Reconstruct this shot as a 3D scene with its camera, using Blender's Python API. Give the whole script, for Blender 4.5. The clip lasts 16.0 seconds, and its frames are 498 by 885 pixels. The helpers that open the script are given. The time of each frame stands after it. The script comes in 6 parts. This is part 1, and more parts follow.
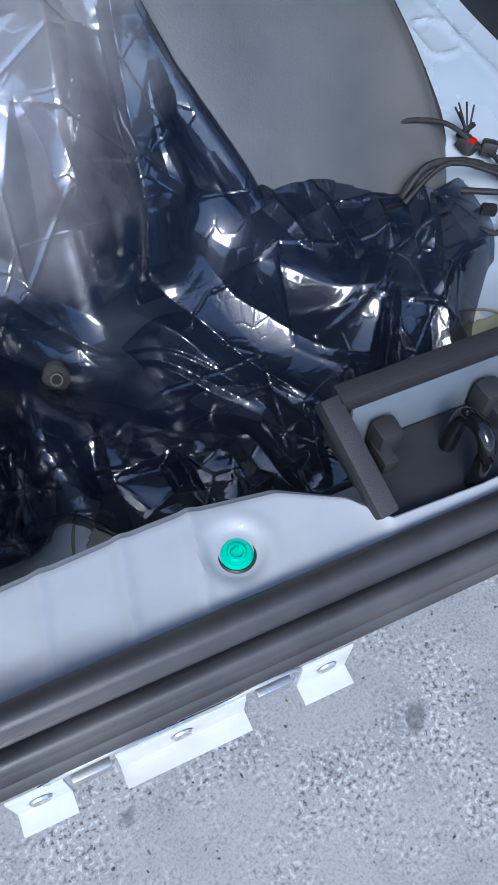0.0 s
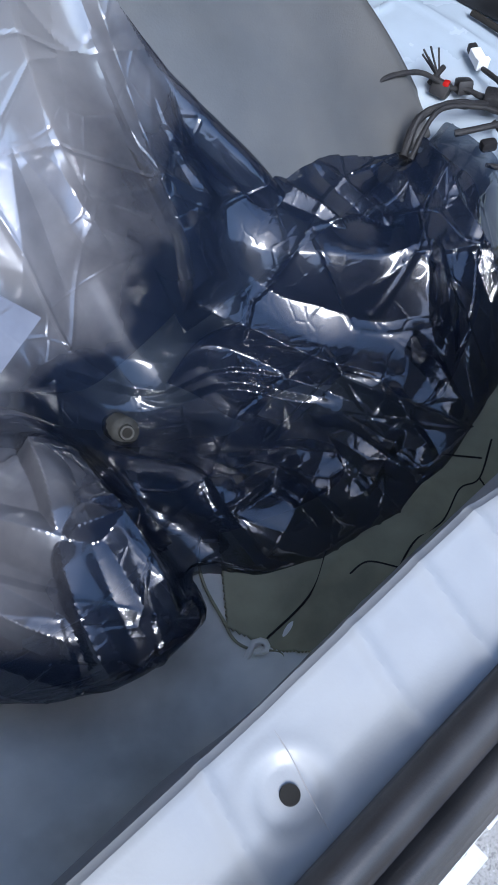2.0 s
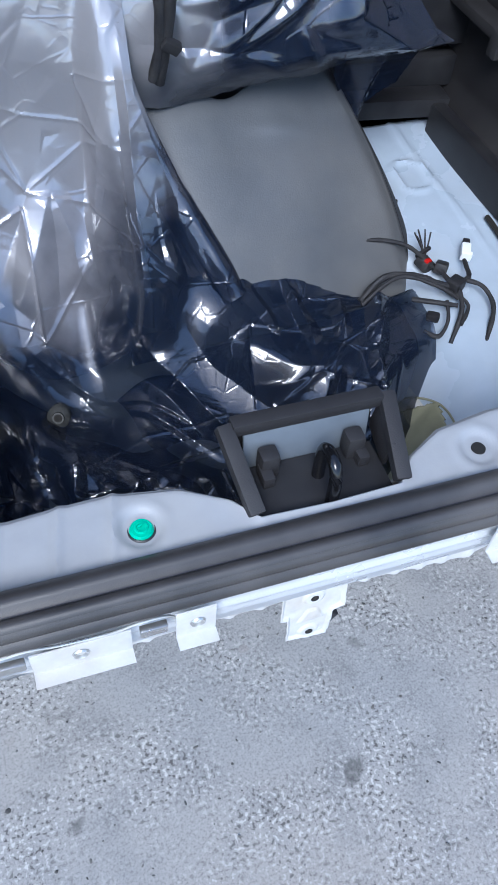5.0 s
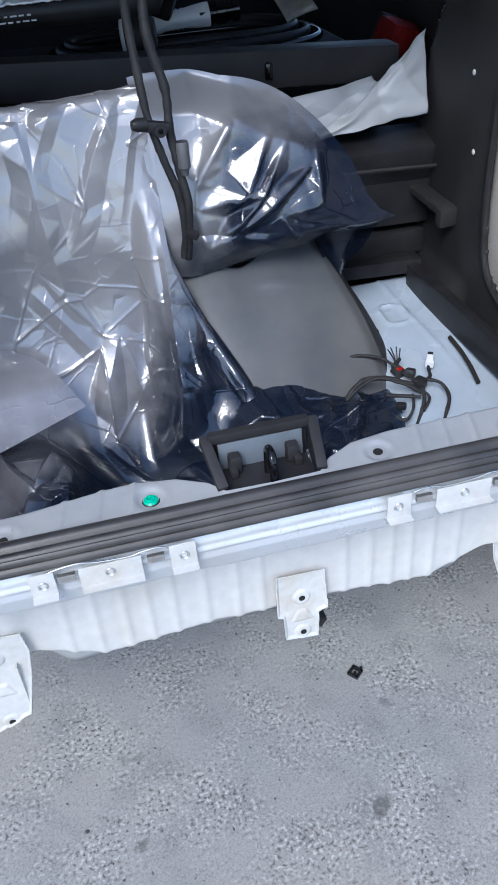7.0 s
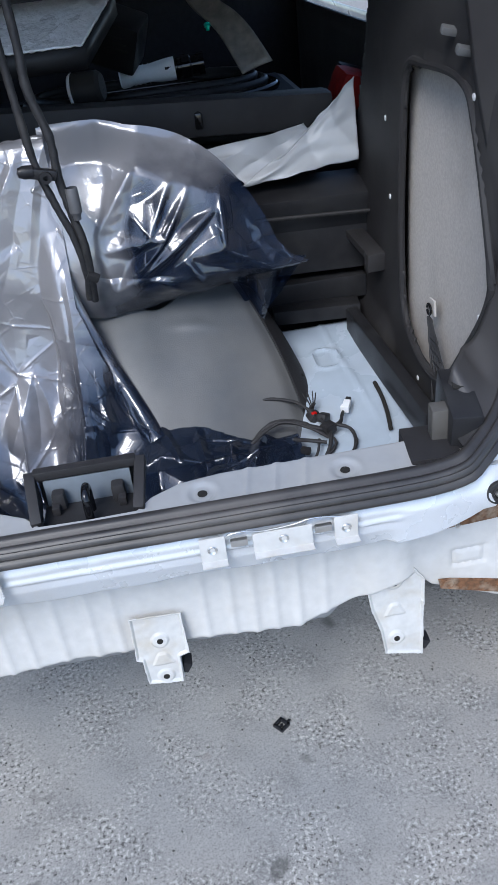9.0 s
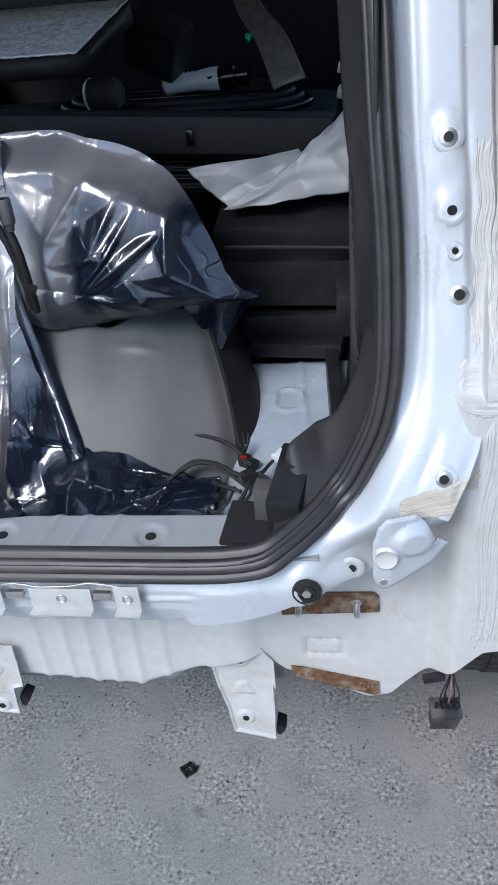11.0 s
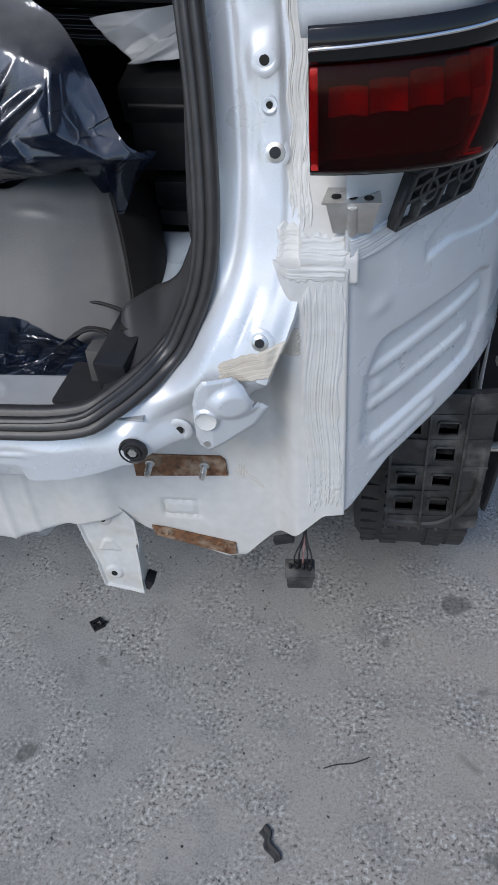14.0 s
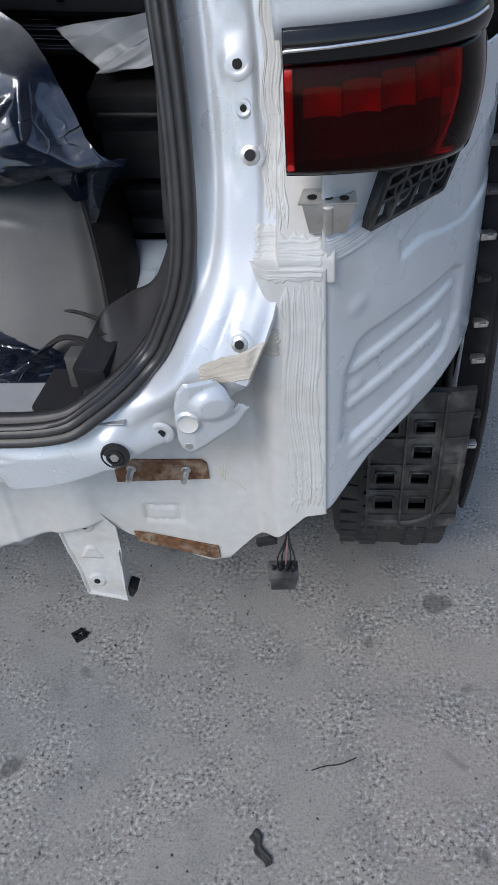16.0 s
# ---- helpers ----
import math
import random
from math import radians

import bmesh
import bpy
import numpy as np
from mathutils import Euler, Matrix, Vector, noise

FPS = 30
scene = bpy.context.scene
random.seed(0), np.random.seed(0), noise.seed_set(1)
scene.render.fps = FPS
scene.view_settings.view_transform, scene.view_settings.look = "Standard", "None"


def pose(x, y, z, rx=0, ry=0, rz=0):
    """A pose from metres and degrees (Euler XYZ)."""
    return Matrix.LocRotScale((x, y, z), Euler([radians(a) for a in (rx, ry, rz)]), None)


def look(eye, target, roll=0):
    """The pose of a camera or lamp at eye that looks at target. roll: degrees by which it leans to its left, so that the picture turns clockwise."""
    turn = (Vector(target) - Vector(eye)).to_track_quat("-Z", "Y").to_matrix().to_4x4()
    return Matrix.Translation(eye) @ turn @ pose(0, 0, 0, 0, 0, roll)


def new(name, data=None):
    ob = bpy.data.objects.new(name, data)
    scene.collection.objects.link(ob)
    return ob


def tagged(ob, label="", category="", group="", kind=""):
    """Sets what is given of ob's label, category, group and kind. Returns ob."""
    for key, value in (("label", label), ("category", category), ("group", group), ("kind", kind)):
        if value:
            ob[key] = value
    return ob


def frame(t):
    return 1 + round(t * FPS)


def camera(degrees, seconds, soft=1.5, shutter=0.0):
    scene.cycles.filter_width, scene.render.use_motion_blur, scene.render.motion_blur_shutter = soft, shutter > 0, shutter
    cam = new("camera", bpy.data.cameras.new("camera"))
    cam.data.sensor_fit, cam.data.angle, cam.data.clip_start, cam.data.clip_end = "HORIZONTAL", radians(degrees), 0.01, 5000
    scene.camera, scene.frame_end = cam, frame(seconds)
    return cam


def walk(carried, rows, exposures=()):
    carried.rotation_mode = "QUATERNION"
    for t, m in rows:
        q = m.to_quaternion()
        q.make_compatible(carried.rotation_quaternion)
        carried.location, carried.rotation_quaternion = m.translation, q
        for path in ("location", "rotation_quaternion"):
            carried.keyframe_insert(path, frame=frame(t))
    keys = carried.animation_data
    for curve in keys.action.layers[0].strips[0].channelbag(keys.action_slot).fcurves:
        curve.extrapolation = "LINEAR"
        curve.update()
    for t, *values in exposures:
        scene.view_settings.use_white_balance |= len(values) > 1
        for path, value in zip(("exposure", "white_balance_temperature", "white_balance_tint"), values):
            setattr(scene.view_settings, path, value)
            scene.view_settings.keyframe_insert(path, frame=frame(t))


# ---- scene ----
from mathutils.bvhtree import BVHTree

cam = camera(34.9, 16.0, soft=0.9)

PATH = [
    (0, (-0.228, -0.154, 1.182), (0.291, 0.778, -0.51), 4.9),
    (0.5, (-0.282, -0.111, 1.176), (0.362, 0.748, -0.512), 4.3),
    (1, (-0.324, -0.087, 1.175), (0.368, 0.74, -0.51), 1.7),
    (1.5, (-0.351, -0.056, 1.164), (0.349, 0.762, -0.522), -0.8),
    (2, (-0.363, -0.033, 1.152), (0.347, 0.775, -0.534), -1.6),
    (2.5, (-0.359, -0.053, 1.164), (0.361, 0.742, -0.524), -1.3),
    (3, (-0.328, -0.076, 1.177), (0.411, 0.764, -0.481), -0.0),
    (3.5, (-0.291, -0.088, 1.189), (0.371, 0.87, -0.437), 1.5),
    (4, (-0.259, -0.125, 1.213), (0.353, 0.928, -0.373), 3.2),
    (4.5, (-0.223, -0.199, 1.234), (0.31, 0.93, -0.329), 5.4),
    (4.7, (-0.204, -0.24, 1.257), (0.307, 0.898, -0.306), 6.6),
    (6.8, (-0.189, -0.697, 1.375), (0.108, 0.835, 0.124), -5.7),
    (7, (-0.164, -0.709, 1.393), (0.148, 0.855, 0.186), -4.7),
    (7.5, (-0.091, -0.72, 1.392), (0.204, 0.887, 0.238), -3.0),
    (8, (-0.041, -0.745, 1.387), (0.14, 0.887, 0.244), -3.8),
    (8.5, (0.028, -0.778, 1.38), (0.166, 0.871, 0.257), -4.5),
    (9, (0.144, -0.767, 1.358), (0.264, 0.901, 0.262), -7.1),
    (9.5, (0.276, -0.728, 1.351), (0.348, 0.992, 0.331), -7.8),
    (9.7, (0.319, -0.701, 1.339), (0.352, 1.02, 0.322), -7.7),
    (11.8, (0.635, -0.67, 1.349), (0.222, 0.952, 0.254), -5.0),
    (12, (0.654, -0.671, 1.347), (0.223, 0.947, 0.254), -5.2),
    (12.5, (0.707, -0.683, 1.35), (0.283, 0.937, 0.256), -5.9),
    (13, (0.722, -0.682, 1.338), (0.387, 0.894, 0.154), -5.2),
    (13.5, (0.719, -0.676, 1.321), (0.422, 0.829, 0.037), -4.9),
    (14, (0.737, -0.672, 1.322), (0.45, 0.818, 0.019), -4.9),
    (14.5, (0.75, -0.666, 1.324), (0.496, 0.828, 0.018), -4.7),
    (15, (0.749, -0.671, 1.327), (0.528, 0.829, 0.022), -4.3),
    (15.5, (0.742, -0.677, 1.333), (0.523, 0.832, 0.039), -4.3),
    (16, (0.728, -0.682, 1.318), (0.508, 0.832, 0.029), -4.8),
]
walk(cam, [(t, look(eye, target, roll)) for t, eye, target, roll in PATH],
     [(0, 1.4, 5500, 10), (1.2, 1.44, 5580, 10), (2.0, 1.68, 5650, 10), (2.8, 1.48, 5650, 10), (4.7, 1.42, 5500, 10), (7, 1.2, 5800, 10), (9.7, 1.1, 5900, 10), (12, 0.65, 6000, 10), (16, 0.5, 6250, 10)])

# ---- world and light ----
world = bpy.data.worlds.new("world")
scene.world = world
world.use_nodes = True
wn, wl = world.node_tree.nodes, world.node_tree.links
sky = wn.new("ShaderNodeTexSky")
sky.sky_type = "NISHITA"
sky.sun_disc = False
sky.sun_elevation, sky.sun_rotation = radians(52), radians(208)
wl.new(sky.outputs[0], wn["Background"].inputs[0])
wn["Background"].inputs[1].default_value = 0.115
sun = new("sun", bpy.data.lights.new("sun", "SUN"))
sun.data.energy, sun.data.angle, sun.data.color = 1.45, radians(24), (1.0, 0.95, 0.88)
sun.matrix_world = look((-2.0, -3.8, 4.9), (0, 0, 0.6))


# ---- materials ----
def mat(name, color, rough=0.5, metal=0.0, vary=0.12, scale=40.0, bump=0.0, bump_scale=300.0, dirt=None, dirt_scale=6.0,
        dirt_amount=0.4, coat=0.0, rough_vary=0.1, island=0.0):
    """A surface with a colour that varies at two scales, fine relief and patches of dirt."""
    m = bpy.data.materials.new(name)
    m.use_nodes = True
    n, l = m.node_tree.nodes, m.node_tree.links
    b = n["Principled BSDF"]
    co = n.new("ShaderNodeTexCoord")
    fine = n.new("ShaderNodeTexNoise")
    fine.inputs["Scale"].default_value, fine.inputs["Detail"].default_value = scale, 6
    wide = n.new("ShaderNodeTexNoise")
    wide.inputs["Scale"].default_value, wide.inputs["Detail"].default_value = dirt_scale, 5
    for t in (fine, wide):
        l.new(co.outputs["Object"], t.inputs["Vector"])
    ramp = n.new("ShaderNodeMapRange")
    ramp.inputs["From Min"].default_value, ramp.inputs["From Max"].default_value = 0.3, 0.7
    ramp.inputs["To Min"].default_value, ramp.inputs["To Max"].default_value = 1 - vary, 1 + vary
    l.new(fine.outputs["Fac"], ramp.inputs["Value"])
    mul = n.new("ShaderNodeMix")
    mul.data_type, mul.blend_type = "RGBA", "MULTIPLY"
    mul.inputs["Factor"].default_value = 1.0
    mul.inputs["A"].default_value = (*color, 1)
    l.new(ramp.outputs["Result"], mul.inputs["B"])
    out = mul.outputs["Result"]
    if dirt:
        mask = n.new("ShaderNodeMapRange")
        mask.inputs["From Min"].default_value, mask.inputs["From Max"].default_value = 0.48, 0.72
        mask.inputs["To Max"].default_value = dirt_amount
        l.new(wide.outputs["Fac"], mask.inputs["Value"])
        mix = n.new("ShaderNodeMix")
        mix.data_type = "RGBA"
        l.new(mask.outputs["Result"], mix.inputs["Factor"])
        l.new(out, mix.inputs["A"])
        mix.inputs["B"].default_value = (*dirt, 1)
        out = mix.outputs["Result"]
    l.new(out, b.inputs["Base Color"])
    b.inputs["Metallic"].default_value = metal
    rr = n.new("ShaderNodeMapRange")
    rr.inputs["From Min"].default_value, rr.inputs["From Max"].default_value = 0.3, 0.7
    rr.inputs["To Min"].default_value, rr.inputs["To Max"].default_value = max(0.02, rough - rough_vary), min(1, rough + rough_vary)
    l.new(wide.outputs["Fac"], rr.inputs["Value"])
    l.new(rr.outputs["Result"], b.inputs["Roughness"])
    b.inputs["Coat Weight"].default_value = coat
    b.inputs["Coat Roughness"].default_value = 0.06
    if bump:
        rel = n.new("ShaderNodeTexNoise")
        rel.inputs["Scale"].default_value, rel.inputs["Detail"].default_value = bump_scale, 4
        l.new(co.outputs["Object"], rel.inputs["Vector"])
        bp = n.new("ShaderNodeBump")
        bp.inputs["Strength"].default_value, bp.inputs["Distance"].default_value = bump, 0.002
        l.new(rel.outputs["Fac"], bp.inputs["Height"])
        l.new(bp.outputs["Normal"], b.inputs["Normal"])
    return m


M = {
    "paint": mat("silver_white_paint", (0.60, 0.62, 0.64), 0.32, 0.25, 0.04, 700, 0.03, 900, (0.47, 0.45, 0.42), 11, 0.4, 0.4),
    "primer": mat("dull_inner_paint", (0.56, 0.55, 0.53), 0.5, 0.0, 0.05, 60, 0.05, 500, (0.46, 0.42, 0.36), 7, 0.55, 0.1),
    "bracket": mat("bare_white_bracket", (0.53, 0.525, 0.505), 0.42, 0.0, 0.06, 80, 0.05, 400, (0.42, 0.36, 0.27), 22, 0.6),
    "sill": mat("grey_sill_paint", (0.305, 0.312, 0.315), 0.42, 0.0, 0.05, 45, 0.04, 500, (0.36, 0.35, 0.32), 9, 0.5, 0.15),
    "floorpan": mat("pale_floor_paint", (0.40, 0.47, 0.55), 0.28, 0.0, 0.04, 30, 0.03, 300, (0.42, 0.42, 0.40), 8, 0.35, 0.6),
    "well": mat("dusty_well_paint", (0.70, 0.69, 0.63), 0.5, 0.0, 0.12, 20, 0.08, 200, (0.22, 0.21, 0.17), 8, 0.6),
    "pad": mat("olive_damping_pad", (0.25, 0.24, 0.15), 0.6, 0.0, 0.2, 30, 0.15, 150, (0.34, 0.33, 0.22), 9, 0.6),
    "crack": mat("crack_black", (0.012, 0.011, 0.009), 0.9),
    "rubber": mat("black_rubber", (0.020, 0.0195, 0.0195), 0.46, 0.0, 0.2, 50, 0.12, 700, (0.06, 0.056, 0.052), 12, 0.5),
    "seal": mat("dusty_seal_rubber", (0.030, 0.028, 0.027), 0.40, 0.0, 0.2, 50, 0.08, 900, (0.085, 0.077, 0.070), 7, 0.7),
    "garnish": mat("charcoal_garnish_plastic", (0.034, 0.032, 0.032), 0.5, 0.0, 0.10, 30, 0.12, 900, (0.06, 0.057, 0.054), 6, 0.4),
    "trim": mat("charcoal_trim_plastic", (0.025, 0.024, 0.025), 0.55, 0.0, 0.12, 30, 0.25, 900, (0.07, 0.068, 0.066), 6, 0.4),
    "felt": mat("grey_felt", (0.42, 0.395, 0.37), 0.85, 0.0, 0.1, 200, 0.3, 1200, (0.17, 0.16, 0.15), 5, 0.4),
    "black": mat("black_plastic", (0.018, 0.018, 0.02), 0.42, 0.0, 0.15, 40, 0.12, 600, (0.05, 0.05, 0.05), 14, 0.4),
    "dark": mat("dark_interior_cloth", (0.014, 0.014, 0.017), 0.85, 0.0, 0.2, 60, 0.2, 700),
    "gloss": mat("gloss_black", (0.006, 0.006, 0.007), 0.10, 0.0, 0.1, 30),
    "liner": mat("grey_moulded_plastic", (0.082, 0.087, 0.092), 0.48, 0.0, 0.08, 25, 0.14, 420, (0.155, 0.15, 0.14), 5, 0.6, 0.0),
    "rust": mat("rust", (0.14, 0.065, 0.028), 0.85, 0.0, 0.5, 120, 0.6, 250, (0.33, 0.26, 0.19), 55, 0.9),
    "steel": mat("zinc_steel", (0.62, 0.61, 0.58), 0.32, 0.9, 0.08, 80, 0.06, 300, (0.4, 0.36, 0.3), 30, 0.4),
    "chrome": mat("chrome", (0.75, 0.75, 0.76), 0.08, 1.0, 0.02, 30, rough_vary=0.04),
    "sealer": mat("beige_seam_sealer", (0.56, 0.555, 0.535), 0.5, 0.0, 0.06, 60, 0.15, 400, (0.45, 0.42, 0.36), 14, 0.5),
    "smear": mat("thin_beige_smear", (0.50, 0.455, 0.385), 0.55, 0.0, 0.10, 50, 0.2, 300, (0.42, 0.36, 0.28), 16, 0.6),
    "green": mat("green_plastic", (0.01, 0.46, 0.28), 0.3, 0.0, 0.08, 60, coat=0.3),
    "white": mat("white_plastic", (0.78, 0.80, 0.82), 0.35, 0.0, 0.04, 40),
    "sheet": mat("white_film_sheet", (0.46, 0.47, 0.48), 0.4, 0.0, 0.05, 10, 0.2, 60),
    "silver": mat("crinkled_silver_foil", (0.86, 0.86, 0.87), 0.30, 0.15, 0.1, 90, 1.0, 160),
    "tyre": mat("tyre_rubber", (0.028, 0.027, 0.026), 0.75, 0.0, 0.2, 60, 0.2, 400, (0.07, 0.066, 0.06), 18, 0.6),
    "grille": mat("dusty_black_plastic", (0.030, 0.029, 0.028), 0.55, 0.0, 0.3, 60, 0.4, 500, (0.17, 0.163, 0.15), 26, 0.7),
    "cable": mat("cable_cloth_tape", (0.015, 0.015, 0.017), 0.6, 0.0, 0.3, 200, 0.4, 900, (0.07, 0.066, 0.06), 40, 0.35),
    "red": mat("red_plastic", (0.45, 0.008, 0.006), 0.15, 0.0, 0.05, 30, coat=0.8),
    "redglow": mat("red_reflector", (0.26, 0.009, 0.007), 0.5, 0.4, 0.35, 60, 0.6, 150),
    "lampbody": mat("dark_red_lamp_bowl", (0.035, 0.002, 0.002), 0.4, 0.0, 0.1, 40),
    "bar": mat("pale_print", (0.6, 0.6, 0.6), 0.6),
    "wrap": mat("pale_wrapped_panel", (0.74, 0.70, 0.65), 0.7, 0.0, 0.15, 14, 0.1, 100, (0.40, 0.30, 0.22), 8, 0.9),
}


def bag_material(name, tint, lit_tint, clear):
    """Thin dark polythene: a hazy film that lets part of the light straight through, with a gloss on top."""
    m = bpy.data.materials.new(name)
    m.use_nodes = True
    n, l = m.node_tree.nodes, m.node_tree.links
    n.remove(n["Principled BSDF"])
    co = n.new("ShaderNodeTexCoord")

    def cloud(scale, detail):
        t = n.new("ShaderNodeTexNoise")
        t.inputs["Scale"].default_value, t.inputs["Detail"].default_value = scale, detail
        l.new(co.outputs["Object"], t.inputs["Vector"])
        return t

    mottle, fine, rub, patchy = cloud(6, 6), cloud(38, 3), cloud(22, 5), cloud(8, 2)
    # film haze placed by position: light on the upper left film painted in
    lit_zone = n.new("ShaderNodeMapRange")
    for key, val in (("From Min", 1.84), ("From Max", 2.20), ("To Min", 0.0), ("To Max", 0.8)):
        lit_zone.inputs[key].default_value = val
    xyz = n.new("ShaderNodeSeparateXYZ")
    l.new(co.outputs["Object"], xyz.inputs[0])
    by_height = n.new("ShaderNodeMath")
    by_height.operation = "MULTIPLY_ADD"
    l.new(xyz.outputs["Z"], by_height.inputs[0])
    by_height.inputs[1].default_value = 1.6
    l.new(mottle.outputs["Fac"], by_height.inputs[2])
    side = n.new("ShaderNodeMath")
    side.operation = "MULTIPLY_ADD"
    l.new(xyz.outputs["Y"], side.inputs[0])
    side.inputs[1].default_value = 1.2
    l.new(by_height.outputs[0], side.inputs[2])
    # takes the painted paleness away towards the right-hand flap
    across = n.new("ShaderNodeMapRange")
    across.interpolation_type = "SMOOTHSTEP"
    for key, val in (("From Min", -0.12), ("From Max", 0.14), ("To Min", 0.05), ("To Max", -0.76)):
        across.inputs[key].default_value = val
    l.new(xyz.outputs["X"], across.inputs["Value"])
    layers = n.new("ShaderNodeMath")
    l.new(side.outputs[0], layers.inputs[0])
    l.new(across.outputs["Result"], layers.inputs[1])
    l.new(layers.outputs[0], lit_zone.inputs["Value"])
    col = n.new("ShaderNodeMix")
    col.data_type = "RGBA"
    l.new(lit_zone.outputs["Result"], col.inputs["Factor"])
    col.inputs["A"].default_value, col.inputs["B"].default_value = (*tint, 1), (*lit_tint, 1)
    dif = n.new("ShaderNodeBsdfDiffuse")
    l.new(col.outputs["Result"], dif.inputs["Color"])
    tr = n.new("ShaderNodeBsdfTransparent")
    tr.inputs[0].default_value = (0.84, 0.92, 1.0, 1)
    film = n.new("ShaderNodeMixShader")
    # less clear where the pale lit look is painted
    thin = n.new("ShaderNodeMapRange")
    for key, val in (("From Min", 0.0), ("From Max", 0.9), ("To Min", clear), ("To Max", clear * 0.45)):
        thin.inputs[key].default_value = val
    l.new(lit_zone.outputs["Result"], thin.inputs["Value"])
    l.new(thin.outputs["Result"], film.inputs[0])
    l.new(dif.outputs[0], film.inputs[1])
    l.new(tr.outputs[0], film.inputs[2])
    gl = n.new("ShaderNodeBsdfGlossy")
    rr = n.new("ShaderNodeMapRange")
    for key, val in (("From Min", 0.35), ("From Max", 0.65), ("To Min", 0.06), ("To Max", 0.13)):
        rr.inputs[key].default_value = val
    l.new(rub.outputs["Fac"], rr.inputs["Value"])
    l.new(rr.outputs["Result"], gl.inputs["Roughness"])
    bp = n.new("ShaderNodeBump")
    bp.inputs["Strength"].default_value, bp.inputs["Distance"].default_value = 0.65, 0.0013
    bend = n.new("ShaderNodeMix")
    bend.data_type, bend.blend_type = "RGBA", "ADD"
    bend.inputs["Factor"].default_value = 0.035
    l.new(co.outputs["Object"], bend.inputs["A"])
    l.new(mottle.outputs["Color"], bend.inputs["B"])

    def maths(op, a, b, c=None):
        x = n.new("ShaderNodeMath")
        x.operation = op
        for k, val in enumerate((a, b, c)):
            if isinstance(val, (int, float)):
                x.inputs[k].default_value = val
            elif val is not None:
                l.new(val, x.inputs[k])
        return x.outputs[0]

    def creases(scale, wide, where):
        """Thin raised lines between flat patches, only in places."""
        cell = n.new("ShaderNodeTexVoronoi")
        cell.feature = "DISTANCE_TO_EDGE"
        cell.inputs["Scale"].default_value = scale
        l.new(bend.outputs["Result"], cell.inputs["Vector"])
        line = n.new("ShaderNodeMapRange")
        for key, val in (("From Min", 0.0), ("From Max", wide), ("To Min", 1.0), ("To Max", 0.0)):
            line.inputs[key].default_value = val
        l.new(cell.outputs["Distance"], line.inputs["Value"])
        some = n.new("ShaderNodeMapRange")
        for key, val in (("From Min", 0.47), ("From Max", 0.56), ("To Min", 0.0), ("To Max", 1.0)):
            some.inputs[key].default_value = val
        l.new(where, some.inputs["Value"])
        return maths("MULTIPLY", line.outputs["Result"], some.outputs["Result"])

    long_lines = creases(13, 0.028, patchy.outputs["Fac"])
    short_lines = creases(46, 0.10, rub.outputs["Fac"])
    height = maths("MULTIPLY_ADD", long_lines, 0.6, maths("MULTIPLY_ADD", short_lines, 0.22, maths("MULTIPLY", fine.outputs["Fac"], 0.20)))
    l.new(height, bp.inputs["Height"])
    l.new(bp.outputs["Normal"], gl.inputs["Normal"])
    sheen = n.new("ShaderNodeBsdfGlossy")
    sheen.inputs["Roughness"].default_value = 0.30
    sheen.inputs["Color"].default_value = (0.92, 0.94, 1.0, 1)
    l.new(bp.outputs["Normal"], sheen.inputs["Normal"])
    silk = n.new("ShaderNodeMixShader")
    # extra sheen put into the same painted zone
    zone_sheen = n.new("ShaderNodeMapRange")
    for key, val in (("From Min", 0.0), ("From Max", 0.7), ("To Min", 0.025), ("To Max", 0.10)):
        zone_sheen.inputs[key].default_value = val
    l.new(lit_zone.outputs["Result"], zone_sheen.inputs["Value"])
    l.new(zone_sheen.outputs["Result"], silk.inputs[0])
    l.new(film.outputs[0], silk.inputs[1])
    l.new(sheen.outputs[0], silk.inputs[2])
    film = silk
    fr = n.new("ShaderNodeFresnel")
    fr.inputs["IOR"].default_value = 1.68
    top = n.new("ShaderNodeMixShader")
    l.new(fr.outputs[0], top.inputs[0])
    l.new(film.outputs[0], top.inputs[1])
    l.new(gl.outputs[0], top.inputs[2])
    l.new(top.outputs[0], n["Material Output"].inputs["Surface"])
    return m


M["gloss"].node_tree.nodes["Principled BSDF"].inputs["Specular IOR Level"].default_value = 0.45
for key in ("trim", "black", "dark"):
    M[key].node_tree.nodes["Principled BSDF"].inputs["Specular IOR Level"].default_value = 0.25
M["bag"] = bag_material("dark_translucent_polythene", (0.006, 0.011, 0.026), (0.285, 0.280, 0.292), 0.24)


def lens_material():
    """Clear red plastic of a lamp."""
    m = bpy.data.materials.new("red_lamp_lens")
    m.use_nodes = True
    n, l = m.node_tree.nodes, m.node_tree.links
    n.remove(n["Principled BSDF"])
    gl = n.new("ShaderNodeBsdfGlossy")
    gl.inputs["Roughness"].default_value = 0.05
    tr = n.new("ShaderNodeBsdfTransparent")
    tr.inputs[0].default_value = (0.74, 0.055, 0.045, 1)
    fr = n.new("ShaderNodeFresnel")
    fr.inputs["IOR"].default_value = 1.28
    mix = n.new("ShaderNodeMixShader")
    l.new(fr.outputs[0], mix.inputs[0])
    l.new(tr.outputs[0], mix.inputs[1])
    l.new(gl.outputs[0], mix.inputs[2])
    l.new(mix.outputs[0], n["Material Output"].inputs["Surface"])
    return m


M["lens"] = lens_material()



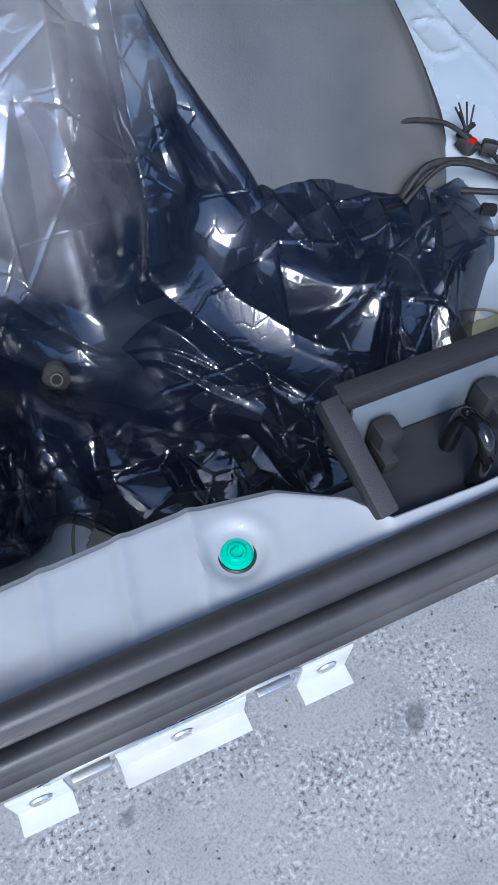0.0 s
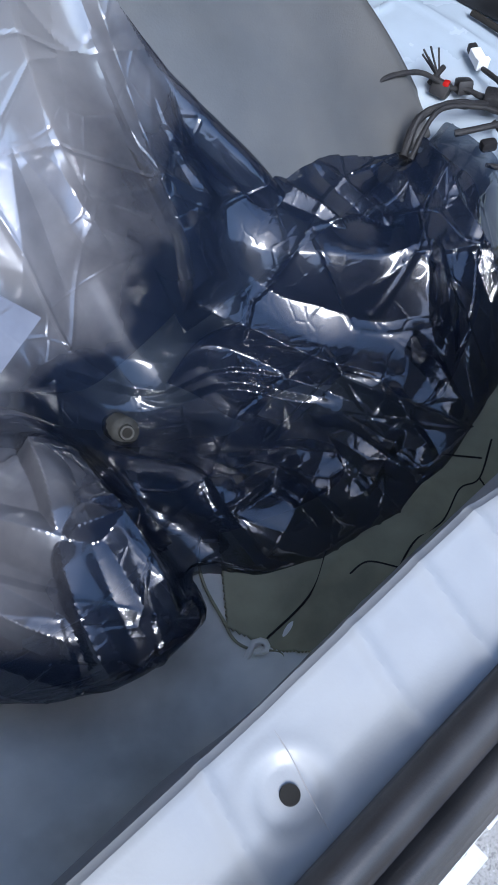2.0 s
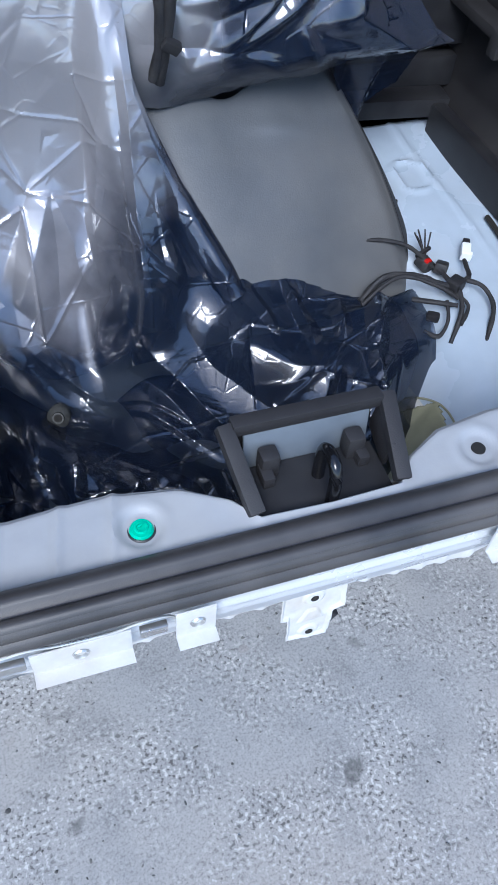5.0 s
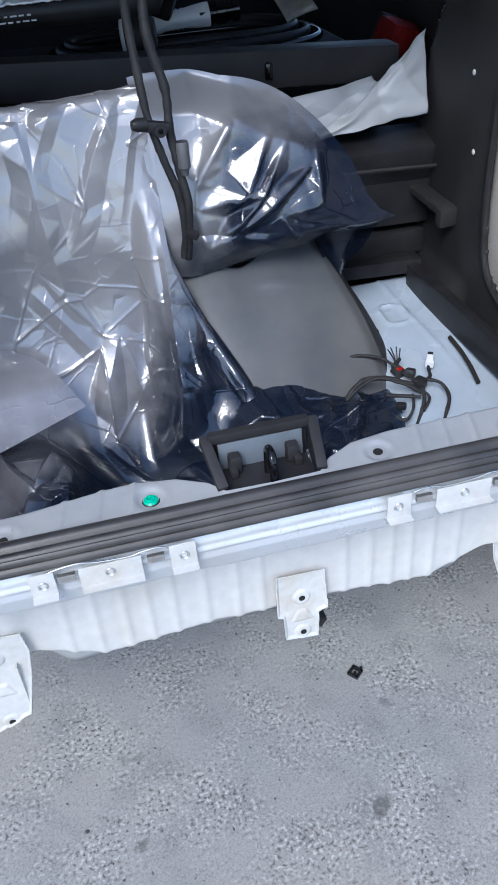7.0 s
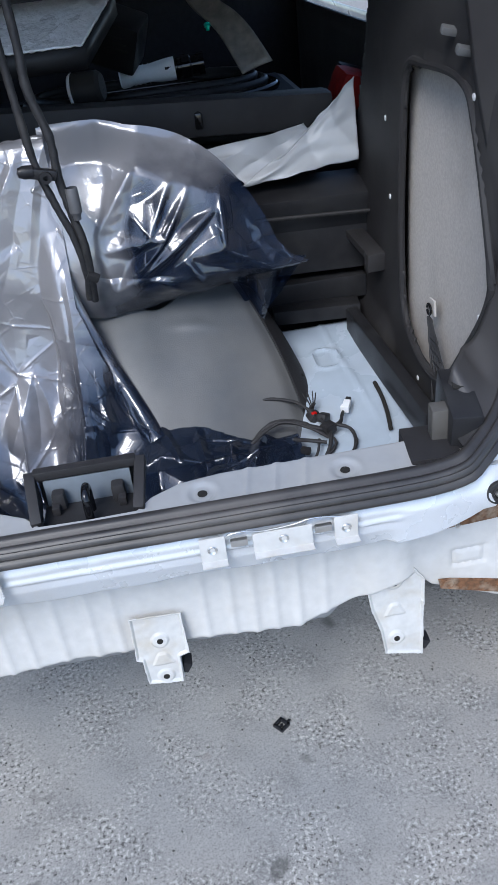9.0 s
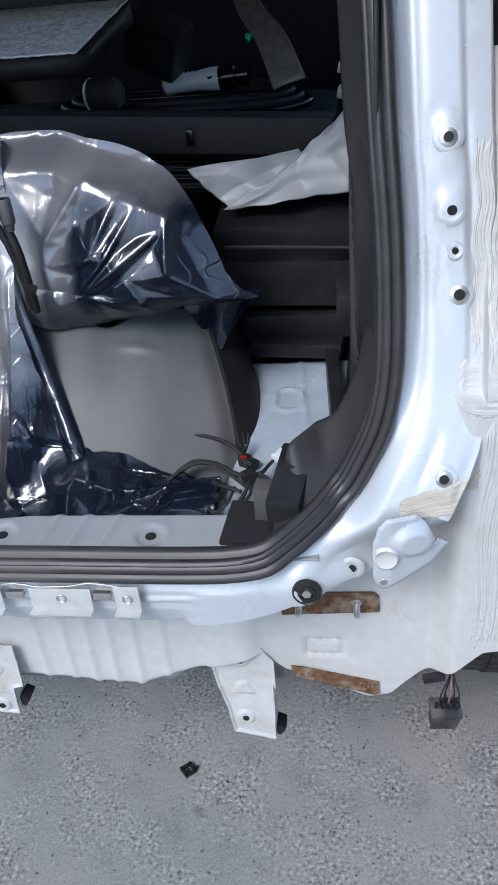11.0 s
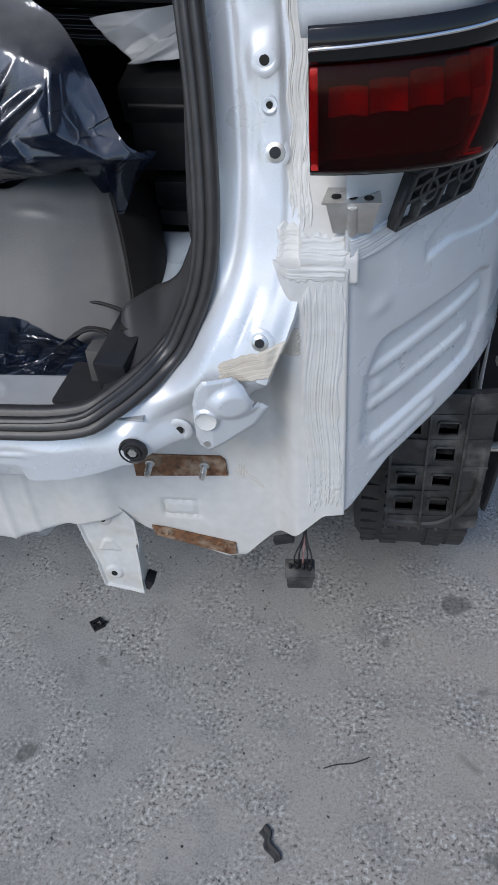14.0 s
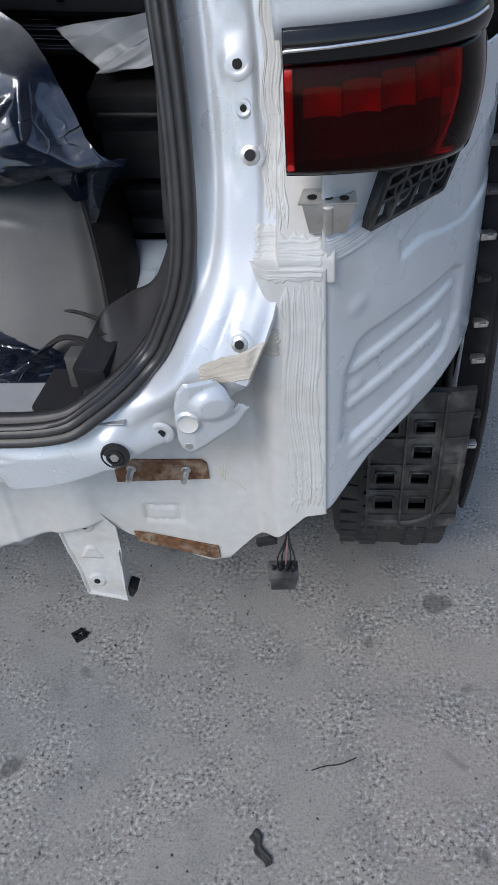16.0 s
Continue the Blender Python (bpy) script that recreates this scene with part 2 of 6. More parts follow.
def concrete_material():
    """Worn exposed-aggregate concrete: pale chips and dark pits in a grey-brown ground, with oil spots."""
    m = bpy.data.materials.new("worn_concrete")
    m.use_nodes = True
    n, l = m.node_tree.nodes, m.node_tree.links
    b = n["Principled BSDF"]
    co = n.new("ShaderNodeTexCoord")

    def tex(kind, scale, detail=5):
        t = n.new(kind)
        t.inputs["Scale"].default_value = scale
        if "Noise" in kind:
            t.inputs["Detail"].default_value = detail
        l.new(co.outputs["Object"], t.inputs["Vector"])
        return t

    def span(src, a, c, lo=0.0, hi=1.0):
        r = n.new("ShaderNodeMapRange")
        for key, val in (("From Min", a), ("From Max", c), ("To Min", lo), ("To Max", hi)):
            r.inputs[key].default_value = val
        l.new(src, r.inputs["Value"])
        return r.outputs["Result"]

    def blend(fac, a, c):
        x = n.new("ShaderNodeMix")
        x.data_type = "RGBA"
        l.new(fac, x.inputs["Factor"])
        if isinstance(a, tuple):
            x.inputs["A"].default_value = a
        else:
            l.new(a, x.inputs["A"])
        x.inputs["B"].default_value = c
        return x.outputs["Result"]

    big, mid, fine = tex("ShaderNodeTexNoise", 1.6), tex("ShaderNodeTexNoise", 11, 6), tex("ShaderNodeTexNoise", 260, 5)
    warm, flake = tex("ShaderNodeTexNoise", 0.8, 2), tex("ShaderNodeTexNoise", 140, 9)
    patch, spots, chips = tex("ShaderNodeTexNoise", 7, 7), tex("ShaderNodeTexNoise", 9, 1), tex("ShaderNodeTexVoronoi", 70)

    def both(p, q):
        x = n.new("ShaderNodeMath")
        x.operation = "MULTIPLY"
        l.new(p, x.inputs[0])
        l.new(q, x.inputs[1])
        return x.outputs[0]

    worn = span(patch.outputs["Fac"], 0.42, 0.62, 0.12, 1.0)
    col = blend(span(big.outputs["Fac"], 0.35, 0.65), (0.245, 0.247, 0.243, 1), (0.355, 0.342, 0.312, 1))
    col = blend(span(warm.outputs["Fac"], 0.42, 0.62, 0, 0.7), col, (0.265, 0.24, 0.21, 1))
    # browner towards +x: a colour cast across the ground, painted in
    place = n.new("ShaderNodeSeparateXYZ")
    l.new(co.outputs["Object"], place.inputs[0])
    col = blend(both(span(place.outputs["X"], 0.25, 0.95), span(big.outputs["Fac"], 0.30, 0.55, 0.6, 0.95)), col, (0.30, 0.268, 0.228, 1))
    col = blend(span(mid.outputs["Fac"], 0.48, 0.72, 0, 0.6), col, (0.16, 0.16, 0.157, 1))
    col = blend(span(fine.outputs["Fac"], 0.45, 0.70, 0, 0.5), col, (0.36, 0.35, 0.33, 1))
    col = blend(span(fine.outputs["Fac"], 0.47, 0.30, 0, 0.5), col, (0.11, 0.108, 0.104, 1))
    col = blend(both(span(flake.outputs["Fac"], 0.565, 0.615), worn), col, (0.47, 0.455, 0.42, 1))
    col = blend(both(span(flake.outputs["Fac"], 0.43, 0.385), worn), col, (0.10, 0.095, 0.088, 1))
    col = blend(span(chips.outputs["Color"], 0.94, 0.97, 0, 0.2), col, (0.20, 0.15, 0.12, 1))
    col = blend(span(spots.outputs["Fac"], 0.70, 0.74, 0, 0.65), col, (0.07, 0.068, 0.064, 1))
    l.new(col, b.inputs["Base Color"])
    b.inputs["Roughness"].default_value = 0.85
    bp = n.new("ShaderNodeBump")
    bp.inputs["Strength"].default_value, bp.inputs["Distance"].default_value = 0.32, 0.004
    l.new(both(flake.outputs["Fac"], worn), bp.inputs["Height"])
    l.new(bp.outputs["Normal"], b.inputs["Normal"])
    return m


M["concrete"] = concrete_material()


def wrapped_material():
    """Panel inside the bag: brownish pale above, painted dark below to darken the film there, with an uneven border."""
    m = M["wrap"]
    n, l = m.node_tree.nodes, m.node_tree.links
    b = n["Principled BSDF"]
    pale = b.inputs["Base Color"].links[0].from_socket
    co = n.new("ShaderNodeTexCoord")
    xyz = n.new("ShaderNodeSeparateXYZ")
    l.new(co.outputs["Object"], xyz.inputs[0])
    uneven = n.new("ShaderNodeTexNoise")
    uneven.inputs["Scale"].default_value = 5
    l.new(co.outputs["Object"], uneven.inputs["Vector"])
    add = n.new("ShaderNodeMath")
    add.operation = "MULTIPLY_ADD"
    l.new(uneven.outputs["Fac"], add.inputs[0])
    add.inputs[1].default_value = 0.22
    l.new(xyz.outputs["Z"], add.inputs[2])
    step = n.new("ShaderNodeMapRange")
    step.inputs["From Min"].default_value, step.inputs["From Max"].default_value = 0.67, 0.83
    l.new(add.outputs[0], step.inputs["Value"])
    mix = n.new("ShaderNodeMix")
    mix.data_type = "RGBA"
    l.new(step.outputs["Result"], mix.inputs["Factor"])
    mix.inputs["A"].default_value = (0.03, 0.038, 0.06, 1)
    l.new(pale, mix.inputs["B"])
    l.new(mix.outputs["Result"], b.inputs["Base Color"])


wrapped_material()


# ---- building helpers ----
def part(name, bm, material, parent=None, label="", sharp=35, thick=0.0, facing=None):
    """Links a bmesh as one mesh object, under a thing or a part."""
    if isinstance(bm, bpy.types.Mesh):
        me = bm
    else:
        me = bpy.data.meshes.new(name)
        if not thick:
            bmesh.ops.recalc_face_normals(bm, faces=bm.faces)
        if facing and sum((f.normal * f.calc_area() for f in bm.faces), Vector()).dot(Vector(facing)) < 0:
            bmesh.ops.reverse_faces(bm, faces=bm.faces)
        bm.to_mesh(me)
        bm.free()
    me.shade_smooth()
    me.set_sharp_from_angle(angle=radians(sharp))
    me.materials.append(M[material] if isinstance(material, str) else material)
    ob = new(name, me)
    if parent:
        ob.parent = parent
    if label:
        ob["label"] = label
    if thick:
        s = ob.modifiers.new("thickness", "SOLIDIFY")
        s.thickness, s.offset = thick, 0
    return ob


def thing(name, label, category, group="", kind=""):
    return tagged(new(name), label, category, group, kind)


def box(bm, c, size, bevel=0.002, rot=(0, 0, 0)):
    m = pose(*c, *rot) @ Matrix.Diagonal((*size, 1))
    made = bmesh.ops.create_cube(bm, size=1, matrix=m)["verts"]
    if bevel:
        edges = list({e for v in made for e in v.link_edges})
        bmesh.ops.bevel(bm, geom=edges, offset=min(bevel, min(size) * 0.45), segments=2, profile=0.6, affect="EDGES")


def rod(bm, a, b, r, seg=14, r2=None, caps=True):
    a, b = Vector(a), Vector(b)
    q = (b - a).to_track_quat("Z", "Y").to_matrix().to_4x4()
    m = Matrix.Translation((a + b) / 2) @ q
    bmesh.ops.create_cone(bm, cap_ends=caps, segments=seg, radius1=r, radius2=r if r2 is None else r2, depth=(b - a).length, matrix=m)


def lathe(bm, profile, c, axis=(0, 0, 1), seg=28):
    """A turned shape: profile of (radius, height) along axis from c."""
    q = Vector(axis).to_track_quat("Z", "Y").to_matrix().to_4x4()
    m = Matrix.Translation(c) @ q
    rings = []
    for r, h in profile:
        if r < 1e-6:
            rings.append([bm.verts.new(m @ Vector((0, 0, h)))])
        else:
            rings.append([bm.verts.new(m @ Vector((r * math.cos(2 * math.pi * k / seg), r * math.sin(2 * math.pi * k / seg), h))) for k in range(seg)])
    for p, q2 in zip(rings, rings[1:]):
        for k in range(seg):
            k2 = (k + 1) % seg
            face = [p[k % len(p)], p[k2 % len(p)], q2[k2 % len(q2)], q2[k % len(q2)]]
            face = list(dict.fromkeys(face))
            if len(face) > 2:
                bm.faces.new(face)


def smooth_path(pts, step=0.01, closed=False):
    """Points at even steps on a Catmull-Rom curve through pts."""
    P = [Vector(p) for p in pts]
    n = len(P)
    out = []
    for i in range(n if closed else n - 1):
        if closed:
            p0, p1, p2, p3 = P[(i - 1) % n], P[i], P[(i + 1) % n], P[(i + 2) % n]
        else:
            p0, p1, p2, p3 = P[max(i - 1, 0)], P[i], P[i + 1], P[min(i + 2, n - 1)]
        k = max(2, int((p2 - p1).length / step))
        for j in range(k):
            t = j / k
            out.append(0.5 * (2 * p1 + (p2 - p0) * t + (2 * p0 - 5 * p1 + 4 * p2 - p3) * t * t + (3 * p1 - p0 - 3 * p2 + p3) * t ** 3))
    if not closed:
        out.append(P[-1])
    return out


def tube(bm, pts, r, seg=10, step=0.008, closed=False, wobble=0.0):
    path = smooth_path(pts, step, closed)
    rings = []
    up = Vector((0.13, 0.21, 0.97))
    n = len(path)
    for i, p in enumerate(path):
        a, b = path[(i - 1) % n if closed else max(i - 1, 0)], path[(i + 1) % n if closed else min(i + 1, n - 1)]
        d = (b - a).normalized()
        side = d.cross(up).normalized()
        other = side.cross(d)
        rr = r * (1 + wobble * noise.noise(p * 90))
        rings.append([bm.verts.new(p + rr * (math.cos(2 * math.pi * k / seg) * side + math.sin(2 * math.pi * k / seg) * other)) for k in range(seg)])
    pairs = list(zip(rings, rings[1:])) + ([(rings[-1], rings[0])] if closed else [])
    for p, q in pairs:
        for k in range(seg):
            bm.faces.new((p[k], p[(k + 1) % seg], q[(k + 1) % seg], q[k]))
    if not closed:
        bm.faces.new(rings[0][::-1])
        bm.faces.new(rings[-1])


def sheet(bm, f, nu, nv, keep=None):
    """A grid of f(u, v), u and v from 0 to 1."""
    rows = [[bm.verts.new(f(i / nu, j / nv)) for j in range(nv + 1)] for i in range(nu + 1)]
    for i in range(nu):
        for j in range(nv):
            if keep is None or keep((i + 0.5) / nu, (j + 0.5) / nv):
                bm.faces.new((rows[i][j], rows[i + 1][j], rows[i + 1][j + 1], rows[i][j + 1]))


def plate(bm, pts, thick, axis="y", at=0.0, bevel=0.0015, bend=None):
    """A flat plate: outline of (a, b) in the plane across axis, its face at 'at', its thickness behind it."""
    def place(a, b, d):
        return {"y": (a, d, b), "z": (a, b, d), "x": (d, a, b)}[axis]
    lo = [bm.verts.new(place(a, b, at + (bend(a, b) if bend else 0))) for a, b in pts]
    hi = [bm.verts.new(place(a, b, at + thick + (bend(a, b) if bend else 0))) for a, b in pts]
    n = len(pts)
    faces = [bm.faces.new(lo), bm.faces.new(hi[::-1])]
    for k in range(n):
        faces.append(bm.faces.new((lo[k], hi[k], hi[(k + 1) % n], lo[(k + 1) % n])))
    if bevel:
        edges = list({e for f in faces[:1] for e in f.edges})
        bmesh.ops.bevel(bm, geom=edges, offset=bevel, segments=2, profile=0.6, affect="EDGES")


def lerp(x, xs, ys):
    return float(np.interp(x, xs, ys))


def soft(x, a, b):
    t = min(1.0, max(0.0, (x - a) / (b - a)))
    return t * t * (3 - 2 * t)


def inside(px, pz, poly):
    """Signed distance to a polygon's edge, positive inside."""
    best, odd = 1e9, False
    n = len(poly)
    for i in range(n):
        (ax, az), (bx, bz) = poly[i], poly[(i + 1) % n]
        dx, dz = bx - ax, bz - az
        t = min(1, max(0, ((px - ax) * dx + (pz - az) * dz) / (dx * dx + dz * dz)))
        best = min(best, math.hypot(px - ax - t * dx, pz - az - t * dz))
        if (az > pz) != (bz > pz) and px < (bx - ax) * (pz - az) / (bz - az) + ax:
            odd = not odd
    return best if odd else -best


def near_line(px, pz, a, b):
    dx, dz = b[0] - a[0], b[1] - a[1]
    t = min(1, max(0, ((px - a[0]) * dx + (pz - a[1]) * dz) / (dx * dx + dz * dz)))
    return math.hypot(px - a[0] - t * dx, pz - a[1] - t * dz)


# ---- ground ----
bm = bmesh.new()


def ground_at(u, v):
    x, y = (u * 2 - 1), (v * 2 - 1)
    x, y = 0.3 + 400 * x * abs(x) ** 3 + 2.2 * x, 400 * y * abs(y) ** 3 + 2.2 * y
    near = max(0.0, 1 - math.hypot(x - 0.3, y) / 2.5)
    return (x, y, 0.0015 * near * noise.noise((x * 7, y * 7, 0)))


sheet(bm, ground_at, 120, 120)
tagged(part("ground", bm, "concrete"), "worn grey concrete ground with pits and oil spots", "ground", kind="structure")

# ---- the car: body ----
car = thing("car", "silver-white car with its rear bumper removed and its tailgate open", "car")


def rear_y(z):
    """Depth of the tailgate opening's face at a height."""
    return lerp(z, [0.79, 0.80, 0.815, 0.84, 0.92, 1.0, 1.15, 1.6], [-0.045, -0.040, -0.012, 0.028, 0.042, 0.060, 0.100, 0.25])


HALF = [(0, 0.788), (0.2, 0.788), (0.40, 0.790), (0.468, 0.806), (0.525, 0.838), (0.551, 0.88), (0.567, 0.92), (0.575, 0.965), (0.577, 1.02), (0.575, 1.10), (0.569, 1.18),
        (0.552, 1.40), (0.50, 1.52), (0.38, 1.575), (0.2, 1.585), (0, 1.587)]
RIGHT_LOOP = [Vector((p.x, p.y)) for p in smooth_path([(a, b, 0) for a, b in HALF], 0.012)]
LOOP = RIGHT_LOOP + [Vector((-p.x, p.y)) for p in RIGHT_LOOP[-2:0:-1]]


def loop_frame(i):
    n = len(LOOP)
    d = (LOOP[(i + 1) % n] - LOOP[(i - 1) % n]).normalized()
    return LOOP[i % n], Vector((d.y, -d.x))


def sweep(bm, profile, first=0, last=None, closed_profile=True, whole=True):
    """Carries a profile of (outward, back) along the tailgate opening."""
    n = len(LOOP)
    idx = list(range(n)) if whole else list(range(first, last))
    rings = []
    for i in idx:
        p, o = loop_frame(i)
        rings.append([bm.verts.new((p.x + o.x * a, rear_y(p.y) + b, p.y + o.y * a)) for a, b in profile])
    m = len(profile)
    for k in range(len(rings) if whole else len(rings) - 1):
        r, s = rings[k], rings[(k + 1) % len(rings)]
        for j in range(m if closed_profile else m - 1):
            bm.faces.new((r[j], r[(j + 1) % m], s[(j + 1) % m], s[j]))


# rubber seal round the opening, with its two ridges
bm = bmesh.new()
sweep(bm, [(-0.008, 0.019), (-0.013, 0.017), (-0.0165, 0.012), (-0.0170, 0.007), (-0.0150, 0.003), (-0.0100, 0.000), (-0.0095, -0.002), (-0.0140, -0.005), (-0.0160, -0.009),
           (-0.0150, -0.0125), (-0.0120, -0.0145), (-0.0100, -0.0135), (-0.0085, -0.0150), (-0.0050, -0.0175), (-0.0022, -0.0165), (-0.0010, -0.0150), (0.0006, -0.0170),
           (0.0040, -0.0205), (0.0075, -0.0200), (0.0110, -0.0165), (0.013, -0.011), (0.012, -0.004), (0.004, 0.006), (-0.003, 0.016)])
seal = part("tailgate_seal", bm, "seal", car, "black rubber weather seal with a double ridge", 60)

# painted face round the opening
def face_width(p):
    low = 0.086 + 0.003 * math.sin(p.x * 40) * math.sin(p.x * 13) - 0.014 * soft(abs(p.x), 0.34, 0.44)
    return low + (0.106 - low) * soft(p.y, 0.79, 0.93) + 0.022 * math.exp(-((abs(p.x) - 0.528) / 0.03) ** 2) * math.exp(-((p.y - 0.845) / 0.045) ** 2)


BOSSES = [(0.633, 1.113, 0.012), (0.637, 1.076, 0.008), (0.642, 1.035, 0.013), (0.628, 0.871, 0.013), (0.487, 0.757, 0.018), (0.534, 0.765, 0.013), (0.628, 1.176, 0.012)]


def face_y(x, z, d, w, near=None):
    x = abs(x)
    y = lerp(z, [0.70, 0.757, 0.80, 0.871, 0.95, 1.035, 1.113, 1.6], [-0.048, -0.046, -0.030, 0.002, 0.048, 0.084, 0.104, 0.25])
    y += 0.55 * max(0, min(x, 0.66) - 0.485) * (1 - soft(z, 0.775, 0.835)) - 0.010 * (1 - soft(z, 0.79, 0.83)) * (1 - soft(x, 0.40, 0.48))
    if near is not None:
        y = near + (y - near) * soft(d, 0.0, 0.034)
    y += 0.006 * (math.exp(-((d - 0.026) / 0.010) ** 2)) * soft(z, 0.84, 0.95)
    y += 0.0035 * soft(d, 0.072, 0.077) * soft(z, 0.9, 1.0)
    if z < 0.79 and x < 0.36:
        y += 0.004 * soft(d, 0.040, 0.044) + 0.35 * max(0, d - 0.055)
        y -= 0.003 * math.exp(-((x - 0.03) / 0.02) ** 4) * math.exp(-((d - 0.020) / 0.008) ** 4)
        y += 0.0025 * math.exp(-((d - 0.033) / 0.004) ** 2)
    for bx, bz, br in BOSSES:
        r = math.hypot(x - bx, z - bz) / br
        if r < 2.2:
            y -= 0.0035 * (1 - soft(r, 0.95, 1.6)) - 0.0015 * math.exp(-((r - 1.7) / 0.25) ** 2)
    y += 0.05 * soft(d, w - 0.006, w + 0.002)
    return y


bm = bmesh.new()
NW = 46
rings = []
for i in range(len(LOOP)):
    p, o = loop_frame(i)
    w = face_width(p)
    row = []
    for k in range(NW + 1):
        d = 0.004 + (w - 0.002) * k / NW
        x, z = p.x + o.x * d, p.y + o.y * d
        row.append(bm.verts.new((x, face_y(x, z, d, w, rear_y(p.y)), z)))
    rings.append(row)
for i in range(len(rings)):
    r, s = rings[i], rings[(i + 1) % len(rings)]
    for k in range(NW):
        bm.faces.new((r[k], r[k + 1], s[k + 1], s[k]))
frame_ob = part("opening_frame", bm, "paint", car, "painted metal face round the tailgate opening", 50, 0.0012)

# corrugated rear panel under the opening
EDGE_X = [0, 0.083, 0.20, 0.242, 0.334, 0.415, 0.445, 0.47, 0.555, 0.58, 0.62, 0.65, 0.69, 0.716]
EDGE_Z = [0.497, 0.500, 0.490, 0.487, 0.526, 0.553, 0.516, 0.506, 0.470, 0.475, 0.520, 0.545, 0.590, 0.597]
RIBS = [-0.285, -0.245, -0.205, -0.172, -0.137, -0.092, -0.047, -0.012, 0.112, 0.150, 0.182, 0.212, 0.246, 0.285]


def panel_y(x, z):
    y = lerp(z, [0.40, 0.62, 0.665, 0.70, 0.735, 0.76], [0.048, 0.047, 0.046, 0.036, 0.018, 0.010])
    a = abs(x)
    y += (0.047 - y) * soft(a, 0.49, 0.55)
    y -= 0.030 * soft(a, 0.625, 0.66)
    y += 0.006 * soft(a, 0.40, 0.46)
    lower = 1 - soft(z, 0.66, 0.70)
    for r in RIBS:
        y -= 0.0030 * lower * math.exp(-((x - r) / 0.0055) ** 2)
    y -= 0.010 * math.exp(-((a - 0.375) / 0.035) ** 4) * (1 - soft(z, 0.60, 0.66))
    q = max(abs(a - 0.497) - 0.018, abs(z - 0.566) - 0.008, 0)
    y += 0.0035 * math.exp(-((q - 0.005) / 0.003) ** 2)
    y += 0.0012 * noise.noise((x * 14, z * 14, 3))
    for bx, bz in ((0.60, 0.69), (0.61, 0.60), (0.585, 0.64)):
        y -= 0.0015 * math.exp(-(((a - bx) ** 2 + (z - bz) ** 2) / 0.00003))
    return y


bm = bmesh.new()


def panel_at(u, v):
    x = -0.716 + 1.432 * u
    lo = lerp(abs(x), EDGE_X, EDGE_Z) + 0.002 * noise.noise((x * 30, 0, 5))
    z = lo + (0.752 + 0.19 * soft(abs(x), 0.575, 0.60) - lo) * v
    y = panel_y(x, z) + 0.008 * (1 - soft(z - lo, 0, 0.006))
    return (x, y, z)


sheet(bm, panel_at, 420, 64)
rear_panel = part("rear_panel", bm, "primer", car, "dull white corrugated rear body panel", 50, 0.0012)

# inner sill with its bolt holes
SILL_X = [0, 0.058, 0.075, 0.11, 0.16, 0.28, 0.30, 0.42, 0.50]
SILL_Y = [-0.018, -0.016, 0.006, 0.026, 0.034, 0.036, 0.036, 0.038, 0.038]
HOLES = [(-0.316, 0), (-0.144, 0), (0.136, 0), (0.311, 0)]


def sill_at(u, v):
    x = -0.50 + u
    edge = lerp(abs(x), SILL_X, SILL_Y)
    t = v / 0.55
    if v < 0.55:
        y = -0.034 + (edge + 0.034) * t
        z = 0.789 + 0.008 * t - 0.004 * soft(t, 0.92, 1.0) - 0.014 * soft(-x, 0.16, 0.32) * soft(t, 0, 0.45)
    else:
        t = (v - 0.55) / 0.45
        y, z = edge + (0.058 - edge) * soft(t, 0.18, 0.34), 0.793 - 0.014 * soft(-x, 0.16, 0.32) - (0.305 - 0.09 * soft(abs(x), 0.28, 0.36)) * t ** 0.9
    for hx, hy in HOLES:
        r = math.hypot(x - hx, y - hy)
        if r < 0.04 and v < 0.6:
            z -= 0.0022 * (1 - soft(r, 0.012, 0.018)) - 0.0008 * math.exp(-((r - 0.021) / 0.004) ** 2)
    for c in (-0.345, -0.25, -0.205, -0.165, 0.19, 0.225, 0.262):
        z += 0.0022 * math.exp(-((x - c - y * 0.2) / 0.004) ** 2)
    return (x, y, z)


bm = bmesh.new()
sheet(bm, sill_at, 420, 60)
sill = part("load_sill", bm, "sill", car, "grey painted metal load sill with pressed bolt holes", 28, 0.0012)


def hole(x, y, z, r, axis, parent, name="bolt_hole", ring=None, material="crack"):
    bm = bmesh.new()
    lathe(bm, [(0, 0.0004), (r, 0.0004), (r * 1.05, -0.001)], (x, y, z), axis, 24)
    part(name, bm, material, parent)


hole(-0.316, 0, 0.7790, 0.0045, (0, 0, 1), sill)
hole(0.136, 0, 0.7928, 0.0058, (0, 0, 1), sill)
hole(0.311, 0, 0.7928, 0.0058, (0, 0, 1), sill)
plug = thing("sill_plug", "bright green round plastic plug in the load sill", "plug")
bm = bmesh.new()
lathe(bm, [(0, 0.003), (0.003, 0.003), (0.0037, 0.0045), (0.0048, 0.0045), (0.0055, 0.0028), (0.0078, 0.0028), (0.0092, 0.001), (0.0092, -0.002)], (-0.144, 0, 0.7905), (0, 0, 1), 36)
part("cap", bm, "green", plug)
bm = bmesh.new()
lathe(bm, [(0.0090, 0.0005), (0.0100, 0.0014), (0.0110, 0.0005), (0.0112, -0.002)], (-0.144, 0, 0.7905), (0, 0, 1), 36)
part("rubber_ring", bm, "rubber", plug)
bm = bmesh.new()
box(bm, (-0.1445, 0.001, 0.7952), (0.0046, 0.0018, 0.002), 0.0005, (0, 0, 25))
part("slot", bm, "green", plug)
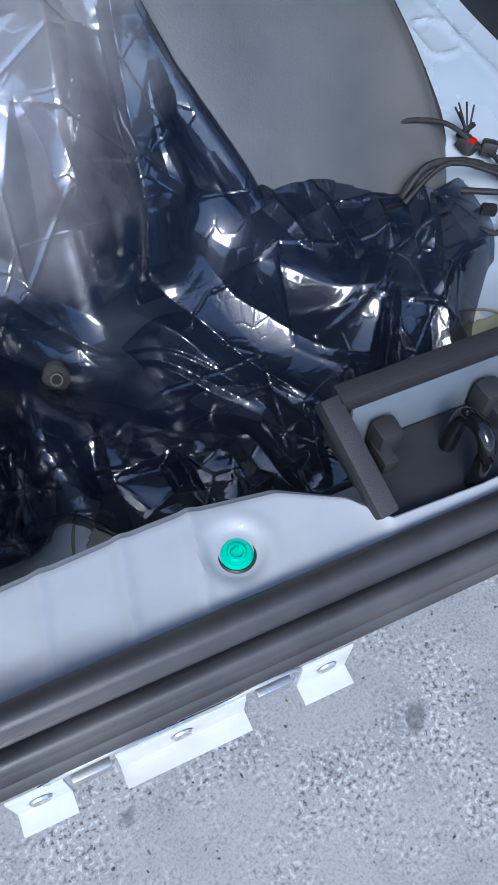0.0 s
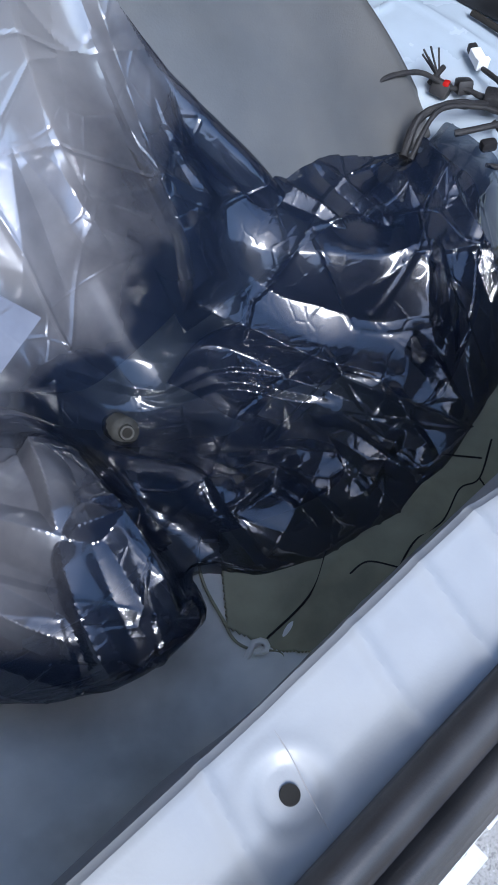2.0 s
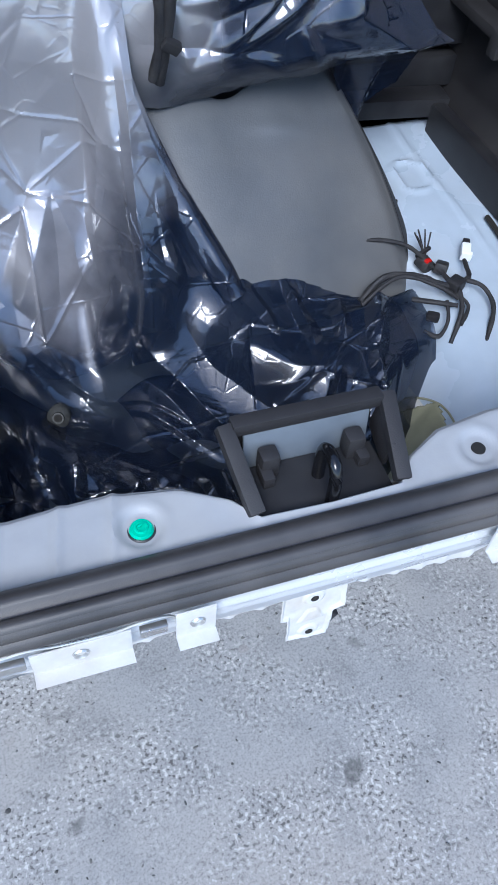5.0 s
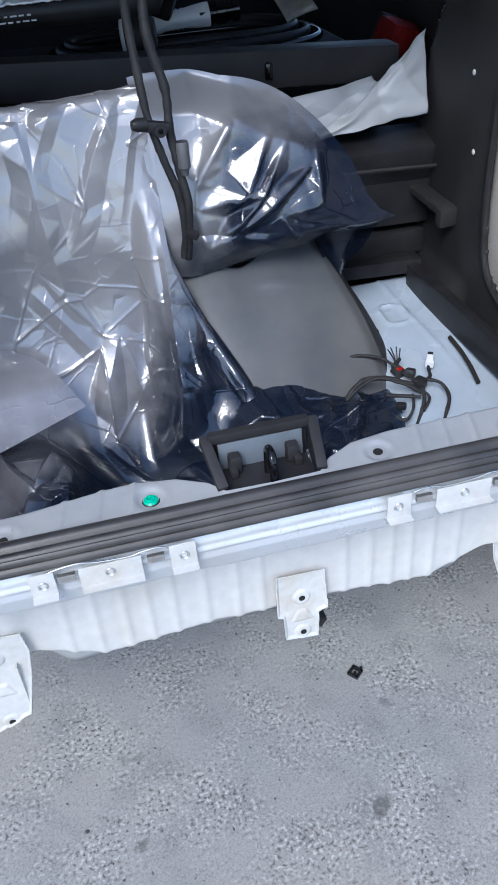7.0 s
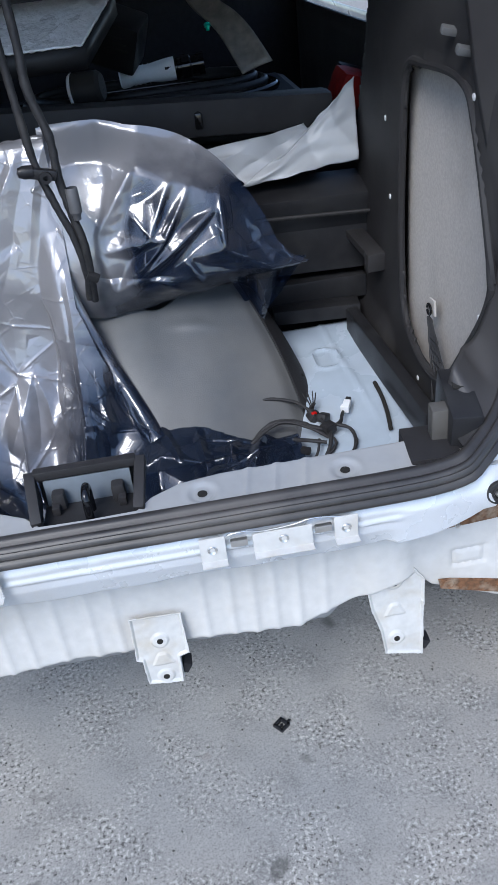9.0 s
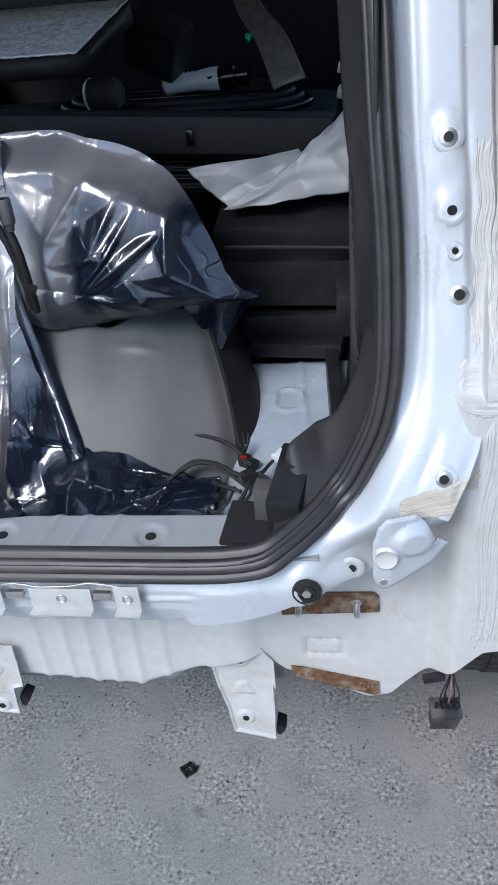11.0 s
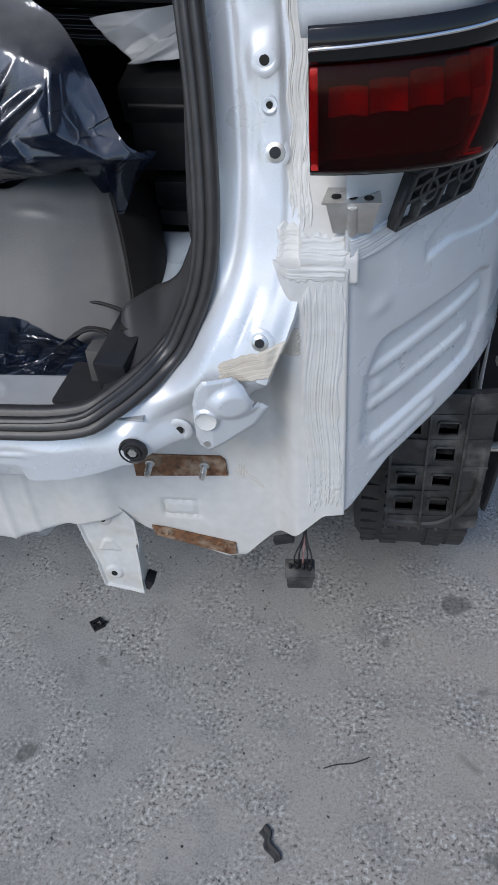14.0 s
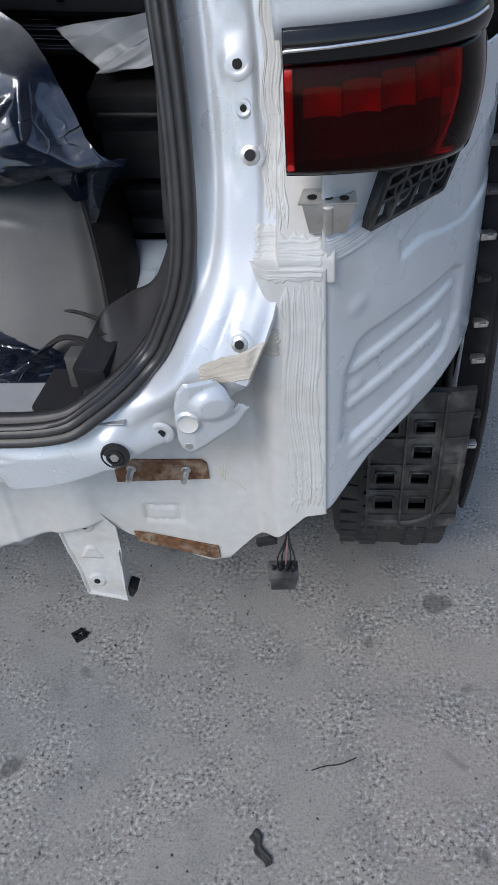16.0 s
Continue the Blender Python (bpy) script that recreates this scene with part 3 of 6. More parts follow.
# hairline scratch on the sill
bm = bmesh.new()
tube(bm, [(-0.302, 0.030, 0.7823), (-0.305, 0.012, 0.7828), (-0.310, -0.006, 0.7822), (-0.316, -0.026, 0.7885)], 0.00022, 5, 0.004)
part("scratch", bm, "felt", sill)

# striker with its black shroud
shroud = new("striker_shroud")
shroud.parent = car
shroud["label"] = "black plastic frame round the tailgate striker"
for name, c, size, rot in (("top_bar", (0, 0.048, 0.826), (0.125, 0.013, 0.012), (0, 0, 0)), ("back_wall", (0, 0.053, 0.795), (0.120, 0.003, 0.052), (0, 0, 0)),
                           ("side_arm", (-0.064, 0.018, 0.811), (0.013, 0.072, 0.012), (25, 0, 7)), ("side_arm", (0.064, 0.018, 0.811), (0.013, 0.072, 0.012), (25, 0, -7)),
                           ("side_wall", (-0.061, 0.030, 0.800), (0.004, 0.040, 0.034), (10, 0, 5)), ("side_wall", (0.061, 0.030, 0.800), (0.004, 0.040, 0.034), (10, 0, -5))):
    bm = bmesh.new()
    box(bm, c, size, 0.002, rot)
    part(name, bm, "trim", shroud)
bm = bmesh.new()
box(bm, (0, 0.042, 0.797), (0.106, 0.003, 0.042), 0.001, (-8, 0, 0))
part("striker_plate", bm, mat("grey_blue_plate", (0.125, 0.145, 0.165), 0.5, dirt=(0.15, 0.15, 0.14)), car)
bm = bmesh.new()
box(bm, (0, 0.006, 0.783), (0.112, 0.062, 0.004), 0.001)
part("striker_base", bm, "black", car)
for s in (-1, 1):
    bm = bmesh.new()
    box(bm, (s * 0.036, 0.030, 0.797), (0.016, 0.016, 0.024), 0.004)
    box(bm, (s * 0.040, 0.022, 0.791), (0.010, 0.018, 0.012), 0.002)
    part("rubber_stop", bm, "trim", shroud)
bm = bmesh.new()
tube(bm, [(0.002, -0.012, 0.783), (0.002, -0.011, 0.812), (0.002, -0.006, 0.823), (0.002, 0.004, 0.8255), (0.002, 0.013, 0.821), (0.002, 0.016, 0.808), (0.002, 0.016, 0.783)], 0.0052, 14, 0.004)
part("striker_loop", bm, "gloss", car, "worn black steel striker loop")

# clips for the bumper on the face under the seal
def clip_strip(x0, flip):
    y, z = -0.0665, 0.762
    ob = new("clip_strip")
    ob.parent = car
    ob["label"] = "bare white metal strip of bumper clips"

    def X(d):
        return x0 + flip * d
    for a, b, lo, hi in ((0.0, 0.030, 0.742, 0.776), (0.062, 0.132, 0.744, 0.772), (0.158, 0.186, 0.744, 0.776)):
        bm = bmesh.new()
        plate(bm, [(X(a), lo), (X(b), lo), (X(b), hi), (X(a), hi)], 0.0015, "y", y, 0.0005)
        part("clip_plate", bm, "bracket", ob)
        bm = bmesh.new()
        plate(bm, [(X(a), y - 0.011), (X(b), y - 0.011), (X(b), y + 0.001), (X(a), y + 0.001)], 0.0015, "z", lo - 0.001, 0.0005)
        part("clip_lip", bm, "bracket", ob)
    bm = bmesh.new()
    tube(bm, [(X(0.028), y + 0.0015, 0.768), (X(0.034), y + 0.0015, 0.776), (X(0.045), y + 0.0015, 0.778), (X(0.060), y + 0.0015, 0.777), (X(0.075), y + 0.0015, 0.774),
              (X(0.11), y + 0.0015, 0.776), (X(0.13), y + 0.0015, 0.780), (X(0.155), y + 0.0015, 0.778), (X(0.17), y + 0.0015, 0.774)], 0.0012, 8, 0.005)
    part("spring_wire", bm, "steel", ob)
    for d in (0.014, 0.098, 0.172):
        bm = bmesh.new()
        lathe(bm, [(0, -0.001), (0.003, -0.0005), (0.0052, 0.0012), (0.006, 0.0)], (X(d), y - 0.0005, 0.759), (0, -1, 0), 18)
        part("rivet", bm, "steel", ob)
    for d in (0.046, 0.145):
        bm = bmesh.new()
        box(bm, (X(d), y + 0.001, 0.764), (0.020, 0.006, 0.009), 0.001)
        part("clip_pocket", bm, "steel", ob)


clip_strip(0.123, 1)
clip_strip(-0.106, -1)

# hanging bumper brackets
def hanger(c, outline, name_label, y0, holes, flange):
    """A stamped bracket: turned-up rim, pressed rings round its holes, a wedge-shaped emboss."""
    lo, hi = min(b for _, b in outline), max(b for _, b in outline)
    x0, x1 = min(a for a, _ in outline), max(a for a, _ in outline)

    def back(b):
        return y0 + 0.010 * soft(b, lo + 0.02, lo + 0.12) - 0.004

    def at(u, v):
        x, z = x0 + (x1 - x0) * u, lo + (hi - lo) * v
        s = inside(x, z, outline)
        y = back(z) - 0.0035 * (1 - soft(s, 0.0005, 0.0045))
        for hx, hz in holes:
            r = math.hypot(x - hx, z - hz)
            y -= 0.0028 * (1 - soft(r, 0.009, 0.014))
        mx, mz = (holes[0][0] + holes[1][0]) / 2, (holes[0][1] + holes[1][1]) / 2
        y -= 0.0025 * soft(0.012 - abs(z - mz), 0, 0.005) * soft(0.013 - abs(x - mx) - 0.5 * (z - mz), 0, 0.005)
        return (x, y + 0.0006 * noise.noise((x * 90, z * 90, 2)), z)
    bm = bmesh.new()
    sheet(bm, at, 90, 130, lambda u, v: inside(x0 + (x1 - x0) * u, lo + (hi - lo) * v, outline) > 0)
    ob = part("bumper_bracket", bm, "bracket", car, name_label, 50, 0.0016)
    bm = bmesh.new()
    (ax, az), (bx, bz) = flange
    plate(bm, [(y0 - 0.004, az), (y0 - 0.004, bz), (y0 + 0.020, bz), (y0 + 0.020, az)], 0.002, "x", ax, 0.0005)
    part("side_flange", bm, "bracket", ob)
    for hx, hz in holes:
        hole(hx, back(hz) - 0.0042, hz, 0.0044, (0, -1, 0), ob)
    return ob


hanger(0.384, [(0.340, 0.575), (0.352, 0.566), (0.372, 0.578), (0.395, 0.578), (0.412, 0.572), (0.430, 0.545), (0.430, 0.50), (0.427, 0.47), (0.426, 0.400), (0.368, 0.414), (0.362, 0.46), (0.350, 0.50)],
       "bare white stamped bumper bracket, bent outwards", 0.042, [(0.385, 0.545), (0.386, 0.441)], ((0.425, 0.405), (0.425, 0.50)))
hanger(-0.384, [(-0.424, 0.545), (-0.410, 0.585), (-0.372, 0.588), (-0.342, 0.586), (-0.338, 0.55), (-0.346, 0.50), (-0.362, 0.432), (-0.414, 0.407), (-0.424, 0.46)],
       "bare white stamped bumper bracket, bent outwards", 0.030, [(-0.391, 0.424), (-0.385, 0.545)], ((-0.362, 0.432), (-0.362, 0.53)))
hanger(0.042, [(0.006, 0.575), (0.078, 0.572), (0.080, 0.500), (0.066, 0.496), (0.064, 0.446), (0.014, 0.452), (0.012, 0.497), (0.004, 0.50)],
       "small white stamped centre bracket on the rear panel", 0.032, [(0.042, 0.527), (0.041, 0.462)], ((0.064, 0.45), (0.064, 0.50)))
for c in ((0.430, 0.052, 0.412), (0.070, 0.044, 0.463)):
    bm = bmesh.new()
    box(bm, c, (0.014, 0.024, 0.018), 0.002, (0, 30, 0))
    part("bracket_clip", bm, "black", car)

# rusty pads, studs and pressed details of the corner
for pts in ([(0.445, 0.660), (0.450, 0.665), (0.560, 0.666), (0.566, 0.660), (0.567, 0.634), (0.445, 0.626)],
            [(0.452, 0.532), (0.470, 0.530), (0.567, 0.506), (0.568, 0.484), (0.560, 0.482), (0.456, 0.514)]):
    bm = bmesh.new()
    plate(bm, pts, 0.003, "y", 0.0485, 0.0008)
    part("rusty_pad", bm, "rust", rear_panel, "rust-brown bare steel pad")
for x in (0.468, 0.539):
    bm = bmesh.new()
    lathe(bm, [(0.0065, 0.0), (0.0065, 0.004), (0.0043, 0.005)] + [(0.0043 - 0.0005 * (k % 2), 0.006 + 0.001 * k) for k in range(14)] + [(0.0040, 0.022), (0.0030, 0.0245), (0, 0.025)],
          (x, 0.050, 0.652), (0, -1, -0.18), 18)
    part("threaded_stud", bm, "steel", rear_panel, "zinc threaded stud")
for x in (0.468, 0.548):
    bm = bmesh.new()
    lathe(bm, [(0.0035, 0.0008), (0.0065, 0.0016), (0.008, 0.0)], (x, 0.0482, 0.522 - (x - 0.468) * 0.27), (0, -1, 0), 18)
    part("pad_hole", bm, "rust", rear_panel)


def bolt(x, z, r, kind):
    y = face_y(x, z, 0.05, 0.09)
    ax = (0, -1, 0.36) if z > 0.82 else (0, -1, 0.05)
    if kind != "plug":
        big = 0.0085 if r < 0.004 else 0.0135
        bm = bmesh.new()
        lathe(bm, [(big * 0.5, 0.0), (big * 0.65, 0.0004), (big * 0.85, 0.0004), (big * 1.1, -0.0016)], (x, y, z), ax, 28)
        part("pressed_ring", bm, "paint", frame_ob)
    bm = bmesh.new()
    if kind == "plug":
        lathe(bm, [(0, 0.001), (r * 0.45, 0.001), (r * 0.5, 0.004), (r * 0.62, 0.004), (r * 0.68, 0.0015), (r * 0.9, 0.001), (r, 0.003), (r * 1.08, 0.001), (r * 1.1, -0.002)], (x, y, z), ax, 30)
        part("rubber_plug", bm, "rubber", frame_ob, "black rubber plug")
        bm = bmesh.new()
        lathe(bm, [(0, 0.0045), (r * 0.35, 0.004), (r * 0.40, 0.001)], (x, y, z), ax, 6)
        part("plug_nut", bm, "steel", frame_ob)
    elif kind == "nut":
        lathe(bm, [(0, 0.0015), (r * 0.5, 0.0015), (r * 0.6, 0.003), (r, 0.002), (r * 1.05, -0.001)], (x, y, z), ax, 20)
        part("grommet", bm, "steel", frame_ob)
        bm = bmesh.new()
        lathe(bm, [(0, 0.0032), (r * 0.55, 0.003), (r * 0.6, 0.001)], (x, y, z), ax, 12)
        part("grommet_core", bm, "black", frame_ob)
    else:
        lathe(bm, [(0, 0.0008), (r, 0.0008), (r * 1.1, -0.001)], (x, y, z), ax, 20)
        part("bolt_hole", bm, "crack", frame_ob)


bolt(0.633, 1.113, 0.0048, "hole")
bolt(0.637, 1.076, 0.0032, "hole")
bolt(0.642, 1.035, 0.0095, "nut")
bolt(0.628, 0.871, 0.0085, "nut")
bolt(0.487, 0.757, 0.015, "plug")
bolt(0.534, 0.765, 0.0044, "hole")
bolt(0.628, 1.176, 0.0085, "nut")

# welded cover plate in the lower corner
bm = bmesh.new()
COVER = [(0.557, 0.8125), (0.562, 0.832), (0.570, 0.843), (0.600, 0.843), (0.612, 0.828), (0.620, 0.811), (0.618, 0.803), (0.624, 0.806), (0.634, 0.797), (0.620, 0.777), (0.585, 0.757), (0.568, 0.750), (0.560, 0.757), (0.557, 0.767)]


def cover_at(u, v):
    x, z = 0.555 + 0.081 * u, 0.748 + 0.097 * v
    s = inside(x, z, COVER)
    y = -0.034 + 0.35 * max(0, x - 0.575) + 0.002 * (1 - soft(s, 0.0, 0.004))
    y -= 0.0085 * soft(0.024 - math.hypot((x - 0.600) * 0.8, z - 0.812), 0.0, 0.014)
    y -= 0.0030 * (1 - soft(abs(math.hypot(x - 0.570, z - 0.794) - 0.0115), 0.0, 0.003))
    return (x, y, z)


sheet(bm, cover_at, 90, 100, lambda u, v: inside(0.555 + 0.081 * u, 0.748 + 0.097 * v, COVER) > 0)
cover = part("cover_plate", bm, "paint", car, "silver welded cover plate", 50, 0.0020)
bm = bmesh.new()
lathe(bm, [(0, 0.001), (0.009, 0.0012), (0.0115, 0.003), (0.013, 0.0015), (0.0135, -0.001)], (0.570, -0.035, 0.794), (0, -1, 0.1), 28)
part("weld_ring", bm, "sealer", cover)
hole(0.568, -0.0355, 0.761, 0.004, (0, -1, 0), cover, "rivet", material="steel")


# corner panel behind the pillar and the lamp
bm = bmesh.new()


def corner_at(u, v):
    x, z = 0.585 + 0.14 * u, 0.925 + 0.32 * v
    y = panel_y(x, 0.66) + 0.002 + lerp(z, [0.95, 1.0, 1.05, 1.25], [0, 0.022, 0.06, 0.14])
    y += 0.006 * math.exp(-(((x - 0.648) / 0.016) ** 2 + ((z - 0.822) / 0.045) ** 2))
    if x < 0.668 and z > 0.90:
        y = max(y, face_y(min(x, 0.655), z, 0.05, 0.2) + 0.014)
    return (x, y, z)


sheet(bm, corner_at, 50, 90)
corner_skin = part("corner_panel", bm, "primer", car, "", 60, 0.0012)

# brushed seam sealer, lying on the panels
SKINS = [BVHTree.FromPolygons([v.co for v in ob.data.vertices], [tuple(p.vertices) for p in ob.data.polygons]) for ob in (frame_ob, rear_panel, corner_skin)]


def skin_y(x, z):
    hits = [t.ray_cast(Vector((x, -0.4, z)), Vector((0, 1, 0)))[0] for t in SKINS]
    return min((h.y for h in hits if h), default=0.03) - 0.0007


def sealer(f, nu, nv, seed, amp=1.0, body=0.0010, material="sealer"):
    """A brushed band over (x, z) = f(u, v), its marks along u."""
    ys = np.array([[skin_y(*f(i / nu, j / nv)) for j in range(nv + 1)] for i in range(nu + 1)])
    for _ in range(3):
        pad = np.pad(ys, 1, mode="edge")
        ys = np.minimum(ys, (pad[:-2, 1:-1] + pad[2:, 1:-1] + pad[1:-1, :-2] + pad[1:-1, 2:]) / 4)
    bm = bmesh.new()

    def at(u, v):
        x, z = f(u, v)
        e = v + 0.10 * noise.noise((u * 11, seed, 1)) * (v > 0.5) - 0.10 * noise.noise((u * 13, seed, 5)) * (v < 0.5)
        g = u + 0.07 * noise.noise((v * 9, seed, 8))
        edge = soft(e, 0.03, 0.13) * soft(1 - e, 0.03, 0.13) * soft(g, 0.01, 0.08) * soft(1 - g, 0.01, 0.08)
        w = v + 0.05 * noise.noise((u * 5, v * 2, seed + 9))
        streak = 1.1 * noise.noise((w * 13 + seed, u * 1.6, seed)) + 1.3 * noise.noise((w * 34, u * 2.2, seed + 4)) - 1.6 * max(0, noise.noise((w * 20, u * 1.2, seed + 2)) - 0.15)
        pits = max(0, noise.noise((u * 70, v * 26, seed)) - 0.1) * soft(0.32 - u, 0, 0.2)
        h = (body + amp * 0.0007 * streak - amp * 0.0028 * pits) * edge - 0.0022 * (1 - edge)
        return (x, ys[round(u * nu), round(v * nv)] - h, z)
    sheet(bm, at, nu, nv)
    return part("seam_sealer", bm, material, car, "brushed beige seam sealer", 60)


sealer(lambda u, v: (0.664 + 0.051 * v + 0.003 * math.sin(u * 9), 0.597 + 0.343 * u), 220, 90, 1)
sealer(lambda u, v: (0.640 + 0.077 * u, 0.924 + 0.054 * v), 70, 80, 7, 0.8)
sealer(lambda u, v: (0.652 + 0.029 * v + 0.002 * math.sin(u * 20), 0.970 + 0.21 * u), 130, 40, 3)
sealer(lambda u, v: (0.580 + 0.090 * u, 0.824 + 0.014 * u + (0.026 + 0.016 * u) * v), 110, 60, 13, 0.5, 0.0024, "smear")
sealer(lambda u, v: (0.572 + 0.045 * u, 0.640 - 0.045 * u + 0.03 * v), 50, 40, 17, 0.4, -0.0002, "smear")

# lower quarter panel with its pressed recess
PLAN = smooth_path([(0.712, 0.028, 0), (0.722, 0.031, 0), (0.751, 0.055, 0), (0.79, 0.089, 0), (0.85, 0.152, 0), (0.895, 0.235, 0), (0.912, 0.32, 0), (0.915, 0.42, 0)], 0.002)
PX, PY = [p.x for p in PLAN], [p.y for p in PLAN]
LOW_X = [0.712, 0.722, 0.767, 0.83, 0.905, 0.912, 0.916]
LOW_Z = [0.595, 0.600, 0.655, 0.690, 0.722, 0.80, 0.83]
RECESS = [(0.731, 0.708), (0.735, 0.80), (0.749, 0.838), (0.760, 0.845), (0.862, 0.868), (0.876, 0.855), (0.878, 0.79), (0.862, 0.752), (0.745, 0.698)]
POCKET = [(0.792, 0.912), (0.789, 0.935), (0.802, 0.950), (0.85, 0.985), (0.906, 1.03), (0.912, 0.93), (0.87, 0.915), (0.82, 0.925)]


def quarter_at(u, v):
    k = u * (len(PLAN) - 1)
    i = min(int(k), len(PLAN) - 2)
    x, y = PX[i] + (PX[i + 1] - PX[i]) * (k - i), PY[i] + (PY[i + 1] - PY[i]) * (k - i)
    t = Vector((PX[i + 1] - PX[i], PY[i + 1] - PY[i])).normalized()
    lo = lerp(x, LOW_X, LOW_Z)
    z = lo + (1.10 - lo) * v
    inn = Vector((-t.y, t.x))
    h = 0.006 * soft(inside(x, z, RECESS), -0.001, 0.007)
    if h > 0.001:
        for a, b in (((0.748, 0.800), (0.862, 0.838)), ((0.748, 0.752), (0.852, 0.790))):
            h -= 0.004 * math.exp(-(near_line(x, z, a, b) / 0.007) ** 4)
    h -= 0.003 * math.exp(-(near_line(x, z, (0.752, 0.678), (0.812, 0.712)) / 0.007) ** 4)
    h += 0.004 * soft(inside(x, z, POCKET), 0, 0.006)
    h -= 0.003 * math.exp(-(((x - 0.748) ** 2 + (z - 0.885) ** 2) / 0.00009))
    h -= 0.003 * math.exp(-(((x - 0.752) ** 2 + (z - 0.775) ** 2) / 0.00007))
    h += 0.006 * (1 - soft(z - lo, 0, 0.008))
    y2 = y + 0.03 * max(0, z - 0.98)
    return (x + inn.x * h, y2 + inn.y * h, z)


bm = bmesh.new()
sheet(bm, quarter_at, 110, 130)
quarter = part("quarter_panel", bm, "paint", car, "silver lower quarter panel with pressed ribs", 60, 0.0012)
bm = bmesh.new()
sheet(bm, lambda u, v: (-quarter_at(u, v)[0], *quarter_at(u, v)[1:]), 40, 30)
part("quarter_panel", bm, "paint", car, "", 60, 0.0012)

# brushed sealer, painted over, sweeping across the quarter panel
bm = bmesh.new()


def sweep_seal(u, v):
    x, z = 0.716 + 0.105 * u, 0.944 + 0.030 * v + 0.050 * u * u
    h = 0.0012 + 0.0009 * noise.noise((v * 14, u * 3, 3)) - 0.002 * (1 - soft(v, 0, 0.1) * soft(1 - v, 0, 0.1) * soft(1 - u, 0, 0.2))
    return (x + 0.6 * h, lerp(x, PX, PY) + 0.03 * max(0, z - 0.98) - 0.002 - 0.8 * h, z)


sheet(bm, sweep_seal, 80, 40)
part("seam_sealer", bm, "paint", car, "brushed seam sealer painted over in silver", 60)

# upper body above the lamps, roof and sides: they close the car
LAMP = smooth_path([(0.683, -0.015, 0), (0.72, -0.0145, 0), (0.77, -0.006, 0), (0.812, 0.012, 0), (0.838, 0.042, 0), (0.851, 0.09, 0), (0.857, 0.15, 0), (0.862, 0.25, 0)], 0.003)


def lamp_xy(u):
    k = u * (len(LAMP) - 1)
    i = min(int(k), len(LAMP) - 2)
    p = LAMP[i].lerp(LAMP[i + 1], k - i)
    d = (LAMP[i + 1] - LAMP[i]).normalized()
    return p, Vector((d.y, -d.x, 0))


def crown(u):
    return 1.168 + 0.012 * u + 0.03 * soft(u, 0.35, 0.8)


for s in (1, -1):
    bm = bmesh.new()

    def upper_at(u, v):
        p, o = lamp_xy(u)
        lo = crown(u) - 0.010
        z = lo + (1.60 - lo) * v
        lean = 0.05 * (z - lo) * (1 - 0.5 * u)
        return (s * (p.x - 0.006 - 0.35 * (z - lo) * (0.3 + 0.4 * u)), p.y + lean + 0.004, z)
    sheet(bm, upper_at, 40, 24)
    part("upper_quarter", bm, "paint", car, "glossy silver body above the tail lamp", 60, 0.0015)
    bm = bmesh.new()
    sheet(bm, lambda u, v: (s * (0.900 - 0.22 * soft(v, 0.35, 1.0) + 0.012 * math.sin(v * 3)), 0.30 + 3.4 * u, 0.42 + 1.18 * v), 30, 30,
          lambda u, v: math.hypot(0.30 + 3.4 * u - 0.71, (0.42 + 1.18 * v) - 0.35) > 0.39 and not (0.75 < 0.30 + 3.4 * u < 2.7 and 1.10 < 0.42 + 1.18 * v < 1.50))
    part("body_side", bm, "paint", car, "", 60, 0.002)
bm = bmesh.new()
sheet(bm, lambda u, v: (-0.72 + 1.44 * u, 0.27 + 3.3 * v, 1.595 + 0.03 * math.sin(u * math.pi)), 20, 20)
part("roof", bm, "paint", car, "", 60, 0.02)
for s in (1, -1):
    bm = bmesh.new()
    sheet(bm, lambda u, v: (s * (0.60 + 0.12 * u), 0.20 + 0.12 * v + 0.42 * 0.0, 1.0 + 0.6 * v), 4, 4)
    part("pillar_inner", bm, "trim", car, "", 60, 0.004)

# tail lamp
bm = bmesh.new()


def lens_at(u, v):
    p, o = lamp_xy(u)
    z = 1.053 - 0.004 * u + (1.142 - 1.053 + 0.010 * u) * v
    bulge = 0.006 * math.sin(math.pi * v)
    return (p.x + o.x * bulge, p.y + o.y * bulge, z)


sheet(bm, lens_at, 70, 16)
lamp = thing("tail_lamp", "dark red tail lamp with a chrome-edged black upper strip", "tail lamp")
part("lens", bm, "lens", lamp, "clear dark red lens", 60, 0.002)
bm = bmesh.new()
sheet(bm, lambda u, v: (lens_at(u, 0)[0] - 0.030 * lamp_xy(u)[1].x * soft(u, 0, .05), lens_at(u, 0)[1] - 0.034 * lamp_xy(u)[1].y * soft(u, 0, 0.05), lens_at(u, v)[2]), 60, 8)
part("bowl", bm, "lampbody", lamp, "", 60)
for k in range(5):
    bm = bmesh.new()
    u0 = 0.045 + 0.085 * k

    def cell_at(u, v):
        p, o = lamp_xy(u0 + 0.083 * u)
        z = 1.094 + 0.0015 * k + (0.022 + 0.003 * k) * v
        dep = 0.014 + 0.006 * math.sin(u * math.pi) + 0.006 * v
        return (p.x - o.x * dep, p.y - o.y * dep, z)
    sheet(bm, cell_at, 24, 8)
    part("reflector", bm, "redglow", lamp, "", 40)
bm = bmesh.new()
box(bm, (0.6870, -0.0150, 1.0970), (0.007, 0.006, 0.082), 0.002)
part("edge_strip", bm, "red", lamp, "bright red edge strip")
bm = bmesh.new()


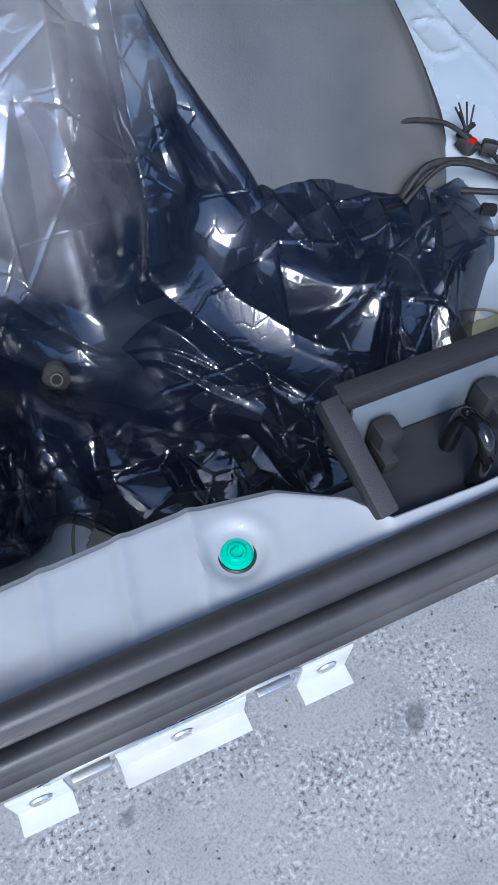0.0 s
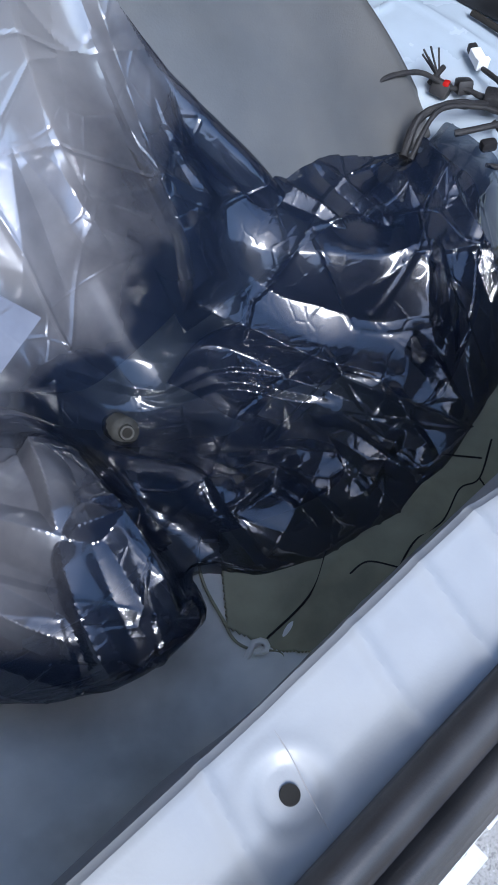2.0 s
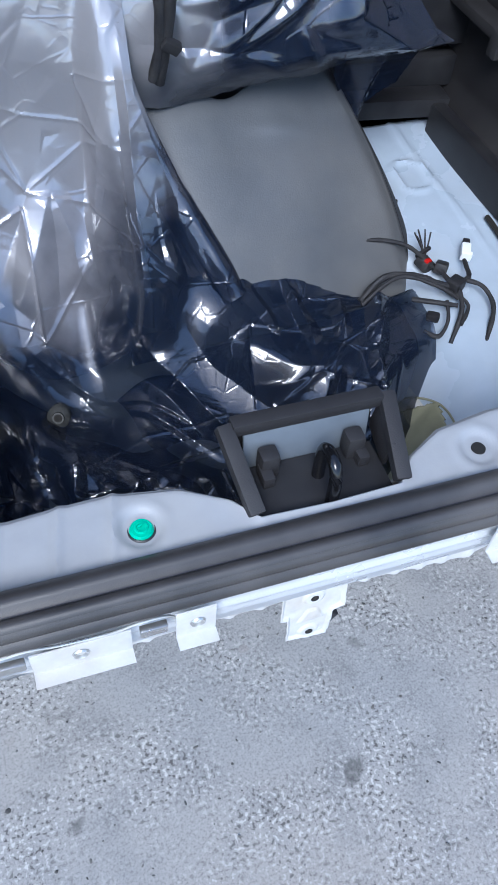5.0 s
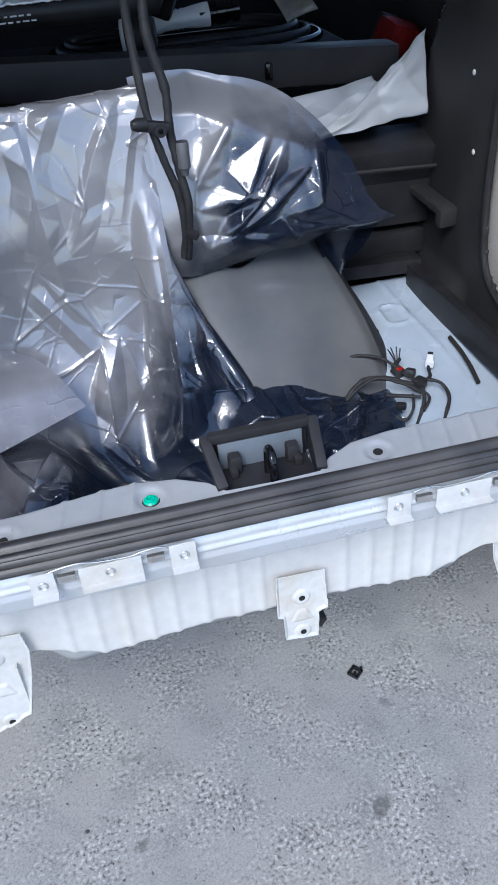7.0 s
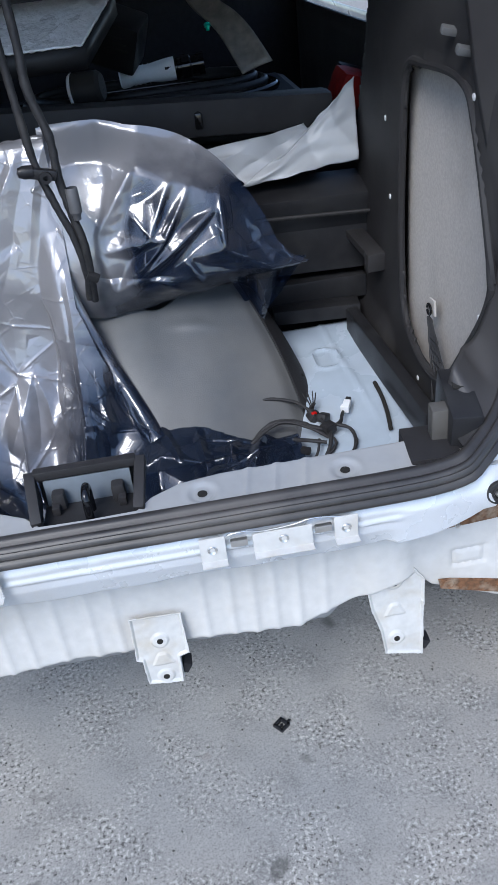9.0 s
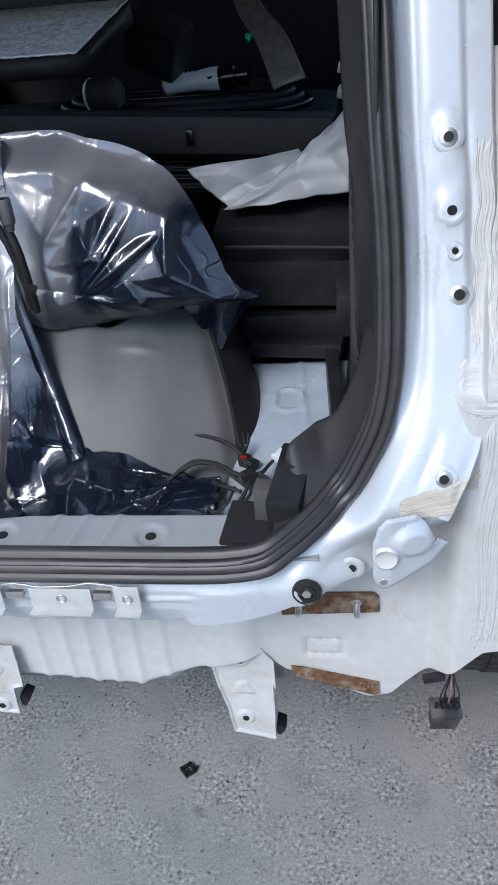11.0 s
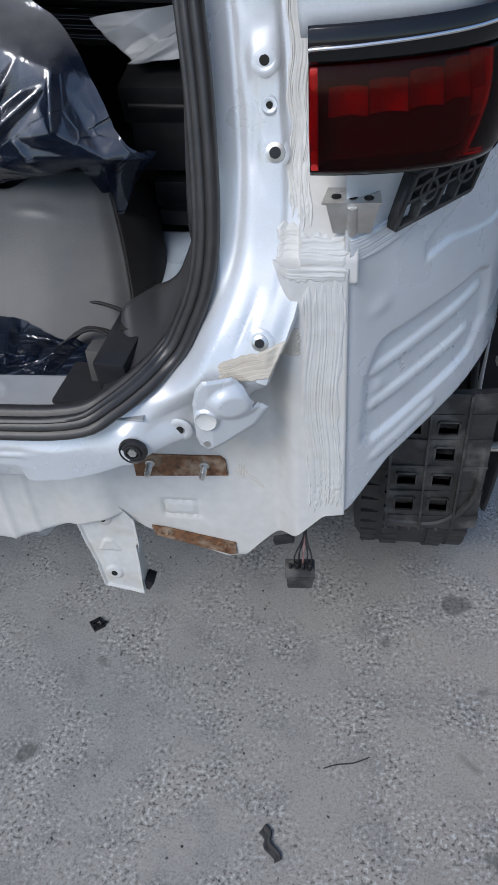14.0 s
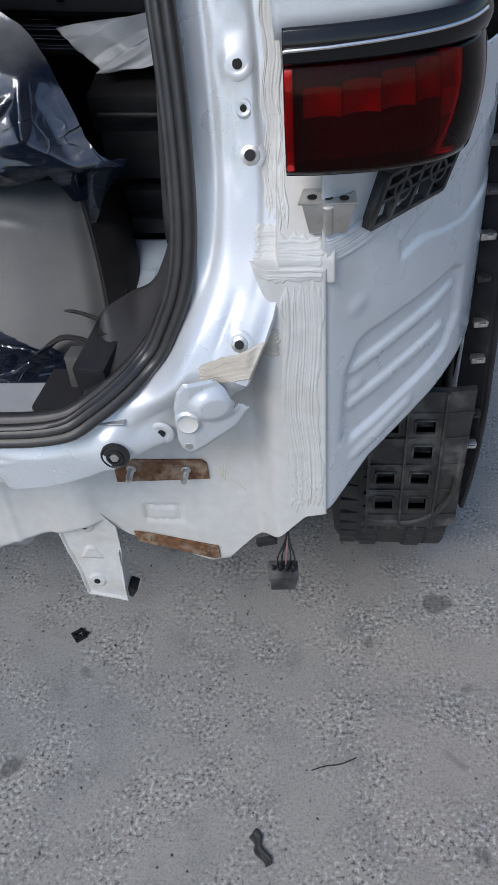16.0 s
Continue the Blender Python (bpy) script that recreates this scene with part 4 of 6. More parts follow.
def strip_at(u, v):
    p, o = lamp_xy(0.002 + 0.48 * u)
    lo, hi = 1.142 + 0.0048 * u, crown(0.48 * u)
    hi = lo + (hi - lo) * (1 - 0.25 * soft(u, 0.9, 1.0))
    b = 0.004 + 0.004 * math.sin(math.pi * v)
    return (p.x + o.x * b, p.y + o.y * b, lo + (hi - lo) * v)


sheet(bm, strip_at, 60, 10)
part("upper_strip", bm, "gloss", lamp, "gloss black upper strip", 60, 0.003)
bm = bmesh.new()
sheet(bm, lambda u, v: tuple(Vector(strip_at(u * 0.93, 0.36 + 0.10 * v + 0.2 * u)) + Vector((0, -0.0025 - 0.001 * math.sin(math.pi * v), 0))), 60, 6)
part("chrome_line", bm, "chrome", lamp, "chrome trim line", 60, 0.001)
bm = bmesh.new()


def wing_at(u, v):
    w = 0.44 + 0.56 * u
    p, o = lamp_xy(w)
    lo, hi = 1.1465, 1.165 + 0.17 * soft(u, 0.0, 0.35)
    z = lo + (hi - lo) * v
    h = max(0, z - crown(w))
    return (p.x + o.x * 0.005 - 0.35 * h * (0.3 + 0.4 * w), p.y + o.y * 0.005 + 0.30 * h * (1 - 0.5 * w), z)


sheet(bm, wing_at, 50, 30)
part("side_lens", bm, "lens", lamp, "", 60, 0.002)
bm = bmesh.new()
sheet(bm, lambda u, v: tuple(Vector(wing_at(u, v)) - 0.0035 * lamp_xy(0.44 + 0.56 * u)[1]), 40, 20)
part("side_bowl", bm, "red", lamp, "", 60)
bm = bmesh.new()
sheet(bm, lambda u, v: (lens_at(u, 0)[0] - 0.05 * lamp_xy(u)[1].x * v, lens_at(u, 0)[1] - 0.05 * lamp_xy(u)[1].y * v, 1.0525 - 0.004 * u - 0.001 * v), 50, 4)
part("base", bm, "gloss", lamp, "", 60, 0.002)

# steel bracket and ribbed plastic bracket under the lamp
bm = bmesh.new()
plate(bm, [(0.690, 0.020), (0.745, 0.020), (0.743, 0.055), (0.694, 0.055)], 0.002, "z", 1.009, 0.0006)
plate(bm, [(0.694, 1.009), (0.743, 1.009), (0.736, 0.977), (0.700, 0.977)], 0.002, "y", 0.020, 0.0006, bend=lambda a, b: 0.008 * (1.009 - b) / 0.03)
rod(bm, (0.718, 0.021, 1.007), (0.718, 0.028, 0.977), 0.005, 12)
lb = part("lamp_bracket", bm, "steel", car, "bare steel lamp bracket with three holes")
for k in range(3):
    hole(0.703 + 0.015 * k, 0.034 - 0.002 * k, 1.0116, 0.0045, (0, 0, 1), lb)

GRID_O, GRID_U, GRID_V = Vector((0.758, 0.046, 0.972)), Vector((0.074, 0.066, 0.012)), Vector((0.018, 0.012, 0.048))
gb = new("ribbed_bracket")
gb.parent = car
gb["label"] = "black ribbed plastic bracket under the tail lamp"


def bar(a, b, t=0.004, deep=0.022):
    bm = bmesh.new()
    pa, pb = GRID_O + GRID_U * a[0] + GRID_V * a[1], GRID_O + GRID_U * b[0] + GRID_V * b[1]
    n = GRID_U.cross(GRID_V).normalized()
    d = (pb - pa).normalized()
    w = n.cross(d) * (t / 2)
    q = [pa - w, pa + w, pb + w, pb - w]
    lo = [bm.verts.new(p + n * 0.002) for p in q]
    hi = [bm.verts.new(p - n * deep) for p in q]
    bm.faces.new(lo)
    bm.faces.new(hi[::-1])
    for k in range(4):
        bm.faces.new((lo[k], hi[k], hi[(k + 1) % 4], lo[(k + 1) % 4]))
    part("rib", bm, "grille", gb)


for k, (a, b) in enumerate((((0, 0), (1, 0)), ((0, 1), (1, 1)), ((0, 0), (0, 1)), ((1, 0), (1, 1)), ((0.25, 0), (0.25, 1)), ((0.5, 0), (0.5, 1)), ((0.75, 0), (0.75, 1)), ((0, 0.5), (1, 0.5)), ((0, 0.75), (1, 0.75)))):
    bar(a, b, 0.004 - 0.0001 * k, 0.022 - 0.0002 * k)
gn = GRID_U.cross(GRID_V).normalized()
for a in (0.27, 0.76):
    bm = bmesh.new()
    c = GRID_O + GRID_U * a + GRID_V * 0.55
    lathe(bm, [(0.0, -0.012), (0.009, -0.012), (0.0095, 0.0025), (0.0125, 0.0025), (0.013, -0.02)], c, gn, 24)
    part("socket", bm, "grille", gb)
bm = bmesh.new()
sheet(bm, lambda u, v: tuple(GRID_O + GRID_U * u + GRID_V * v - gn * 0.021), 2, 2)
part("backing", bm, "black", gb, "", 40, 0.002)
bm = bmesh.new()
sheet(bm, lambda u, v: tuple(GRID_O + GRID_V * v + (-gn * 0.024) * u + Vector((-0.012, -0.002, 0)) * (1 - u) * 0.2), 2, 2)
part("cheek", bm, "grille", gb, "", 40, 0.003)

# ---- wheel, arch liner and side retainer ----
wheel = new("wheel")
wheel.parent = car
wheel["label"] = "road wheel with a dusty worn tyre"
WC = Vector((0.833, 0.685, 0.350))
bm = bmesh.new()
prof = [(0.20, -0.095), (0.24, -0.110), (0.29, -0.1125), (0.325, -0.108), (0.342, -0.095), (0.349, -0.07), (0.350, -0.03), (0.350, 0.03), (0.349, 0.07), (0.342, 0.095),
        (0.325, 0.108), (0.29, 0.1125), (0.24, 0.110), (0.20, 0.095)]
lathe(bm, prof, WC, (1, 0, 0), 96)
part("tyre", bm, "tyre", wheel, "dusty black tyre")
bm = bmesh.new()
for k in range(60):
    a = 2 * math.pi * k / 60
    for off in (-0.082, -0.042, 0.042, 0.082):
        r = 0.351 if abs(off) < 0.06 else 0.347
        c = WC + Vector((off, r * math.cos(a + off), r * math.sin(a + off)))
        m = Matrix.Translation(c) @ Matrix.Rotation(a + off, 4, "X") @ Matrix.Diagonal((0.030, 0.008, 0.026, 1))
        bmesh.ops.create_cube(bm, size=1, matrix=m)
tagged(part("tread", bm, "tyre", wheel), kind="stuff")
bm = bmesh.new()
lathe(bm, [(0, 0.06), (0.05, 0.06), (0.06, 0.05), (0.18, 0.075), (0.205, 0.10), (0.21, 0.09), (0.20, -0.09), (0.19, -0.08), (0.0, -0.02)], WC, (1, 0, 0), 48)
part("rim", bm, "steel", wheel)

# dark box of the wheel arch
bm = bmesh.new()
arc = [(0.690 - 0.385 * math.cos(a), 0.36 + 0.385 * math.sin(a)) for a in np.linspace(0.15, math.pi - 0.1, 24)]
sheet(bm, lambda u, v: (0.715 + 0.18 * v, *arc[round(u * 23)]), 23, 3)
part("arch_liner", bm, "grille", car, "", 60, 0.004)

# lattice liner panel behind the wheel
bm = bmesh.new()
LX, LZ = [0.778, 0.832, 0.885, 0.925], [0.335, 0.365, 0.424, 0.484, 0.540, 0.594, 0.635]


def liner_y(x, z):
    return 0.248 + 0.10 * (0.60 - z) * (z < 0.45) * 0.4 + 0.25 * max(0, x - 0.90) - 0.015 * soft(z, 0.5, 0.64)


def slab(bm, x0, x1, z0, z1, y0=0.0, deep=0.012):
    v = [bm.verts.new((x, liner_y(x, z) + y0 + d, z)) for d in (0, deep) for x, z in ((x0, z0), (x1, z0), (x1, z1), (x0, z1))]
    for q in ((0, 1, 2, 3), (7, 6, 5, 4), (0, 4, 5, 1), (1, 5, 6, 2), (2, 6, 7, 3), (3, 7, 4, 0)):
        bm.faces.new([v[k] for k in q])


for i in range(3):
    for j in range(6):
        x0, x1, z0, z1 = LX[i], LX[i + 1], LZ[j], LZ[j + 1]
        if i < 2 and 1 <= j <= 4 and not (i == 0 and j == 3):
            a, b = 0.24, 0.27
            xa, xb, za, zb = x0 + (x1 - x0) * a, x1 - (x1 - x0) * a, z0 + (z1 - z0) * b, z1 - (z1 - z0) * b
            slab(bm, x0, xa, z0, z1)
            slab(bm, xb, x1, z0, z1)
            slab(bm, xa, xb, z0, za)
            slab(bm, xa, xb, zb, z1)
            for s in ((xa - 0.003, xa, za, zb), (xb, xb + 0.003, za, zb), (xa, xb, za - 0.003, za), (xa, xb, zb, zb + 0.003)):
                slab(bm, *s, -0.004, 0.02)
        else:
            slab(bm, x0, x1, z0, z1)
for z in LZ[1:-1]:
    slab(bm, LX[0], LX[3], z - 0.002, z + 0.002, -0.005, 0.006)
for x in LX[:3]:
    slab(bm, x - 0.002, x + 0.002, LZ[0], LZ[-1], -0.005, 0.006)
lattice = part("liner_lattice", bm, "grille", car, "dusty black moulded liner with square openings", 30)
bm = bmesh.new()
tube(bm, [(0.915, 0.256, 0.60), (0.917, 0.256, 0.50), (0.916, 0.256, 0.43), (0.905, 0.257, 0.395), (0.880, 0.258, 0.362), (0.850, 0.260, 0.346), (0.80, 0.262, 0.346), (0.775, 0.262, 0.352)], 0.0065, 8, 0.006)
part("rim_bead", bm, "grille", lattice)
for k in range(5):
    bm = bmesh.new()
    x = 0.795 + 0.022 * k
    box(bm, (x, 0.268, 0.336), (0.005, 0.014, 0.022), 0.001)
    part("tooth", bm, "grille", lattice)
# side retainer that held the bumper, from the lamp down to the arch
bm = bmesh.new()


def side_at(u, v):
    z = 0.36 + 0.80 * u
    x = lerp(z, [0.36, 0.45, 0.55, 0.70, 0.9, 1.16], [0.935, 0.950, 0.952, 0.944, 0.934, 0.902])
    return (x - 0.045 * v * (0.4 + 0.6 * soft(z, 0.3, 0.6)), 0.285 + 0.015 * math.sin(u * 9) + 0.035 * v - 0.02 * soft(z, 0.9, 1.1), z)


sheet(bm, side_at, 60, 6)
retainer = part("bumper_retainer", bm, "black", car, "black plastic side retainer with small clips", 50, 0.004)
for k, z in enumerate((0.50, 0.56, 0.66, 0.72, 0.79, 0.85, 0.91, 0.97, 1.02)):
    bm = bmesh.new()
    x = side_at((z - 0.36) / 0.80, 0.3)[0]
    box(bm, (x - 0.006, 0.281, z), (0.020, 0.012, 0.010), 0.0015, (8, 0, 6))
    box(bm, (x - 0.004, 0.275, z + 0.001), (0.010, 0.008, 0.005), 0.001)
    part("clip", bm, "steel" if k in (0, 2, 3, 5) else "grille", retainer)
bm = bmesh.new()
tube(bm, [tuple(Vector(side_at(k / 12, 0)) + Vector((0.001, -0.002, 0))) for k in range(13)], 0.004, 8, 0.02)
part("outer_bead", bm, "black", retainer)

# hanging connector under the corner
dc = thing("hanging_connector", "black multi-pin connector hanging from pink and dark wires", "connector")
bm = bmesh.new()
box(bm, (0.655, 0.053, 0.440), (0.036, 0.024, 0.034), 0.003, (15, 6, 8))
box(bm, (0.655, 0.050, 0.459), (0.042, 0.028, 0.008), 0.002, (15, 6, 8))
part("housing", bm, "grille", dc)
bm = bmesh.new()
for k in range(4):
    box(bm, (0.642 + 0.009 * k, 0.046, 0.468), (0.004, 0.005, 0.016), 0.001, (20, 0, 20 * (k % 2)))
part("locking_tabs", bm, "black", dc)
for k in range(5):
    bm = bmesh.new()
    tube(bm, [(0.650 + 0.004 * k, 0.056, 0.455), (0.648 + 0.006 * k, 0.050 + 0.004 * (k % 2), 0.485), (0.660 + 0.001 * k, 0.062, 0.512), (0.664, 0.075, 0.56)], 0.0013, 6)
    part("wire", bm, mat("faded_wire", (0.30, 0.16, 0.15), 0.6) if k == 2 else "cable", dc)
bm = bmesh.new()
box(bm, (0.636, 0.040, 0.530), (0.028, 0.010, 0.010), 0.002, (0, -16, 0))
part("grommet_slot", bm, "black", rear_panel)

# small square clip and flecks lying on the ground
gc = thing("ground_clip", "small square black plastic clip lying on the concrete", "clip")
bm = bmesh.new()
for k in range(4):
    a = k * math.pi / 2 + 0.7
    box(bm, (0.212 + 0.0095 * math.cos(a), 0.252 + 0.0095 * math.sin(a), 0.004), (0.006, 0.024, 0.007), 0.001, (0, 0, math.degrees(a)))
part("frame", bm, "black", gc)
bm = bmesh.new()
box(bm, (0.212, 0.252, 0.003), (0.006, 0.006, 0.004), 0.001)
box(bm, (0.226, 0.258, 0.004), (0.010, 0.004, 0.005), 0.001, (0, 0, 30))
part("tongue", bm, "black", gc)
scrap = thing("rubber_scrap", "small torn scrap of black rubber lying on the concrete", "scrap")
bm = bmesh.new()
sheet(bm, lambda u, v: (0.598 + 0.028 * u + 0.010 * (v - 0.5) + 0.004 * math.sin(u * 9), -0.118 - 0.048 * u + 0.016 * (v - 0.5) * (1 - 0.6 * u), 0.004 + 0.003 * noise.noise((u * 4, v * 3, 7))), 24, 8)
part("strip", bm, "tyre", scrap, "", 40, 0.003)
twig = thing("wire_offcut", "thin dark wire offcut lying on the concrete", "wire")
bm = bmesh.new()
tube(bm, [(0.690, -0.006, 0.002), (0.712, 0.003, 0.002), (0.740, 0.008, 0.003), (0.768, 0.022, 0.002)], 0.0011, 6, 0.004)
part("strand", bm, "cable", twig)
bm = bmesh.new()
rng = random.Random(5)
for k in range(900):
    x, y = rng.uniform(-0.6, 1.35), rng.uniform(-0.5, 0.55)
    s = rng.uniform(0.0008, 0.0028) * (2.0 if k % 60 == 0 else 1)
    m = pose(x, y, s * 0.2, rng.uniform(0, 60), rng.uniform(0, 60), rng.uniform(0, 360)) @ Matrix.Diagonal((s * rng.uniform(0.8, 2), s, s * 0.6, 1))
    bmesh.ops.create_icosphere(bm, subdivisions=1, radius=1, matrix=m)
tagged(part("grit", bm, mat("dark_grit", (0.13, 0.125, 0.115), 0.9, vary=0.6)), "scattered dark grit and stone chips on concrete", "grit", kind="stuff")

# ---- inside of the boot ----
def floor_z(x, y):
    r = math.hypot(x + 0.07, (y - 0.36) / (0.9 if y > 0.36 else 1.25))
    rim = 0.585 + 0.11 * (y - 0.30) if y > 0.1 else 0.563
    return 0.474 + (rim - 0.474) * soft(r, 0.29, 0.44) + 0.004 * noise.noise((x * 6, y * 6, 1))


def floor_at(u, v):
    x, y = -0.56 + 1.10 * u, 0.075 + 0.66 * v
    z = floor_z(x, y)
    z += 0.004 * math.exp(-((max(abs(x - 0.415) - 0.012, 0) + max(abs(y - 0.61) - 0.022, 0) - 0.012) / 0.004) ** 2)
    z += 0.003 * math.exp(-((x - 0.455 + 0.1 * (y - 0.5)) / 0.004) ** 2) * soft(y, 0.35, 0.5)
    return (x, y, z)


bm = bmesh.new()
sheet(bm, floor_at, 200, 130)
floorpan = part("boot_floor", bm, "floorpan", car, "pale painted boot floor with a round spare-wheel well", 60, 0.0015)
# dust-dark lining of the well and the cracked olive pad
bm = bmesh.new()
sheet(bm, lambda u, v: (-0.555 + 0.835 * u, 0.078 + 0.56 * v, floor_z(-0.555 + 0.835 * u, 0.078 + 0.56 * v) + 0.004), 80, 60)
part("well_lining", bm, "well", floorpan, "dusty grey well of the boot floor", 60)
pad_edge = [(-0.225, 0.16), (-0.205, 0.115), (-0.175, 0.085), (0.20, 0.07), (0.27, 0.13), (0.29, 0.24), (0.20, 0.30), (-0.15, 0.26)]
bm = bmesh.new()


def pad_at(u, v):
    x, y = -0.25 + 0.56 * u, 0.06 + 0.26 * v
    z = floor_z(x, y) + 0.009 + 0.006 * noise.noise((x * 11, y * 11, 2)) + 0.006 * math.exp(-(((x + 0.02) ** 2 + (y - 0.12) ** 2) / 0.0009)) - 0.004 * math.exp(-((y - 0.145 - 0.25 * (x + 0.1)) / 0.012) ** 2)
    return (x, y, z)


sheet(bm, pad_at, 250, 130, lambda u, v: inside(-0.25 + 0.56 * u, 0.06 + 0.26 * v, pad_edge) > 0)
pad = part("damping_pad", bm, "pad", floorpan, "olive sound-damping pad, cracked and dusty", 60, 0.003)
for pts in (((0.10, 0.125), (0.055, 0.105), (0.03, 0.11), (-0.01, 0.098), (-0.045, 0.102), (-0.075, 0.095)), ((0.055, 0.105), (0.04, 0.085), (-0.02, 0.08), (-0.06, 0.088)),
            ((-0.075, 0.095), (-0.09, 0.118), (-0.11, 0.121)), ((-0.075, 0.095), (-0.085, 0.085), (-0.1, 0.08)), ((0.03, 0.165), (0.055, 0.140), (0.075, 0.118)),
            ((-0.205, 0.130), (-0.15, 0.133), (-0.11, 0.152))):
    bm = bmesh.new()
    tube(bm, [(x + 0.002 * noise.noise((x * 300, y * 300, 0)), y, pad_at((x + 0.25) / 0.56, (y - 0.06) / 0.26)[2] + 0.0012) for x, y in pts], 0.0011, 5, 0.004)
    part("crack", bm, "crack", pad)
bm = bmesh.new()
tube(bm, [(x, y, pad_at((x + 0.25) / 0.56, (y - 0.06) / 0.26)[2] - 0.001) for x, y in pad_edge], 0.0015, 6, 0.004, closed=True)
part("pad_edge", bm, "pad", pad)
bm = bmesh.new()
tube(bm, [(-0.222, 0.128, 0.482), (-0.214, 0.122, 0.484), (-0.210, 0.127, 0.486), (-0.216, 0.133, 0.484), (-0.230, 0.130, 0.478)], 0.003, 8, 0.003)
part("putty_blob", bm, "well", floorpan)

# black strip on the floor
bm = bmesh.new()
tube(bm, [(0.482, 0.495, 0.616), (0.483, 0.45, 0.611), (0.479, 0.40, 0.606), (0.472, 0.355, 0.601)], 0.004, 8)
part("floor_seam", bm, "crack", floorpan)

# side trim of the boot, with the pale felt behind its opening
bm = bmesh.new()
OPEN = [(0.495, 0.745), (0.520, 0.87), (0.515, 1.03), (0.49, 1.148), (0.40, 1.165), (0.262, 1.163), (0.212, 1.115), (0.143, 0.965), (0.145, 0.905), (0.22, 0.80), (0.30, 0.715), (0.40, 0.70)]


def trim_at(u, v):
    y, z = 0.09 + 1.25 * u, 0.60 + 0.98 * v
    s = inside(y, z, OPEN)
    x = 0.543 + 0.030 * soft(-s, -0.004, 0.0) * 0 + 0.018 * soft(0.09 - (y - 0.09), 0, 0.09) - 0.02 * soft(y, 0.55, 0.60) * (1 - soft(z, 0.62, 0.70))
    return (x - 0.005 * math.exp(-((s + 0.006) / 0.004) ** 2), y + 0.2 * max(0, z - 1.15), z)


sheet(bm, trim_at, 150, 120, lambda u, v: inside(0.09 + 1.25 * u, 0.60 + 0.98 * v, OPEN) < 0 and 0.09 + 1.25 * u < lerp(0.60 + 0.98 * v, [0.80, 0.85, 0.93, 1.07, 1.22, 1.5], [0.93, 0.884, 0.832, 0.785, 0.70, 0.60]))
trim = part("side_trim", bm, "trim", car, "charcoal plastic side trim with scuffs", 50, 0.004)
bm = bmesh.new()
tube(bm, [(0.5405, y + 0.2 * max(0, z - 1.15), z) for y, z in OPEN], 0.0065, 8, 0.008, closed=True)
part("opening_lip", bm, "trim", trim)
bm = bmesh.new()
sheet(bm, lambda u, v: (0.560 + 0.015 * math.sin(u * 3), 0.11 + 0.45 * u, 0.64 + 0.56 * v), 20, 20)
part("felt_panel", bm, "felt", trim, "pale grey felt backing", 60, 0.003)
bm = bmesh.new()
sheet(bm, lambda u, v: (-0.548, 0.09 + 1.25 * u, 0.50 + 1.05 * v), 10, 10)
part("side_trim", bm, "trim", car, "", 50, 0.004)
# grip bar on the trim
bm = bmesh.new()
box(bm, (0.517, 0.756, 0.814), (0.036, 0.262, 0.016), 0.004, (3, 0, 4))
part("grip", bm, "trim", trim, "black plastic grip", 40)
bm = bmesh.new()
box(bm, (0.526, 0.634, 0.797), (0.040, 0.022, 0.036), 0.004, (3, 0, 4))
part("grip_end", bm, "trim", trim)
bm = bmesh.new()
box(bm, (0.505, 0.876, 0.785), (0.022, 0.022, 0.075), 0.004, (3, 0, 4))
part("grip_post", bm, "trim", trim)
for x, y, z in ((0.487, 0.30, 1.217), (0.528, 0.245, 1.200)):
    bm = bmesh.new()
    box(bm, (0.534, y, z), (0.022, 0.014, 0.010), 0.003, (20, 15, 0))
    part("trim_clip", bm, "liner", trim, "bright metal trim clip")
for y, z in ((0.61, 1.056), (0.585, 0.93), (0.42, 0.655), (0.225, 1.15), (0.17, 0.88)):
    bm = bmesh.new()
    lathe(bm, [(0, 0.002), (0.004, 0.0015), (0.005, 0)], (0.5405, y, z), (-1, 0, 0), 12)
    part("scuff", bm, "bar", trim)
# ring and net strap
bm = bmesh.new()
plate(bm, [(0.375, 0.79), (0.412, 0.786), (0.405, 0.812), (0.380, 0.815)], 0.003, "x", 0.552, 0.0006)
part("ring_plate", bm, "felt", trim)
bm = bmesh.new()
tube(bm, [(0.548, 0.392 + 0.009 * math.cos(a), 0.797 + 0.009 * math.sin(a)) for a in np.linspace(0, 6.0, 14)], 0.002, 8, 0.003)
part("ring", bm, "gloss", trim)
net = thing("net_strap", "black elastic net strap hooked on a ring", "strap")
for k in range(6):
    bm = bmesh.new()
    tube(bm, [(0.547, 0.392 - 0.003 * k, 0.785), (0.545, 0.375 - 0.010 * k, 0.74), (0.543 + 0.001 * k, 0.355 - 0.017 * k, 0.69), (0.54, 0.34 - 0.022 * k, 0.655)], 0.0022, 6, 0.006, wobble=0.5)
    part("cord", bm, "cable", net)
for k in range(6):
    bm = bmesh.new()
    z = 0.665 + 0.018 * k
    w = (0.79 - z) / 0.13
    tube(bm, [(0.5445, 0.375 - 0.03 * w + 0.006, z), (0.5425, 0.355 - 0.06 * w, z + 0.004), (0.5415, 0.362 - 0.11 * w, z + 0.001)], 0.0013, 5, 0.006)
    part("cross_cord", bm, "cable", net)
